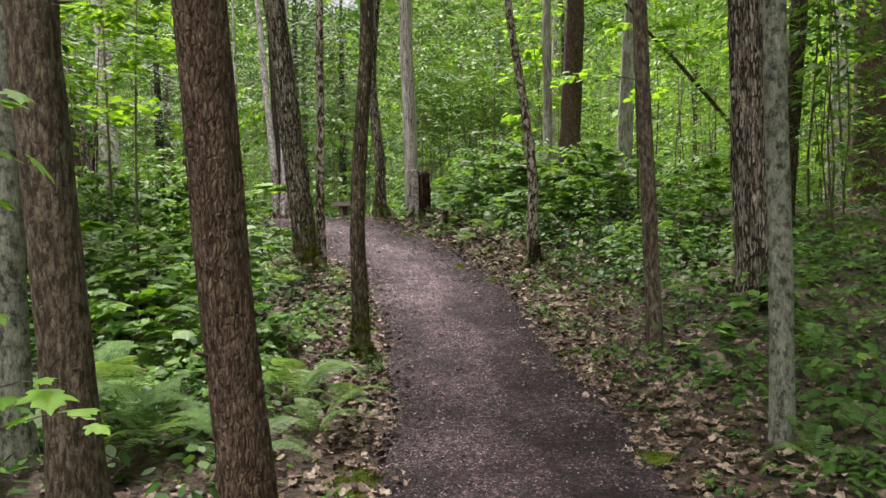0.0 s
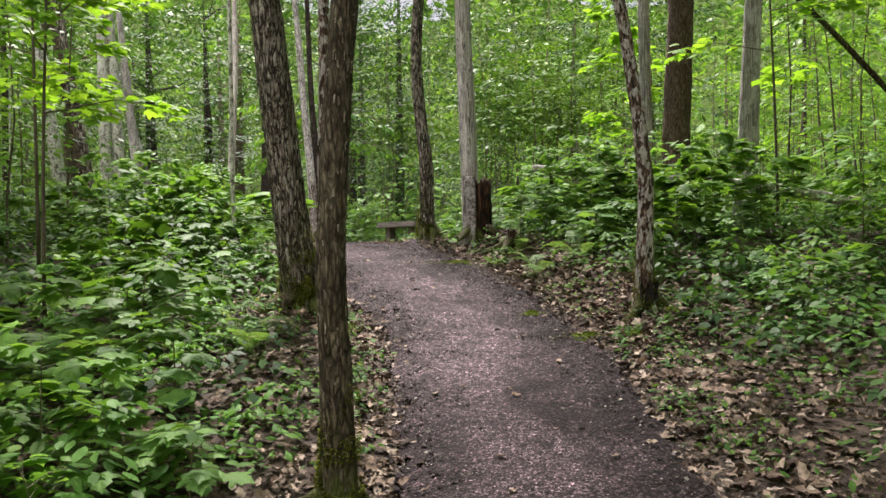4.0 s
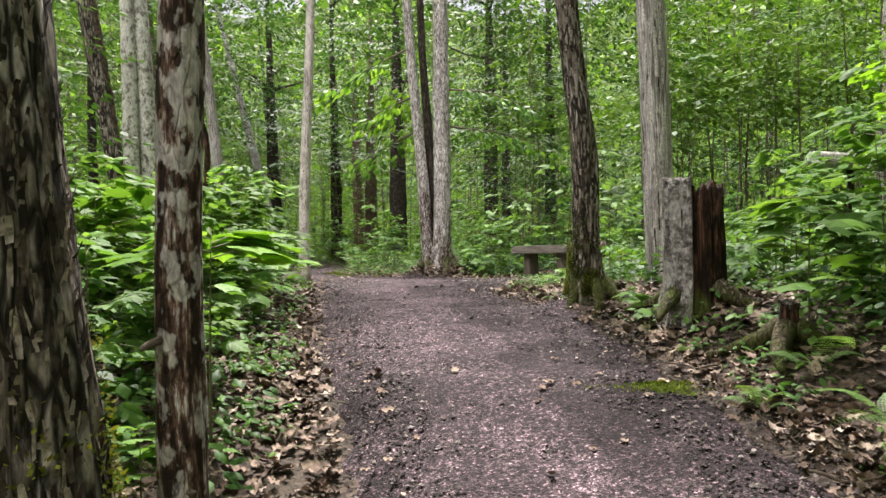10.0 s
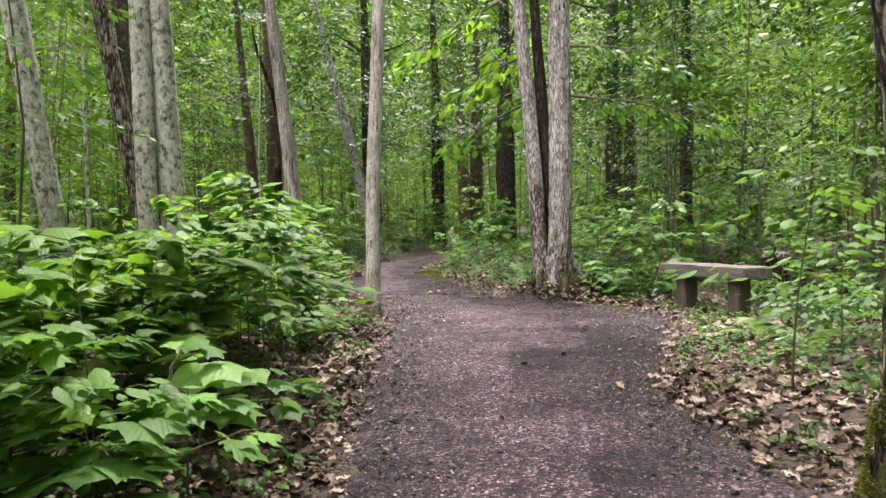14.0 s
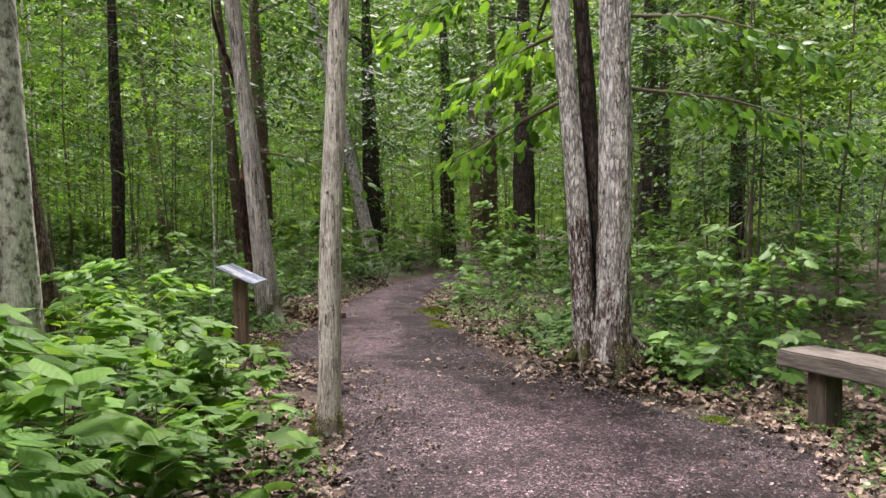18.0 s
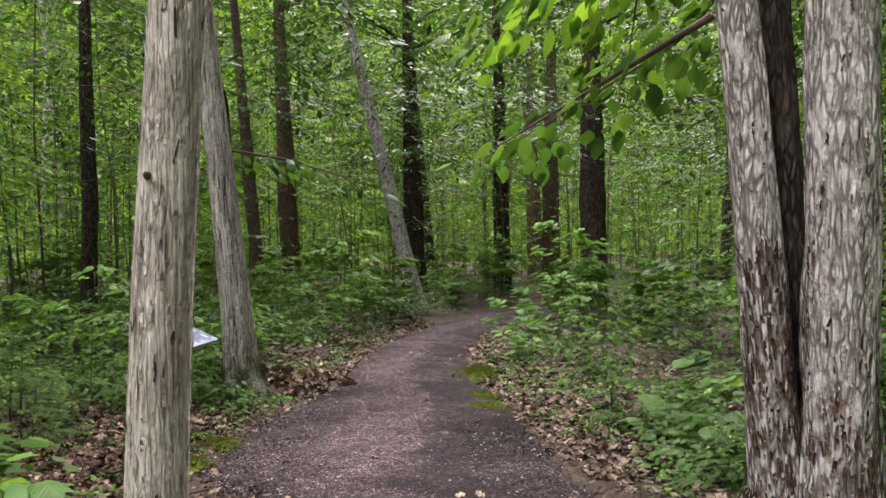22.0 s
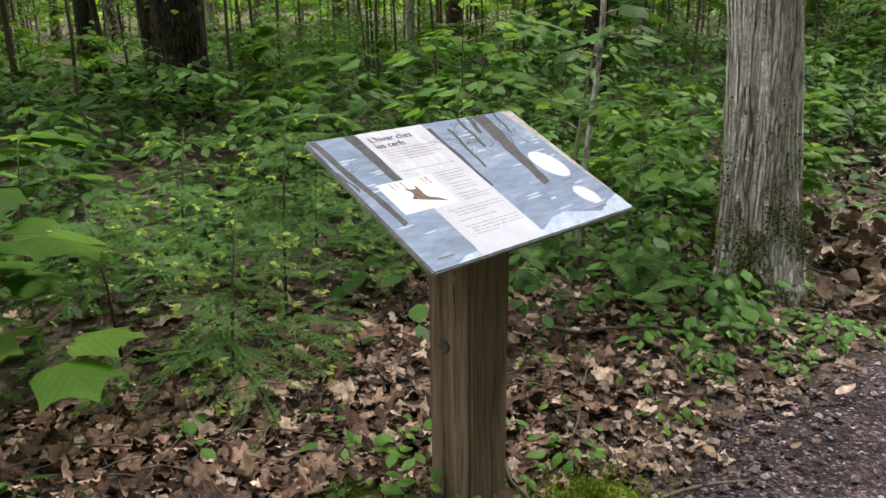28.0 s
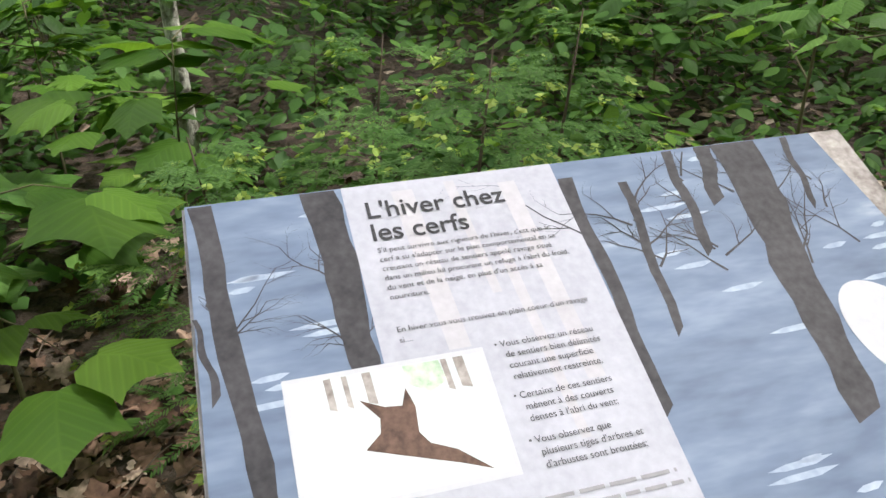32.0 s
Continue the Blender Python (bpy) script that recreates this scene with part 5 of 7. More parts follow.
SNOW_PRINT = material("snow_print", _snow)
TRUNK_PRINT = print_material("trunk_print", (0.022, 0.022, 0.025), (0.075, 0.073, 0.08), 18)
BARK_PRINT = print_material("bark_print", (0.14, 0.12, 0.11), (0.45, 0.42, 0.40), 30)
WHITE_PRINT = print_material("white_print", (0.42, 0.43, 0.465), (0.48, 0.49, 0.525), 8)
COLUMN_PRINT = print_material("column_print", (0.31, 0.318, 0.368), (0.43, 0.442, 0.50), 9)
PHOTO_PRINT = print_material("photo_print", (0.42, 0.47, 0.49), (0.57, 0.595, 0.60), 10)
BROWN_PRINT = print_material("brown_print", (0.05, 0.032, 0.026), (0.17, 0.105, 0.08), 60)
PANEL_EDGE = print_material("panel_edge", (0.10, 0.10, 0.10), (0.30, 0.30, 0.30), 20, 0.5)
PALE_PRINT = print_material("pale_print", (0.20, 0.26, 0.36), (0.40, 0.465, 0.56), 40)
COLUMN_SHADE = print_material("column_shade", (0.36, 0.355, 0.385), (0.46, 0.455, 0.49), 20)
GREEN_PRINT = print_material("green_print", (0.25, 0.36, 0.25), (0.60, 0.68, 0.56), 60)
INK_PALE = print_material("pale_ink", (0.22, 0.22, 0.235), (0.28, 0.28, 0.295))
INK, INK_SOFT = print_material("ink", (0.03, 0.03, 0.035), (0.05, 0.05, 0.055)), print_material("soft_ink", (0.075, 0.075, 0.08), (0.12, 0.12, 0.125))
sign()

# ---- forest floor ----


def beside_path(k, spread, g, y_to=36.0):
    """Places beside the path, thinning out from its edge."""
    i = g.integers(8, 205, k)
    side = g.choice([-1, 1], k)
    n = EDGE_R[i] - EDGE_L[i]
    n /= np.linalg.norm(n, axis=1)[:, None]
    off = HALF[i] + g.exponential(spread, k) - 0.10
    p = MIDDLE[i] + n * (side * off)[:, None] + g.normal(0, 0.12, (k, 2))
    return p[(p[:, 1] < y_to) & (p[:, 1] > -1)]


def leaf_litter():
    g = np.random.default_rng(5)
    for name, k, spread, size, tmpl, lo in (("leaf_litter", 26000, 0.8, 0.066, CURLED, -0.22), ("leaf_litter", 20000, 0.7, 0.062, WITHERED, -0.2), ("leaf_litter", 40000, 4.5, 0.09, DIAMOND, 0.8)):
        p = beside_path(k, spread, g)
        z, keep = np.zeros(len(p)), np.zeros(len(p), bool)
        for j, (x, y) in enumerate(p):
            d = off_path(x, y)
            patch = noise.noise((x * 0.9, y * 0.9, 11.0)) + 0.35 * noise.noise((x * 3, y * 3, 2.0))
            keep[j] = d > lo * g.random() and patch > -0.75
            z[j] = height(x, y)
        p, z = p[keep], z[keep]
        m = len(p)
        q = np.column_stack([p, z + g.uniform(0.004, 0.035, m)])
        v, f = scatter(tmpl, q, g.uniform(0, 6.3, m), g.normal(0, 0.32, m), g.normal(0, 0.35, m), size * g.uniform(0.4, 1.35, m) * np.where(np.hypot(p[:, 0] + 9.0, p[:, 1] - 21.4) < 2.0, 0.6, 1.0))
        tagged(part_mesh(name, mesh_of(name, v, f, LITTER)), "brown and tan dead leaves strewn over the forest floor", "leaf litter", kind="stuff")
    # thick brown litter round the sign
    m = 4200
    q = np.column_stack([g.normal(-9.0, 0.75, m), g.normal(20.9, 0.8, m), np.zeros(m)])
    q = q[[off_path(x, y) > -0.05 for x, y in q[:, :2]]]
    m = len(q)
    q[:, 2] = [height(x, y) for x, y in q[:, :2]] + g.uniform(0.004, 0.03, m)
    v, f = scatter(WITHERED, q, g.uniform(0, 6.3, m), g.normal(0, 0.45, m), g.normal(0, 0.45, m), 0.042 * g.uniform(0.35, 1.9, m))
    tagged(part_mesh("leaf_litter", mesh_of("leaf_litter", v, f, LITTER_RED)), "reddish-brown dead leaves thick around the sign post", "leaf litter", kind="stuff")
    # litter on the heaved ground round the three-stemmed tree and at the path's left margin there
    m = 1500
    pick = g.random(m) < 0.6
    q = np.column_stack([np.where(pick, g.normal(-4.1, 0.6, m), g.normal(-7.0, 0.45, m)), np.where(pick, g.normal(20.72, 0.25, m), g.normal(20.3, 0.3, m)), np.zeros(m)])
    q[:, 2] = [height(x, y) for x, y in q[:, :2]] + g.uniform(0.01, 0.045, m)
    v, f = scatter(CURLED, q, g.uniform(0, 6.3, m), g.normal(0, 0.3, m), g.normal(0, 0.3, m), 0.066 * g.uniform(0.4, 1.4, m))
    tagged(part_mesh("leaf_litter", mesh_of("leaf_litter", v, f, LITTER)), "brown and tan dead leaves strewn over the forest floor", "leaf litter", kind="stuff")
    # a loose heap beside the cedar
    m = 170
    q = np.column_stack([g.normal(-9.30, 0.20, m), g.normal(23.75, 0.32, m), np.abs(g.normal(0.03, 0.06, m))])
    q[:, 2] += [height(x, y) + 0.02 for x, y in q[:, :2]]
    v, f = scatter(CURLED, q, g.uniform(0, 6.3, m), g.normal(0, 0.6, m), g.normal(0, 0.6, m), g.uniform(0.06, 0.15, m))
    tagged(part_mesh("leaf_heap", mesh_of("leaf_heap", v, f, LITTER_PALE)), "loose heap of large pale curled dead leaves", "leaf litter", kind="stuff")
    # single leaves blown onto the gravel
    m = 330
    i, s = g.integers(25, 190, m), g.uniform(0.02, 0.98, m)
    s = np.where(g.random(m) < 0.5, s, np.where(s < 0.5, s * 0.3, 1 - (1 - s) * 0.3))
    xy = EDGE_L[i] + (EDGE_R[i] - EDGE_L[i]) * s[:, None]
    q = np.column_stack([xy, [height(x, y) + 0.058 for x, y in xy]])
    v, f = scatter(CURLED, q, g.uniform(0, 6.3, m), g.normal(0, 0.15, m), g.normal(0, 0.15, m), 0.055 * g.uniform(0.35, 1.5, m))
    tagged(part_mesh("fallen_leaves", mesh_of("fallen_leaves", v, f, LITTER_PALE)), "pale dead leaves lying singly on the gravel", "leaf litter", kind="stuff")


leaf_litter()


def twig_litter():
    """Thin dry twigs and needles lying criss-cross in the litter."""
    g = np.random.default_rng(8)
    p = np.concatenate([beside_path(1500, 0.5, g), np.column_stack([g.normal(-9.0, 0.8, 420), g.normal(21.0, 0.8, 420)])])
    s = Soup()
    for x, y in p:
        if off_path(x, y) < -0.15:
            continue
        a, ln, b = g.uniform(0, 6.3), g.uniform(0.04, 0.26), g.normal(0, 0.3)
        u = np.linspace(-0.5, 0.5, 4)
        px, py = x + np.cos(a + b * u) * ln * u, y + np.sin(a + b * u) * ln * u
        s.tube(np.stack([px, py, [height(q, r) + 0.025 + g.uniform(0, 0.025) for q, r in zip(px, py)]], 1), g.uniform(0.0012, 0.0034) * np.array([1.1, 1.0, 0.8, 0.5]), 4, False)
    tagged(part_mesh("twig_litter", s.mesh("twig_litter", TWIG)), "thin dry twigs scattered over the dead leaves", "twigs", kind="stuff")


twig_litter()


def pebbles():
    g = np.random.default_rng(6)
    k = 52000
    i, s = g.integers(8, 165, k), g.uniform(-0.03, 1.03, k)
    xy = EDGE_L[i] + (EDGE_R[i] - EDGE_L[i]) * s[:, None] + g.normal(0, 0.06, (k, 2))
    q = np.column_stack([xy, [height(x, y) + 0.048 for x, y in xy]])
    o = np.array([(1, 0, 0), (-1, 0, 0), (0, 1, 0), (0, -1, 0), (0, 0, 0.7), (0.5, 0.6, 0.3)], float)
    tmpl = (o, np.array([(0, 5, 4), (5, 2, 4), (2, 1, 4), (1, 3, 4), (3, 0, 4), (0, 2, 5)]))
    v, f = scatter(tmpl, q, g.uniform(0, 6.3, k), g.normal(0, 0.3, k), g.normal(0, 0.3, k), 0.0045 + g.exponential(0.0034, k).clip(0, 0.012))
    tagged(part_mesh("loose_gravel", mesh_of("loose_gravel", v, f, PEBBLE, False)), "loose small dark gravel stones on the path", "gravel", kind="stuff")


pebbles()


def herbs():
    """Low green plants: rosettes of small leaves."""
    for name, seed, k, spread, tmpl, size, mat, per, tall in (("ground_plants", 21, 4600, 1.3, OVAL_LOW, 0.05, LEAF_MID, 6, 0.10), ("ground_plants", 22, 2600, 0.9, OVAL_LOW, 0.04, LEAF_BRIGHT, 5, 0.07),
                                                            ("ground_plants", 23, 6000, 5.5, LEAFLET, 0.085, LEAF_DARK, 7, 0.2), ("ground_plants", 24, 4600, 5.0, LEAFLET, 0.09, LEAF_MID, 7, 0.32)):
        g = np.random.default_rng(seed)
        p = beside_path(k, spread, g)
        p = np.array([(x, y, height(x, y)) for x, y in p if off_path(x, y) > (0.05 if spread < 2 else 0.7) and (x + 9.3) ** 2 + (y - 20.9) ** 2 > 1.7 * g.random() and noise.noise((x * 0.8, y * 0.8, seed)) > -0.12])
        m = len(p)
        c = np.repeat(p, per, 0)
        n = len(c)
        a, r = g.uniform(0, 6.3, n), g.uniform(0.01, 0.09, n) * (1 + 2 * (tall > 0.15))
        h = np.repeat(g.uniform(0.3, 1.2, m), per) * tall * g.uniform(0.6, 1.1, n)
        q = c + np.stack([np.cos(a) * r, np.sin(a) * r, h], 1)
        v, f = scatter(tmpl, q, a - np.pi / 2, g.normal(0.2, 0.25, n), g.normal(0, 0.25, n), size * g.uniform(0.6, 1.3, n))
        tagged(part_mesh(name, mesh_of(name, v, f, mat)), "low green leafy plants covering the forest floor", "ground plants", kind="stuff")


herbs()


def low_carpet():
    """Thick low greenery on both banks of the first stretch and round the clearing."""
    for seed, x0, x1, y0, y1, k, gap, mat in ((61, 1.9, 5.5, 3.6, 10.5, 130, 0.8, LEAF_MID), (62, -5.0, -1.2, 4.4, 9.6, 420, 0.6, LEAF_FRESH), (63, -4.6, -1.4, 9.6, 13.5, 300, 0.3, LEAF_MID),
                                              (64, -0.6, 3.5, 10.8, 15.5, 360, 0.4, LEAF_FRESH), (65, -5.6, -3.0, 20.9, 25, 460, 0.25, LEAF_MID), (66, -12.5, -8.9, 18.5, 24, 460, 0.4, LEAF_MID), (67, -9.7, -8.95, 21.8, 22.7, 60, 0.3, LEAF_FRESH), (68, 1.6, 4.0, 3.2, 6.4, 50, 0.6, LEAF_MID), (69, -5.3, -3.4, 20.6, 21.5, 90, -0.1, LEAF_FRESH), (70, -15.5, -4.0, 32, 44, 800, 0.25, LEAF_FRESH), (71, -14.5, -11.0, 26, 33, 260, 0.3, LEAF_MID), (72, -20, -12.3, 14, 25, 900, 0.3, LEAF_MID), (73, -29, -18, 10, 30, 1700, 0.3, LEAF_BRIGHT)):
        g = np.random.default_rng(seed)
        p = np.column_stack([g.uniform(x0, x1, k), g.uniform(y0, y1, k)])
        p = np.array([(x, y, height(x, y)) for x, y in p if off_path(x, y) > gap and (x + 9.3) ** 2 + (y - 20.9) ** 2 > 1.9 and noise.noise((x * 0.9, y * 0.9, seed)) > -0.15])
        m, per = len(p), 14
        c = np.repeat(p, per, 0)
        n = len(c)
        a, r = g.uniform(0, 6.3, n), g.uniform(0.02, 0.2, n)
        h = np.repeat(g.uniform(0.08, 0.3, m), per) * g.choice([0.45, 0.75, 1.0], n) - 0.25 * r
        v, f = scatter(OVAL_LOW, c + np.stack([np.cos(a) * r, np.sin(a) * r, h.clip(0.02)], 1), a - np.pi / 2, g.normal(0.2, 0.2, n), g.normal(0, 0.2, n), g.uniform(0.045, 0.1, n))
        tagged(part_mesh("ground_plants", mesh_of("ground_plants", v, f, mat)), "low green leafy plants covering the forest floor", "ground plants", kind="stuff")


low_carpet()


def spray_leaves(template, base, yaw, length, per, size, g):
    """Flat level sprays: from each base a twig runs along yaw, with leaves in order down both of its sides."""
    k = len(base)
    f = (np.tile(np.arange(per), k) + g.uniform(0.1, 0.9, k * per)) / per
    sd = np.tile(np.where(np.arange(per) % 2, 1.0, -1.0), k)
    yw, ln = np.repeat(yaw, per), np.repeat(length, per)
    tilt, sag = np.repeat(g.normal(0, 0.16, k), per), np.repeat(g.uniform(0.05, 0.30, k), per)
    al = ln * (0.12 + 0.88 * f)
    out = sd * ln * g.choice([0.06, 0.20, 0.34], k * per) * (1.1 - 0.8 * f)
    q = np.repeat(base, per, 0) + np.stack([np.cos(yw) * al - np.sin(yw) * out, np.sin(yw) * al + np.cos(yw) * out, tilt * out - sag * al * f + g.normal(0, 0.012, k * per)], 1)
    return scatter(template, q, yw - np.pi / 2 + sd * g.uniform(0.35, 1.15, k * per) * (1.1 - 0.6 * f), g.normal(0.22, 0.16, k * per), g.normal(0, 0.16, k * per) + sd * tilt, size * g.uniform(0.65, 1.25, k * per))


def understory():
    """Slim young trees behind the single ones, each with tiers of level leaf sprays."""
    stems = Soup()
    for seed, k, lo, hi, z0, z1, tiers, per, size, mat in ((31, 430, 6.0, 29, 0.9, 9.5, 24, 17, 0.13, LEAF_BRIGHT), (32, 300, 6.5, 29, 0.5, 9, 22, 17, 0.125, LEAF_MID), (30, 70, 4.0, 8.5, 1.3, 6.5, 17, 17, 0.12, LEAF_MID), (29, 60, 4.0, 9.0, 1.5, 6.5, 17, 17, 0.125, LEAF_BRIGHT),
                                                             (38, 30, 0, 29, 2.6, 6.8, 17, 17, 0.125, LEAF_BRIGHT), (33, 620, 3.4, 13, 0.12, 0.85, 6, 11, 0.085, LEAF_MID), (34, 420, 4, 20, 0.1, 0.7, 6, 11, 0.095, LEAF_BRIGHT), (36, 260, 2.0, 6, 0.1, 0.5, 4, 11, 0.085, LEAF_MID), (37, 160, 2.0, 6, 0.1, 0.45, 4, 11, 0.09, LEAF_BRIGHT)):
        g = np.random.default_rng(seed)
        base, yaw, length, n = [], [], [], 0
        while n < k:
            x, y = (g.uniform(-36, 20), g.uniform(1, 58)) if seed != 38 else (g.uniform(-5.5, 3), g.uniform(22.3, 25.8))
            near = float(np.min(np.hypot(MIDDLE[:205, 0] - x, MIDDLE[:205, 1] - y)))
            if near < lo or near > hi or off_path(x, y) < (2.6 if z1 > 0.6 else 0.9) or (x + 9.3) ** 2 + (y - 20.9) ** 2 < 2.2 or (-6.5 < x < 7 and 23 < y < 40 and g.random() < 0.72):
                continue
            if noise.noise((x * 0.3, y * 0.3, seed)) < -0.25 or (z1 > 2 and -16 < x < -5.5 and 24 < y < 44 and g.random() < 0.5):
                continue
            if seed < 31 and ((-1.5 < x < 5 and 13.5 < y < 20) or (-13 < x < -9.5 and 21 < y < 28) or (-8 < x < -3 and 16 < y < 20)):
                continue
            n += 1
            zg, top = height(x, y), z1 * g.uniform(0.45, 1.0) if z1 > 2 else z1
            bx, by = g.normal(0, 0.05, 2) * top
            if z1 > 2:
                u = np.linspace(0, 1, 6)
                stems.tube(np.stack([x + bx * u ** 1.6 + 0.05 * np.sin(u * 9 + n), y + by * u ** 1.6 + 0.05 * np.cos(u * 8 + n), zg - 0.1 + (top + 0.1) * u], 1), (0.006 + 0.0022 * top) * (1.1 - 0.9 * u), 5, False)
            a = g.uniform(0, 6.3)
            for j in range(tiers):
                w = ((j + g.uniform(0, 1)) / tiers) ** 0.9
                a += 2.4 + g.normal(0, 0.4)
                base.append((x + bx * w ** 1.6, y + by * w ** 1.6, zg + z0 + (top - z0) * w))
                yaw.append(a)
                length.append((1.35 - 0.75 * w) * g.uniform(0.6, 1.25) if z1 > 2 else g.uniform(0.25, 0.55))
        v, f = spray_leaves(LEAFLET, np.array(base), np.array(yaw), np.array(length), per, size, g)
        tagged(part_mesh("understory_leaves", leaf_mesh("understory_leaves", LEAFLET, v, f, mat)), "layered sprays of green understory leaves", "undergrowth", kind="stuff")
    tagged(part_mesh("thicket_stems", stems.mesh("thicket_stems", TWIG)), "slim bare stems of crowded young trees", "undergrowth", kind="stuff")
    # dark conifer boughs further in
    g = np.random.default_rng(35)
    k, per = 4600, 34
    zone = g.random(k) < 0.6
    p = np.column_stack([np.where(zone, g.uniform(-24, -4, k), g.uniform(-5.5, 7, k)), np.where(zone, g.uniform(23, 50, k), g.uniform(25, 36, k)), np.zeros(k)])
    p[:, 2] = [height(x, y) for x, y in p[:, :2]] + np.where(zone, g.uniform(3.2, 10, k), g.uniform(1.2, 9, k))
    c = np.repeat(p, per, 0)
    n = len(c)
    yaw = np.repeat(g.uniform(0, 6.3, k), per)
    al = g.uniform(0, 1.5, n)
    sd = g.normal(0, 0.22, n) * (1.3 - al / 1.5)
    q = c + np.stack([np.cos(yaw) * al - np.sin(yaw) * sd, np.sin(yaw) * al + np.cos(yaw) * sd, -0.2 * al ** 1.5 + g.normal(0, 0.03, n)], 1)
    v, f = scatter((DIAMOND[0] * (0.6, 1, 1), DIAMOND[1]), q, yaw - np.pi / 2 + np.sign(sd) * 0.75, 0.3, g.normal(0, 0.2, n), 0.135 * g.uniform(0.6, 1.4, n))
    tagged(part_mesh("conifer_boughs", mesh_of("conifer_boughs", v, f, NEEDLE)), "dark drooping conifer boughs deep in the wood", "boughs", kind="stuff")
    # bare dead twigs on the lower part of the conifers
    g = np.random.default_rng(36)
    s = Soup()
    for k in range(1100):
        x, y = g.uniform(-19, -4.5), g.uniform(23, 42)
        if off_path(x, y) < 1.5:
            continue
        a, ln, z = g.uniform(0, 6.3), g.uniform(0.5, 1.7), height(x, y) + g.uniform(2.0, 7.5)
        u = np.linspace(0, 1, 4)
        b = a + 0.4 * u * g.normal(0, 1)
        s.tube(np.stack([x + np.cos(b) * ln * u, y + np.sin(b) * ln * u, z + g.normal(0, 0.15) * ln * u - 0.18 * ln * u ** 2], 1), g.uniform(0.006, 0.012) * (1.1 - 0.9 * u), 3, False)
    tagged(part_mesh("dead_twig_tangle", s.mesh("dead_twig_tangle", TWIG)), "bare grey dead twigs hanging in the conifer shade", "twig_spray", kind="stuff")


understory()

# ---- ferns ----


def frond_mesh(seed, length):
    g = np.random.default_rng(seed)
    v, f = [], []
    t = np.linspace(0, 1, 34)
    px, pz = length * (t * 0.80 + 0.02 * np.sin(t * 5)), length * (0.75 * t - 0.72 * t ** 2.2)
    for k in range(3, 34):
        w = t[k]
        ln = length * 0.30 * math.sin(min(1.0, (w - 0.08) * 1.9) * math.pi / 2) * (1 - w) ** 0.75 + 0.008
        for sd in (-1, 1):
            o = np.array([px[k], 0.0, pz[k]])
            d = np.array([0.32, sd * 1.0, -0.18 + g.normal(0, 0.05)])
            d /= np.linalg.norm(d)
            e = np.array([1.0, 0, 0.0])
            m = 7
            for j in range(m):
                a, b = j / m, (j + 1) / m
                wd = 0.0125 * length / 0.6 * (1 - a) ** 0.6 + 0.002
                q0, q1 = o + d * ln * a, o + d * ln * b
                i = len(v)
                tip = o + d * ln * (a + b + 0.5 / m) / 2
                v += [q0, q1, tip + e * wd, tip - e * wd]
                f += [(i, i + 1, i + 2), (i, i + 3, i + 1)]
    s = Soup()
    s.add(np.array(v), f)
    return s.mesh("frond", FERN), (px, pz)


FRONDS = [frond_mesh(400 + i, (0.62, 0.50, 0.40)[i])[0] for i in range(3)]


def fern(x, y, size=1.0, fronds=7, label="pale green fern with arching feathery fronds"):
    t = empty("fern", pose(x, y, height(x, y)), label, "fern", "ferns")
    g = np.random.default_rng(int(abs(x * 131 + y * 977)))
    for k in range(fronds):
        o = part_mesh("frond", FRONDS[int(g.integers(0, 3))], t)
        o.matrix_local = pose(0, 0, 0, g.uniform(-14, 14), g.uniform(-38, 6), k * 360 / fronds + g.uniform(-22, 22)) @ Matrix.Diagonal((*[size * g.uniform(0.85, 1.15)] * 3, 1))


fern(-1.98, 5.0, 1.5, 9)
fern(-1.05, 5.5, 1.25, 8)
fern(-2.5, 5.4, 1.35, 8)
fern(-1.75, 6.9, 1.1, 7)
fern(-2.75, 8.1, 1.1, 7)
fern(-2.9, 9.1, 1.15, 7)
fern(-1.72, 4.55, 1.3, 9)
fern(-2.05, 4.75, 1.2, 8)
fern(-1.15, 4.35, 0.95, 7)
fern(-2.4, 5.75, 1.0, 7)
fern(-3.1, 9.6, 1.0, 7)
fern(2.5, 8.2, 0.7, 6)
fern(3.0, 6.4, 0.75, 6)
fern(-1.35, 4.75, 1.0, 7)
fern(-0.80, 4.75, 1.05, 7)
fern(-0.72, 5.35, 0.75, 6)
fern(-2.35, 5.1, 1.0, 7)
fern(-1.85, 8.86, 0.8, 6)
fern(-1.75, 8.55, 0.7, 6)
fern(1.96, 4.15, 0.8, 6)
fern(2.45, 4.6, 0.8, 6)
fern(2.6, 5.5, 0.7, 6)
fern(0.30, 11.75, 0.95, 7)
fern(0.75, 11.7, 0.9, 7)
fern(0.10, 12.55, 0.7, 6)
fern(-0.17, 12.2, 0.5, 6, "small light green fern at the path's edge")
fern(0.9, 12.6, 1.0, 7)
fern(1.5, 12.2, 0.9, 6)
fern(-1.74, 17.83, 0.85, 7)
fern(-1.4, 17.2, 0.85, 6)
fern(-5.35, 23.0, 0.95, 7)
fern(-4.95, 23.4, 0.95, 7)
fern(-5.0, 22.5, 0.85, 7)
fern(-6.6, 24.25, 0.6, 6)
fern(-9.35, 22.30, 0.62, 7)
fern(-9.75, 22.05, 0.55, 6)
fern(-10.1, 21.4, 0.6, 6)
fern(-4.0, 22.0, 0.8, 6)
fern(-8.45, 27.2, 0.8, 7)
fern(-9.0, 28.6, 0.9, 7)
fern(-7.9, 26.2, 0.7, 6)

# ---- moss ----


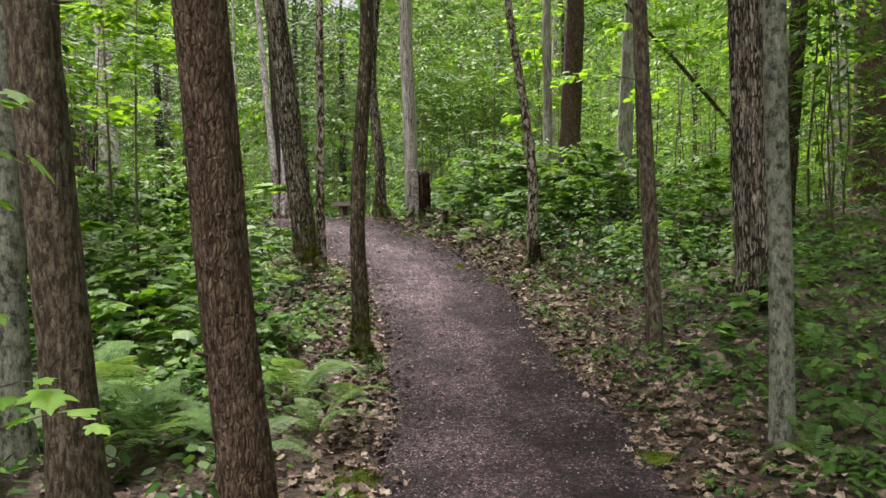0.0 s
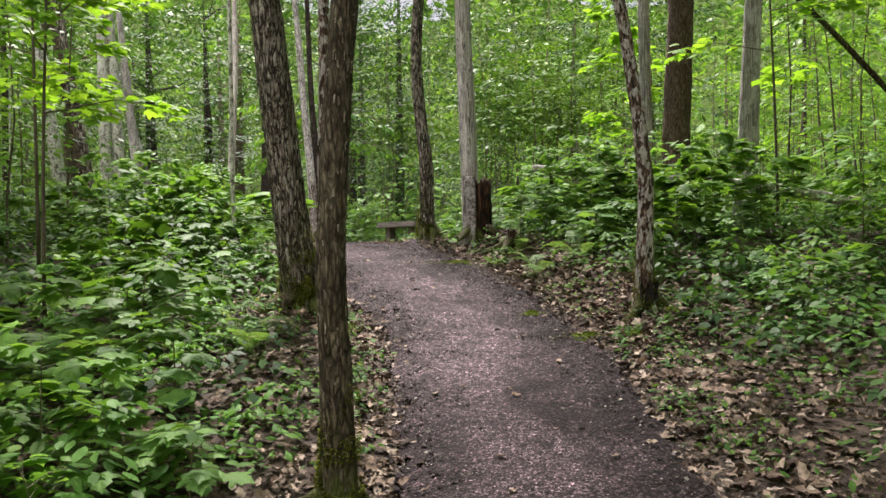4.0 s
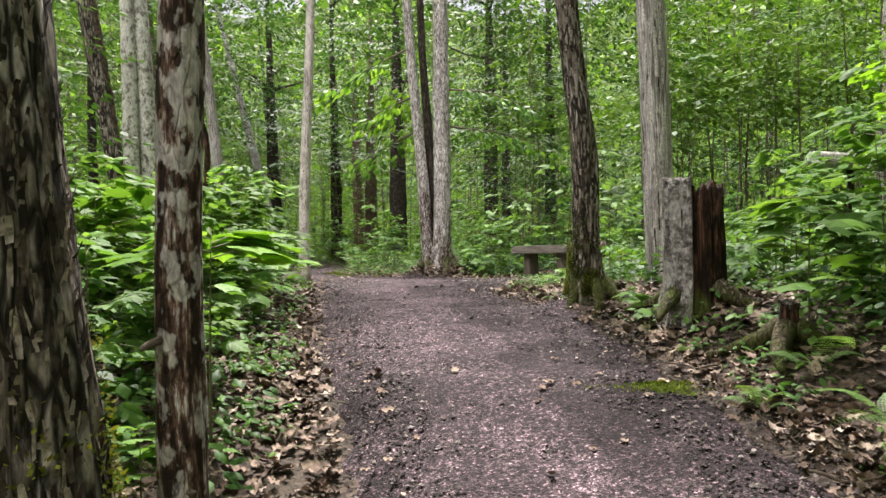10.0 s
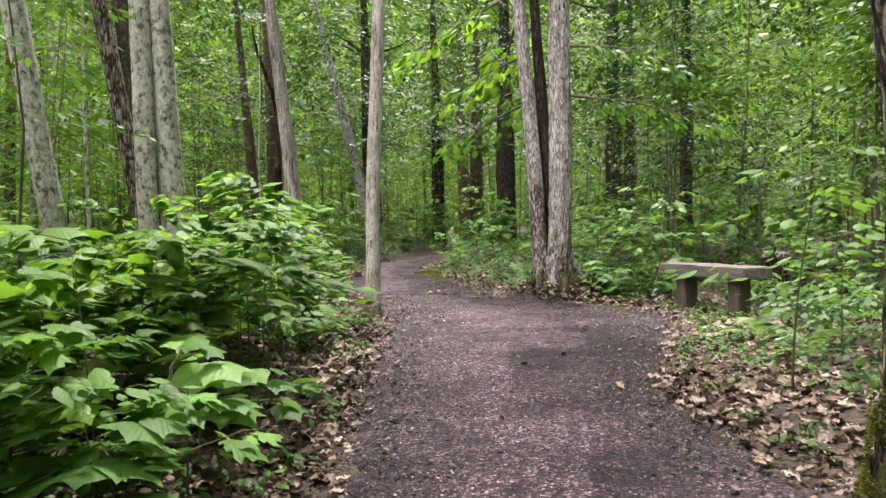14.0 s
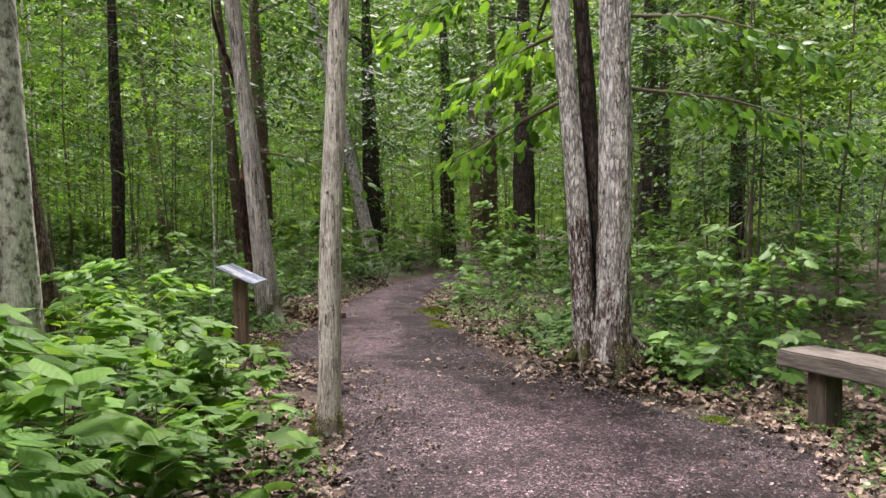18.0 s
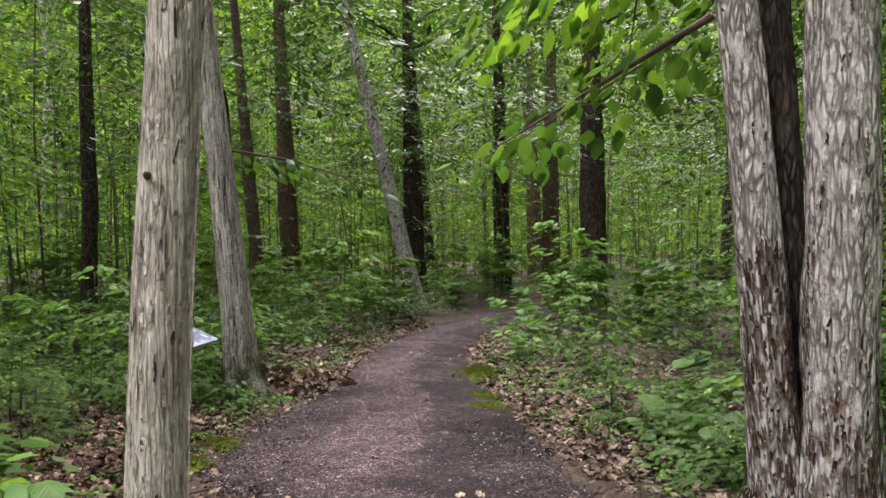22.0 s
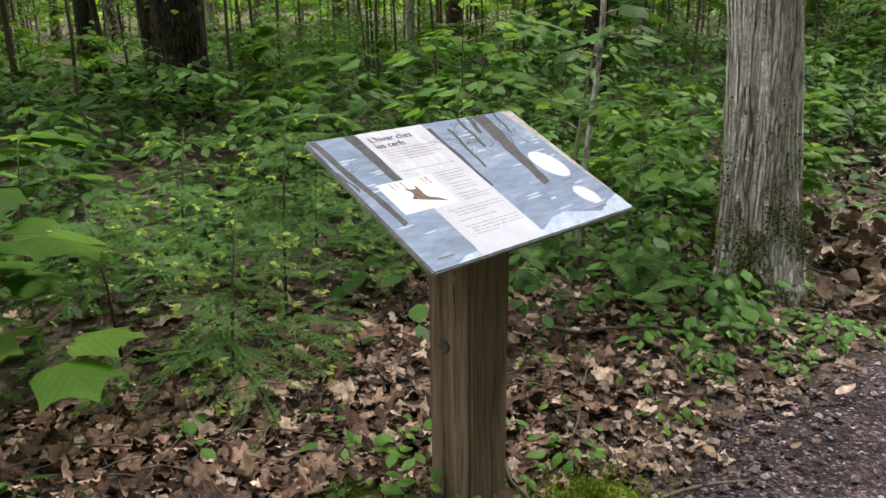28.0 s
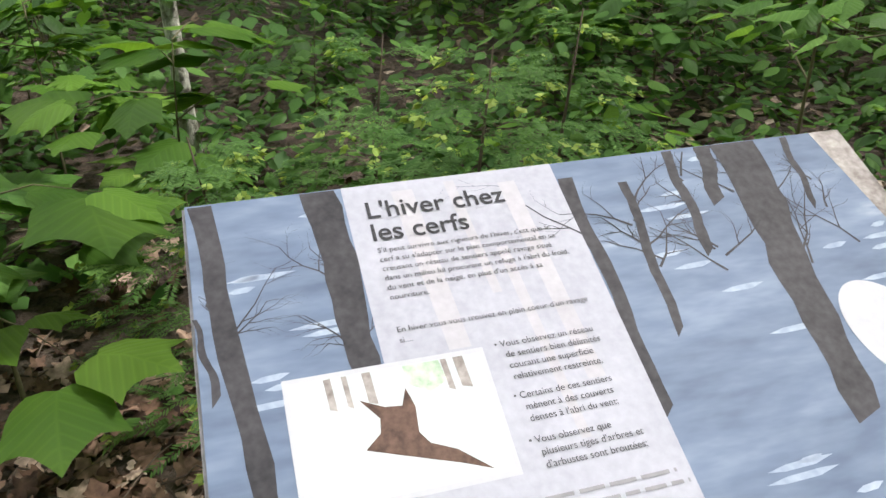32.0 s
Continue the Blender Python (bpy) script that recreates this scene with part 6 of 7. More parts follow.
def moss_patch(x, y, rx, ry, turn=0.0, label="yellow-green cushion of moss on the path's edge"):
    g = np.random.default_rng(int(abs(x * 313 + y * 71)))
    z = height(x, y) + (0.035 if off_path(x, y) < 0.05 else 0.01)
    t = empty("moss_patch", pose(x, y, z, 0, 0, turn), label, "moss", "moss patches")
    v, f, seg = [(0, 0, 0.025)], [], 22
    for k, (r, h) in enumerate(((0.35, 0.020), (0.6, 0.008), (0.85, -0.03))):
        for j in range(seg):
            a = j * 2 * math.pi / seg
            w = r * (1 + 0.35 * noise.noise((math.cos(a) * 1.3, math.sin(a) * 1.3, x)))
            v.append((rx * w * math.cos(a), ry * w * math.sin(a), h + 0.006 * noise.noise((a * 3, r * 9, y))))
    f = [(0, 1 + j, 1 + (j + 1) % seg) for j in range(seg)]
    for k in range(2):
        f += [(1 + k * seg + j, 1 + (k + 1) * seg + j, 1 + (k + 1) * seg + (j + 1) % seg, 1 + k * seg + (j + 1) % seg) for j in range(seg)]
    part_mesh("mound", mesh_of("mound", v, f, MOSS), t)
    m = int(2600 * rx * ry / 0.04) + 400
    a, r = g.uniform(0, 6.3, m), np.abs(g.normal(0, 0.55, m))
    r = r * (1 + 0.35 * np.sin(a * 3 + x) + 0.2 * np.sin(a * 7 + y))
    q = np.column_stack([rx * r * np.cos(a), ry * r * np.sin(a), 0.020 * (1 - r).clip(0, 1) + 0.003])
    v, f = scatter(DIAMOND, q, g.uniform(0, 6.3, m), g.normal(-0.9, 0.5, m), g.normal(0, 0.5, m), g.uniform(0.006, 0.017, m))
    tagged(part_mesh("moss_nap", mesh_of("moss_nap", v, f, MOSS), t), kind="stuff")


for _x, _y, _a, _b, _r in ((1.07, 6.84, 0.16, 0.11, 10), (0.21, 10.36, 0.10, 0.14, 0), (0.62, 9.7, 0.15, 0.13, 30), (-0.59, 12.4, 0.20, 0.14, 20), (-8.05, 25.3, 0.26, 0.6, 25), (-7.15, 23.6, 0.22, 0.16, 40),
                           (-7.4, 24.05, 0.16, 0.14, 0), (-8.52, 20.92, 0.30, 0.24, 0), (-8.36, 21.55, 0.22, 0.18, 30), (-8.15, 21.02, 0.22, 0.16, 60), (-3.22, 19.82, 0.14, 0.10, 0), (-0.47, 3.95, 0.14, 0.3, 0), (1.12, 4.15, 0.12, 0.1, 0), (-1.42, 9.58, 0.20, 0.22, 20), (1.36, 9.98, 0.14, 0.11, 30), (1.02, 9.62, 0.12, 0.10, 0)):
    moss_patch(_x, _y, _a, _b, _r, "yellow-green cushion of moss round the sign post" if (_x + 8.4) ** 2 + (_y - 21.2) ** 2 < 0.3 else "yellow-green cushion of moss on the path's edge")

# ---- stumps, logs, rocks, sticks ----


def tree_at(x, y):
    return min((o for o in scene.objects if o.parent is None and o.get("category") == "tree"), key=lambda o: (o.location.x - x) ** 2 + (o.location.y - y) ** 2)


def jagged_trunk(r, h, seg, spikes, seed, open_from=0.0, open_to=6.3, flare=0.5):
    """An upright shell with a broken rim."""
    s = Soup()
    g = np.random.default_rng(seed)
    ang = np.linspace(open_from, open_to, seg)
    rows = 9
    v = []
    for k in range(rows):
        w = k / (rows - 1)
        for j, a in enumerate(ang):
            top = h * (1 - spikes * abs(noise.noise((a * 2.4, seed, 1.0))) - 0.4 * spikes * g.random() * (k == rows - 1))
            rr = r * (1 + flare * math.exp(-w * h / 0.12) + 0.16 * noise.noise((math.cos(a) * 3.5, math.sin(a) * 3.5, w * 2 + seed)) + 0.15 * noise.noise((math.cos(a) * 10, math.sin(a) * 10, w * 1.5 + seed)))
            v.append((rr * math.cos(a), rr * math.sin(a), -0.12 + (top + 0.12) * w))
    f = [(k * seg + j, k * seg + j + 1, (k + 1) * seg + j + 1, (k + 1) * seg + j) for k in range(rows - 1) for j in range(seg - 1)]
    m = len(v)
    for k in range(rows):
        for j, a in enumerate(ang):
            q = v[k * seg + j]
            v.append((q[0] * 0.72, q[1] * 0.72, q[2] - 0.01 * k / rows))
    f += [(m + k * seg + j, m + (k + 1) * seg + j, m + (k + 1) * seg + j + 1, m + k * seg + j + 1) for k in range(rows - 1) for j in range(seg - 1)]
    k = (rows - 1) * seg
    f += [(k + j, k + j + 1, m + k + j + 1, m + k + j) for j in range(seg - 1)]
    for j in (0, seg - 1):
        f += [(i * seg + j, (i + 1) * seg + j, m + (i + 1) * seg + j, m + i * seg + j) for i in range(rows - 1)]
    s.add(np.array(v), f)
    return s


def stump(x, y, r, h, turn, label, seed):
    t = empty("tree_stump", pose(x, y, height(x, y), 0, 0, turn), label, "stump")
    part_mesh("bark_shell", jagged_trunk(r * 1.04, h, 30, 0.06, seed, 0.0, 2.5, 0.5).mesh("bark_shell", BARK_STUMP), t, "grey flaking bark")
    part_mesh("rotten_core", jagged_trunk(r * 0.88, h * 0.97, 60, 0.28, seed + 1, 0.0, 6.28, 0.5).mesh("rotten_core", ROTTEN), t, "crumbling reddish-brown rotten wood")
    for k in range(4):
        a = k * 1.6 + 0.3
        s = Soup()
        u = np.linspace(0, 1, 6)
        s.tube(np.stack([np.cos(a + 0.3 * u) * (r * 0.8 + 0.38 * u), np.sin(a + 0.3 * u) * (r * 0.8 + 0.38 * u), 0.12 - 0.17 * u ** 0.7], 1), 0.055 * (1.1 - 0.8 * u), 7)
        part_mesh("root", s.mesh("root", BARK_MOSSY), t)


stump(-0.38, 13.60, 0.18, 0.80, 118, "broken grey stump with a rotten reddish-brown heart", 3)
# near-black shell in place of the shade inside the foot's hollow
part_mesh("charred_hollow", jagged_trunk(0.108, 0.30, 26, 1.3, 17, 4.0, 5.5, 0.3).mesh("charred_hollow", CRACK), tree_at(1.16, 10.07), "near-black shell standing in for the shaded hollow at the foot")


def roots(x, y, r, turns, reach, mat=BARK_MOSSY):
    """Surface roots running out from a trunk's foot into the ground."""
    t = tree_at(x, y)
    z0 = t.location.z
    for k, a in enumerate(turns):
        s = Soup()
        u = np.linspace(0, 1, 9)
        ang, d = a + 0.35 * np.sin(u * 3 + k), r * 0.5 + (reach * (0.8 + 0.3 * (k % 3))) * u
        px, py = np.cos(ang) * d, np.sin(ang) * d
        g = np.array([height(x + p, y + q) - z0 for p, q in zip(px, py)])
        s.tube(np.stack([px, py, g + 0.13 * (1 - u) ** 2.2 - 0.045 * u ** 2], 1), r * 0.5 * (1.05 - 0.8 * u), 9)
        part_mesh("root", s.mesh("root", mat), t)


roots(1.16, 10.07, 0.10, (-0.5, -2.7, 0.6, 2.2), 0.34)
roots(-1.71, 9.80, 0.16, (-0.2, -0.9, -2.2, 0.7, 2.6), 0.42)
roots(-0.74, 6.80, 0.085, (-0.6, -1.5, -2.6, 0.4), 0.30)
roots(-1.14, 14.25, 0.11, (-2.4, -1.2, -0.3, 1.2), 0.28)
roots(-4.18, 20.90, 0.15, (-0.4, -1.3, 0.5), 0.34, BARK_MAPLE)
roots(-4.40, 20.92, 0.12, (-1.9, -2.7, 2.7), 0.32, BARK_MAPLE)
roots(-9.46, 22.98, 0.14, (-0.2, -1.1, -2.0), 0.30)
roots(3.08, 7.72, 0.17, (-1.2, -2.2, -0.3), 0.32)
stump(0.04, 12.85, 0.045, 0.26, 40, "small splintered stub of a dead sapling", 9)
stump(-1.72, 21.35, 0.16, 0.55, 10, "splintered rotten stump behind the bench", 14)


def log(name, pts, r0, r1, mat, label, seg=12):
    s = Soup()
    pts = np.asarray(pts, float)
    u = np.linspace(0, 1, 22)
    w = np.linspace(0, 1, len(pts))
    line = np.stack([np.interp(u, w, pts[:, i]) for i in range(3)], 1)
    line += np.array([[noise.noise((a * 5, 1.0, r0 * 90)) * 0.03, noise.noise((a * 5, 4.0, r0 * 90)) * 0.03, noise.noise((a * 5, 7.0, r0 * 90)) * 0.02] for a in u])
    rad = r0 + (r1 - r0) * u
    rad = rad * np.array([1 + 0.14 * noise.noise((a * 14, 2.0, 3.0)) for a in u])
    s.tube(line, rad, seg)
    return tagged(part_mesh(name, s.mesh(name, mat)), label, "log" if r0 > 0.03 else "stick")


log("fallen_log", [(0.35, 14.08, 2.44), (1.46, 14.14, 2.33), (3.3, 14.28, 2.15), (5.2, 14.6, 1.82), (7.2, 15.0, 1.45)], 0.05, 0.09, BARK_GREY, "pale bare fallen log propped above the undergrowth")
log("dead_stub", [(0.62, 14.10, 1.25), (0.60, 14.12, 1.9), (0.58, 14.15, 2.42)], 0.035, 0.022, BARK_DARK, "dead broken stub holding up a fallen log")
log("leaning_pole", [(3.3, 14.0, 5.2), (4.06, 14.0, 4.31), (5.45, 14.0, 2.69), (6.9, 14.0, 0.9)], 0.028, 0.045, BARK_MOSSY, "thin dead trunk leaning against a thick conifer")
log("fallen_log", [(-4.22, 15.45, 1.50), (-5.4, 15.75, 1.52), (-6.9, 16.2, 1.50)], 0.085, 0.11, BARK_DARK, "dark rotting log lying in the undergrowth")
log("fallen_log", [(-6.3, 17.55, 1.52), (-7.1, 17.05, 1.53), (-8.2, 16.6, 1.50)], 0.09, 0.10, BARK_FLAKY, "pale brown rotting log beside the birches")
log("fallen_log", [(1.35, 10.35, 0.80), (3.0, 10.9, 0.92), (5.2, 11.2, 0.98)], 0.06, 0.07, BARK_MOSSY, "mossy dark fallen branch on the leaf litter")
log("fallen_log", [(-1.6, 21.5, 1.62), (-0.6, 21.3, 1.60), (0.9, 21.0, 1.52)], 0.09, 0.10, BARK_DARK, "dark fallen log behind the bench")
log("splinter", [(-1.95, 21.0, 1.40), (-1.86, 21.05, 1.75), (-1.70, 21.10, 2.10)], 0.028, 0.012, ROTTEN, "pale splinter of wood against a stump")
log("stick", [(-1.86, 9.2, 0.74), (-1.93, 9.2, 0.95), (-1.98, 9.22, 1.10)], 0.012, 0.007, PALE_STEM, "pale dry stick leaning in the undergrowth", 6)
log("stick", [(-3.78, 13.6, 1.48), (-3.62, 13.6, 1.84), (-3.5, 13.6, 2.04)], 0.010, 0.005, PALE_STEM, "pale dry stick standing among the leaves", 6)
for _k in range(46):
    _g = np.random.default_rng(900 + _k)
    _p = beside_path(1, 0.7, _g)
    if len(_p) == 0:
        continue
    _x, _y = _p[0]
    _a, _ln = _g.uniform(0, 6.3), _g.uniform(0.2, 0.75)
    _pts = []
    for _u in np.linspace(-0.5, 0.5, 5):
        _px, _py = _x + math.cos(_a) * _ln * _u, _y + math.sin(_a) * _ln * _u + 0.05 * math.sin(_u * 6)
        _pts.append((_px, _py, height(_px, _py) + 0.045))
    log("stick", _pts, _g.uniform(0.005, 0.010), 0.003, TWIG, "thin dry stick lying on the ground", 5)


def rock(x, y, sx, sy, sz, seed, label):
    bm = bmesh.new()
    bmesh.ops.create_icosphere(bm, subdivisions=3, radius=1)
    for v in bm.verts:
        n = noise.noise(v.co * 1.4 + Vector((seed, 0, 0))) * 0.28 + noise.noise(v.co * 4 + Vector((seed, 3, 0))) * 0.08
        v.co = Vector((v.co.x * sx, v.co.y * sy, v.co.z * sz)) * (1 + n)
    ob = part("rock", bm, ROCK, None, "", True)
    ob.matrix_world = pose(x, y, height(x, y) + sz * 0.3, 0, 0, seed * 40)
    tagged(ob, label, "rock")


rock(2.08, 5.97, 0.17, 0.12, 0.10, 2, "pinkish-grey rounded rock half sunk in dead leaves")
rock(-7.60, 22.55, 0.06, 0.045, 0.03, 5, "small flat pale stone on the gravel path")

# ---- plants with a place of their own ----
MOOSEWOOD = [sapling_meshes(500 + i, (0.62, 0.80, 0.5)[i], (20, 26, 16)[i], GOOSEFOOT, (0.20, 0.205, 0.19)[i], (LEAF_FRESH, LEAF_BRIGHT, LEAF_FRESH)[i], STEM, (0.42, 0.5, 0.4)[i], 0.45, 6, 0.008, 0.14) for i in range(3)]
for _k, (_x, _y, _s) in enumerate(((-3.95, 13.25, 0.95), (-4.35, 13.75, 1.0), (-3.75, 14.35, 0.8), (-4.6, 14.8, 1.0), (-5.2, 16.3, 1.0), (-6.1, 18.35, 0.9), (-5.95, 17.75, 1.0), (-6.5, 17.4, 1.05), (-6.6, 18.5, 0.95), (-6.9, 18.0, 0.95),
                                 (-9.35, 19.95, 1.0), (-9.75, 19.55, 1.05), (-9.05, 19.45, 0.75), (-10.2, 20.0, 1.0), (-2.35, 7.6, 0.9), (-2.9, 6.6, 1.0), (-2.2, 6.1, 0.7), (-3.2, 12.6, 0.75), (-7.3, 19.3, 0.9), (-7.9, 19.5, 0.8), (-3.7, 20.9, 0.85), (-3.25, 20.85, 0.75), (0.15, 12.95, 0.95), (0.95, 12.15, 0.9), (0.45, 13.7, 1.1), (1.35, 12.95, 1.1), (0.3, 14.4, 1.15), (1.9, 12.3, 1.05), (1.0, 14.0, 1.2), (-0.75, 13.55, 0.55), (-2.1, 7.3, 0.65), (-2.6, 8.3, 0.8), (-3.3, 7.6, 0.95), (2.6, 6.9, 0.6), (2.3, 9.6, 0.7), (-2.05, 5.9, 0.8), (-1.75, 7.6, 0.7), (-2.75, 7.0, 0.9), (-3.6, 6.2, 1.0), (-2.3, 8.8, 0.7), (-3.9, 8.3, 1.1), (3.1, 7.3, 0.7), (3.3, 8.6, 0.8), (3.0, 9.9, 0.8), (-2.55, 10.2, 0.8), (-3.1, 11.2, 0.9), (-5.0, 17.2, 0.7), (-4.7, 13.1, 1.1), (-3.75, 13.95, 0.9), (-4.2, 14.45, 1.0), (-4.55, 15.2, 1.0), (-3.5, 13.2, 0.85), (-4.9, 14.1, 1.2), (-5.1, 15.5, 1.1), (-5.6, 16.6, 1.1), (-5.9, 15.2, 1.2), (-8.1, 26.7, 0.8), (-8.7, 28.2, 0.9), (-9.2, 29.6, 0.95), (-7.7, 25.9, 0.6), (-9.3, 31.2, 1.1))):
    plant("moosewood_shrub", MOOSEWOOD[_k % 3], _x, _y, _k * 77, _s, "striped maple shrub with very broad lobed green leaves", "shrub", "broad-leaved shrubs")
LIME = sapling_meshes(520, 0.94, 30, GOOSEFOOT, 0.22, LEAF_LIME, STEM, 0.62, 0.9, 6, 0.008, 0.07)
plant("striped_maple", LIME, -2.38, 11.35, 30, 1.0, "young striped maple with broad glowing yellow-green leaves", "shrub", "broad-leaved shrubs")
BEECH = [sapling_meshes(530 + i, (1.15, 1.35)[i], (80, 95)[i], OVAL, 0.115, LEAF_FRESH, STEM, (0.75, 0.8)[i], 0.5, 9, 0.008) for i in range(2)]
for _k, (_x, _y, _s) in enumerate(((-3.30, 21.35, 0.95), (-2.85, 21.0, 1.0), (-3.6, 21.9, 1.1), (-1.5, 15.95, 0.95), (-1.2, 17.4, 0.9), (0.9, 13.5, 1.0), (1.7, 13.2, 1.05), (1.1, 14.4, 1.1), (2.4, 12.8, 1.0), (-10.3, 21.9, 0.95), (-10.6, 22.6, 1.0), (-9.55, 22.35, 0.6))):
    plant("beech_sapling", BEECH[_k % 2], _x, _y, _k * 61, _s, "young beech with level sprays of light green leaves", "shrub", "broad-leaved shrubs")
plant("maple_sapling", sapling_meshes(540, 2.0, 34, MAPLE, 0.13, LEAF_LIME, TWIG, 0.45, 0.35, 9, 0.010), -1.85, 3.05, 15, 1.0, "thin maple sapling with scattered lit leaves", "shrub", "broad-leaved shrubs")
plant("viburnum_shrub", sapling_meshes(541, 1.25, 22, OVAL, 0.13, LEAF_MID, PALE_STEM, 0.38, 0.55, 7, 0.011), -9.88, 22.25, 200, 1.0, "pale forked sapling with few broad leaves", "shrub", "broad-leaved shrubs")


def leafy_branch(parent, pts, count, size, mat, seed, r=0.018):
    """A long drooping branch with two rows of leaves, as a part of a tree; points in the world."""
    g = np.random.default_rng(seed)
    s = Soup()
    pts = np.asarray(pts, float) - np.array(parent.matrix_world.translation)
    u = np.linspace(0, 1, 12)
    line = np.stack([np.interp(u, np.linspace(0, 1, len(pts)), pts[:, i]) for i in range(3)], 1)
    s.tube(line, r * (1.05 - 0.9 * u), 6)
    b = part_mesh("branch", s.mesh("branch", TWIG), parent)
    w = g.uniform(0.2, 1.02, count)
    d = line[-1] - line[0]
    yaw0 = math.atan2(d[1], d[0])
    sd = g.choice([-1, 1], count)
    q = np.stack([np.interp(w, u, line[:, i]) for i in range(3)], 1)
    out = g.uniform(0.0, 0.34, count) * sd
    q += np.stack([-math.sin(yaw0) * out, math.cos(yaw0) * out, g.normal(-0.03, 0.04, count) - 0.25 * np.abs(out)], 1)
    v, f = scatter(OVAL, q, yaw0 - np.pi / 2 + sd * g.uniform(0.3, 1.0, count), g.normal(0.75, 0.3, count), g.normal(0, 0.3, count), size * g.uniform(0.7, 1.25, count))
    tagged(part_mesh("branch_leaves", leaf_mesh("branch_leaves", OVAL, v, f, mat), b), kind="stuff")


bpy.context.view_layer.update()


def moss_foot(x, y, lean, r, rise, count, turn, flare):
    """Moss clothing one side of a trunk's foot, thinning upwards."""
    t = tree_at(x, y)
    count *= 3
    g = np.random.default_rng(int(abs(x * 91 + y * 17)))
    z = np.abs(g.normal(0, rise * 0.45, count)).clip(0, rise * 1.4) - 0.02
    a = g.normal(turn, 1.25, count)
    up = z.clip(0, None)
    rr = r * (1 + 0.6 * (flare * np.exp(-up / 0.16) + 0.25 * flare * np.exp(-up / 0.6))) * g.uniform(0.97, 1.10, count)
    q = np.stack([lean[0] * z + rr * np.cos(a), lean[1] * z + rr * np.sin(a), z], 1)
    keep = np.array([noise.noise((c[0] * 9, c[1] * 9, c[2] * 7 + x)) > -0.12 for c in q])
    q, a = q[keep], a[keep]
    m = len(q)
    v, f = scatter(DIAMOND, q, a - np.pi / 2 + g.normal(0, 0.7, m), g.normal(-0.3, 0.6, m), g.normal(0, 0.6, m), g.uniform(0.007, 0.019, m))
    tagged(part_mesh("moss", mesh_of("moss", v, f, MOSS_BROWN), t, "dark green moss on the trunk's foot"), kind="stuff")


moss_foot(-0.74, 6.80, (0.028, 0.004), 0.070, 0.55, 1500, -1.6, 1.1)
moss_foot(-1.71, 9.80, (-0.094, -0.040), 0.146, 0.6, 4600, 0.0, 0.45)
moss_foot(1.16, 10.07, (-0.049, 0.011), 0.066, 0.5, 1500, -0.8, 1.3)
moss_foot(-1.14, 14.25, (-0.013, 0.0), 0.090, 0.5, 1800, -1.9, 0.8)
moss_foot(-9.46, 22.98, (-0.062, -0.066), 0.155, 0.6, 2400, -0.9, 0.5)
moss_foot(-8.60, 18.92, (-0.13, -0.063), 0.12, 0.8, 1600, 0.2, 0.6)
moss_foot(-5.52, 18.52, (0.0094, 0.0625), 0.082, 0.25, 500, -1.0, 0.25)
moss_foot(3.08, 7.72, (-0.018, 0.007), 0.175, 0.5, 1500, -1.9, 0.35)
for _x, _y, _ln, _r0, _r3 in ((-4.40, 20.92, (-0.067, -0.018), 0.102, 0.08), (-4.18, 20.90, (0.012, 0.003), 0.138, 0.125)):
    tagged(part_mesh("shed_bark", flake_mesh(_ln, _r0 * 1.03, _r3 * 1.03, FLAKE_BROWN, 900, 0.016, 0.06, 0.008, 0.0, 1.15, 0.03, 0.45, 3.3), tree_at(_x, _y), "dark brown flaking bark at the foot"), kind="stuff")
_iw = tree_at(-4.40, 20.92)
leafy_branch(_iw, [(-4.70, 20.85, 5.3), (-5.3, 20.7, 5.0), (-6.2, 20.5, 4.55)], 60, 0.15, LEAF_BRIGHT, 1)
leafy_branch(_iw, [(-4.62, 20.86, 4.5), (-5.1, 20.9, 4.35), (-5.8, 20.75, 3.95)], 70, 0.15, LEAF_BRIGHT, 2)
leafy_branch(_iw, [(-4.65, 20.9, 3.9), (-5.2, 21.2, 3.75), (-6.0, 21.4, 3.45)], 30, 0.13, LEAF_MID, 3)
leafy_branch(_iw, [(-4.75, 21.0, 4.9), (-5.2, 21.9, 4.7), (-5.6, 22.9, 4.2)], 80, 0.15, LEAF_BRIGHT, 4)
leafy_branch(_iw, [(-4.5, 21.2, 4.3), (-5.0, 22.0, 4.1), (-6.3, 22.2, 3.55)], 60, 0.15, LEAF_MID, 5)
_il = tree_at(-4.18, 20.90)
leafy_branch(_il, [(-4.1, 20.95, 4.6), (-3.4, 20.9, 4.5), (-2.5, 20.7, 4.1)], 80, 0.13, LEAF_MID, 6)
leafy_branch(_il, [(-4.1, 21.0, 4.0), (-3.3, 21.4, 3.9), (-2.2, 21.6, 3.5)], 80, 0.13, LEAF_MID, 7)
_ml = tree_at(-9.46, 22.98)
leafy_branch(_ml, [(-9.65, 22.8, 3.9), (-9.2, 23.4, 3.8), (-8.6, 24.3, 3.5)], 50, 0.14, LEAF_MID, 8)


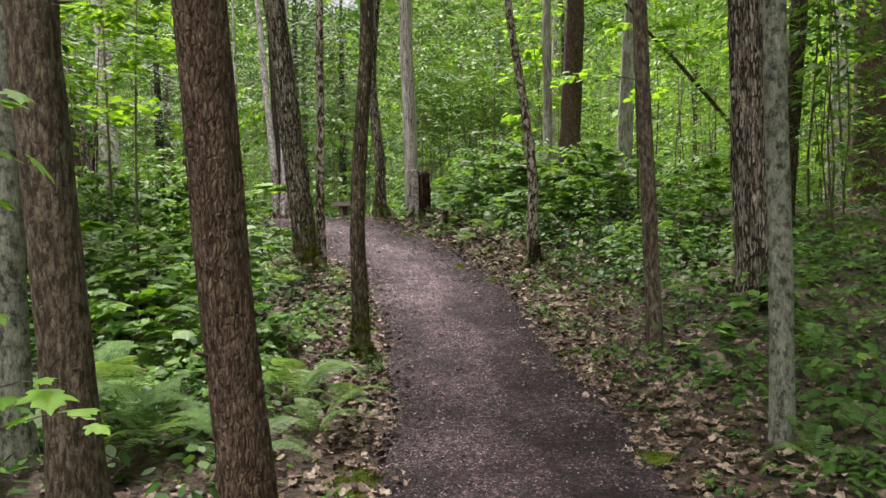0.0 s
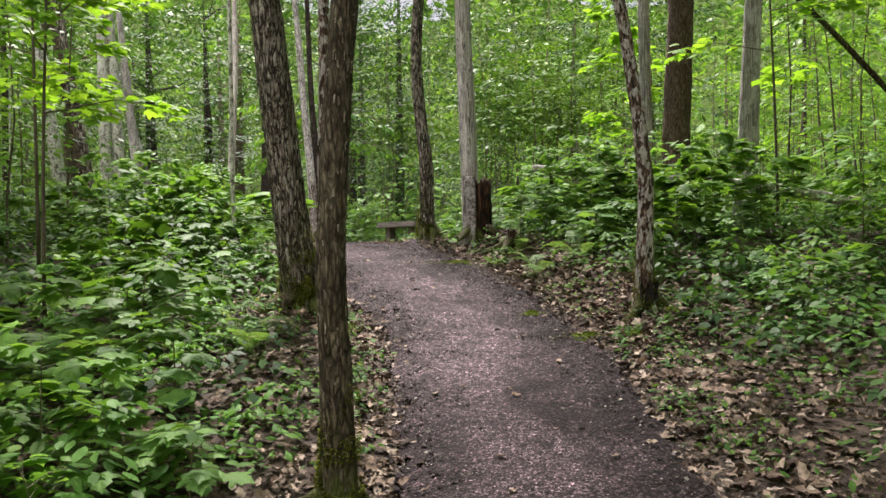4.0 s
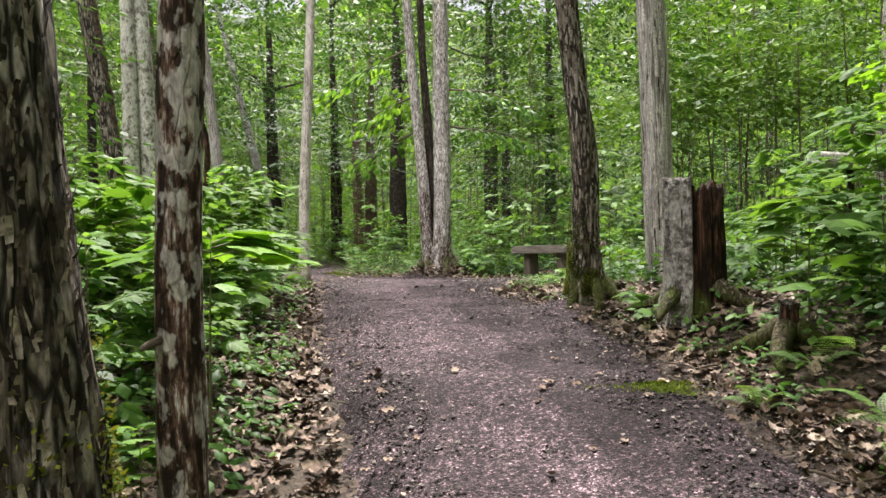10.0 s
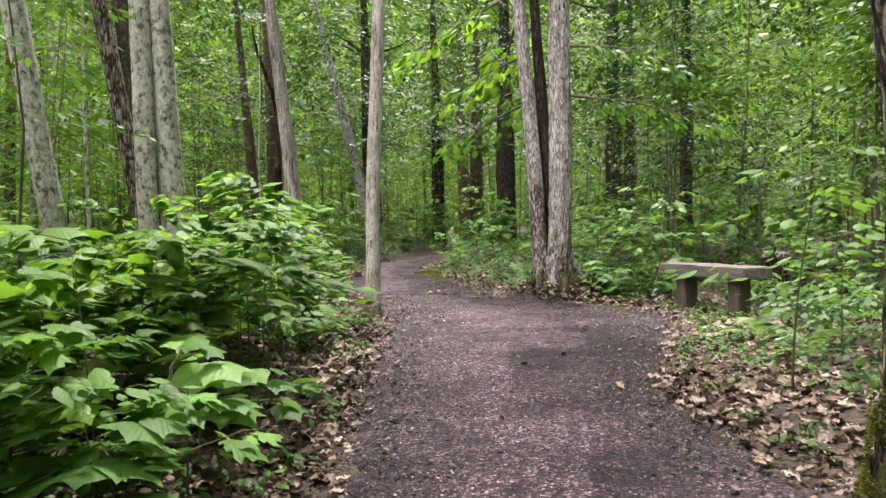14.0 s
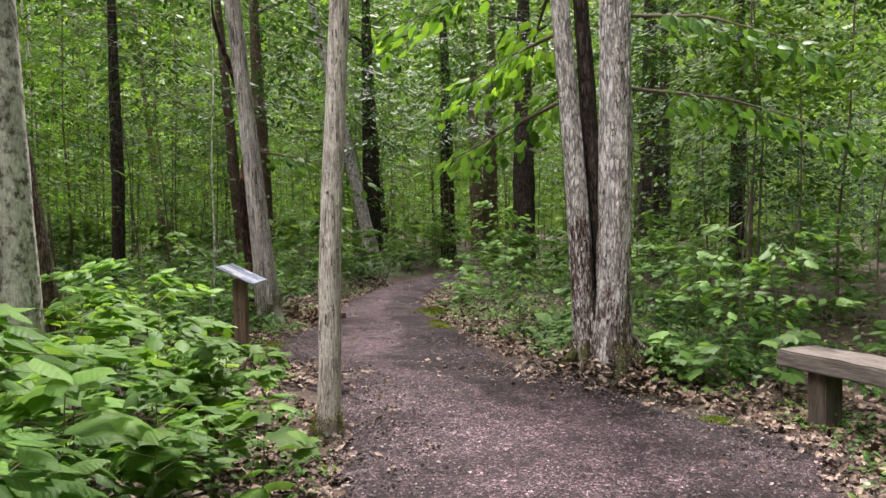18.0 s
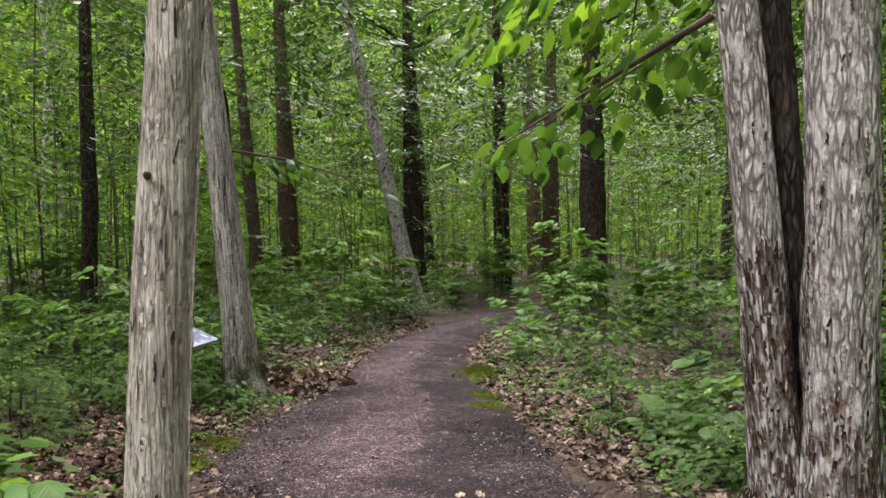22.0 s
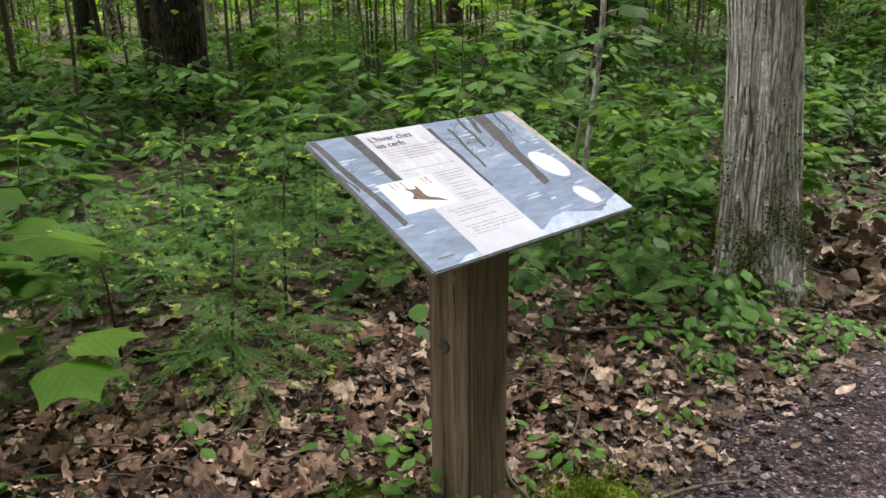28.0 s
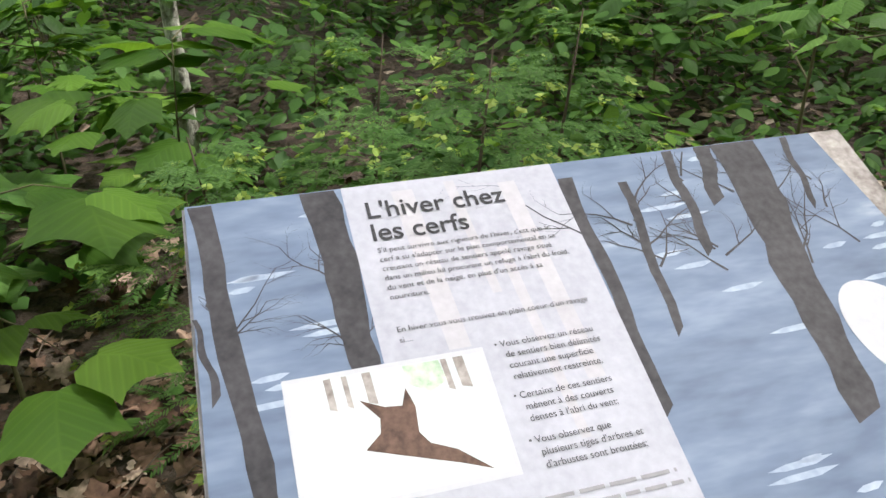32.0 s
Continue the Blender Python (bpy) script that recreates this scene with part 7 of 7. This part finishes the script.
def hemlock_seedling(x, y, tall, seed):
    g = np.random.default_rng(seed)
    t = empty("hemlock_seedling", pose(x, y, height(x, y), 0, 0, g.uniform(0, 360)), "small hemlock with flat needle sprays and yellow-green tips", "seedling", "hemlock seedlings")
    s = Soup()
    s.tube([(0, 0, -0.03), (0.02, 0.01, tall * 0.5), (0.06, 0.02, tall)], [0.008, 0.006, 0.002], 5)
    part_mesh("stem", s.mesh("stem", TWIG), t)
    pos, yaw, pit, tips = [], [], [], []
    for k in range(int(27 * tall / 0.7)):
        z = tall * g.uniform(0.1, 1.0)
        a, ln = g.uniform(0, 6.3), (0.14 + 0.40 * (1 - z / tall)) * g.uniform(0.6, 1.2)
        for m, (da, st, le) in enumerate(((0, 0.0, 1.0), (0.7, 0.3, 0.55), (-0.7, 0.45, 0.5), (0.6, 0.6, 0.4), (-0.6, 0.7, 0.35))):
            b = a + da
            o = np.array([0.04 * z / tall + math.cos(a) * ln * st, math.sin(a) * ln * st, z + 0.12 * ln * st - 0.10 * ln * st * st])
            n = int(26 * le * ln / 0.25) + 5
            w = np.linspace(0.05, 1, n)
            e = o + np.stack([np.cos(b) * ln * le * w, np.sin(b) * ln * le * w, -0.18 * ln * le * w ** 1.5], 1)
            for sd in (-1, 1):
                pos.append(e)
                yaw.append(np.full(n, b - np.pi / 2 + sd * 0.95))
            if m in (0, 2):
                tips.append((e[-1], b))
    pos, yaw = np.concatenate(pos), np.concatenate(yaw)
    n = len(pos)
    thin = (DIAMOND[0] * np.array([0.42, 1, 0.3]), DIAMOND[1])
    v, f = scatter(thin, pos, yaw, g.normal(0.1, 0.15, n), 0, g.uniform(0.017, 0.028, n))
    tagged(part_mesh("needles", mesh_of("needles", v, f, NEEDLE_LIVE), t), kind="stuff")
    tp = np.repeat(np.array([q for q, _ in tips]), 6, 0)
    ty = np.repeat(np.array([b for _, b in tips]), 6) - np.pi / 2
    n = len(tp)
    v, f = scatter(DIAMOND, tp + g.normal(0, 0.005, (n, 3)), ty + g.normal(0, 0.7, n), g.normal(0.25, 0.3, n), g.normal(0, 0.4, n), g.uniform(0.018, 0.034, n))
    tagged(part_mesh("young_growth", mesh_of("young_growth", v, f, NEEDLE_TIP), t, "yellow-green young tips"), kind="stuff")


NEEDLE_LIVE = leaf_material("live_needle", (0.045, 0.105, 0.028), (0.08, 0.165, 0.045), (0.13, 0.24, 0.07), 0.35)
for _k, (_x, _y, _h2) in enumerate(((-9.35, 20.72, 0.62), (-9.75, 20.35, 0.66), (-9.9, 20.98, 0.8), (-10.35, 20.6, 0.7), (-10.4, 21.2, 0.75), (-4.7, 21.9, 0.5), (-5.9, 23.3, 0.45), (-1.9, 9.0, 0.35))):
    hemlock_seedling(_x, _y, _h2, 600 + _k)

# young maples, their sunlit look put into the leaf colour
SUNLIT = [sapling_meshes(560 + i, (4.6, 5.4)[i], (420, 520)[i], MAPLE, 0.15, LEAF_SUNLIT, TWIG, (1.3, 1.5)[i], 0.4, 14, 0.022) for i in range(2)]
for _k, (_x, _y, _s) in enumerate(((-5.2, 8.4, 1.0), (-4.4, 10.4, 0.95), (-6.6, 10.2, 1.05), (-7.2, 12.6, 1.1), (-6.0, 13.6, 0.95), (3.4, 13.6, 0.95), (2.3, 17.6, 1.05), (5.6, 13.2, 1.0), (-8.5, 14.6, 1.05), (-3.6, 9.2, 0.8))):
    plant("young_maple", SUNLIT[_k % 2], _x, _y, _k * 83, _s, "young maple with lobed leaves tinted yellow-green as if sunlit", "young tree", "young trees")

# thin bare-stemmed saplings
tree("sapling", -10.90, 19.70, 0.001, 0.008, 0.065, 0.05, BARK_GREY, "thin pale sapling trunk in the undergrowth", "sapling", rise=6, crown=None, seg=10, step=0.2, limbs=3, depth=0.04)
tree("sapling", -9.86, 22.30, 0.02, 0.0, 0.028, 0.02, BARK_GREY, "thin pale crooked sapling behind the sign", "sapling", rise=4.5, crown=None, seg=8, step=0.15, limbs=3, depth=0.04, wander=0.15)
tree("sapling", -3.22, 12.40, 0.0, 0.0, 0.055, 0.045, BARK_GREY, "thin pale sapling beside the path", "sapling", rise=5, crown=None, seg=10, step=0.2, limbs=3, depth=0.04)
tree("snag", -10.35, 23.75, -0.03, -0.05, 0.15, 0.12, ROTTEN, "curved dead snag with torn reddish wood", "snag", rise=4.6, crown=None, seg=18, step=0.12, limbs=0, depth=0.22, wander=0.35)
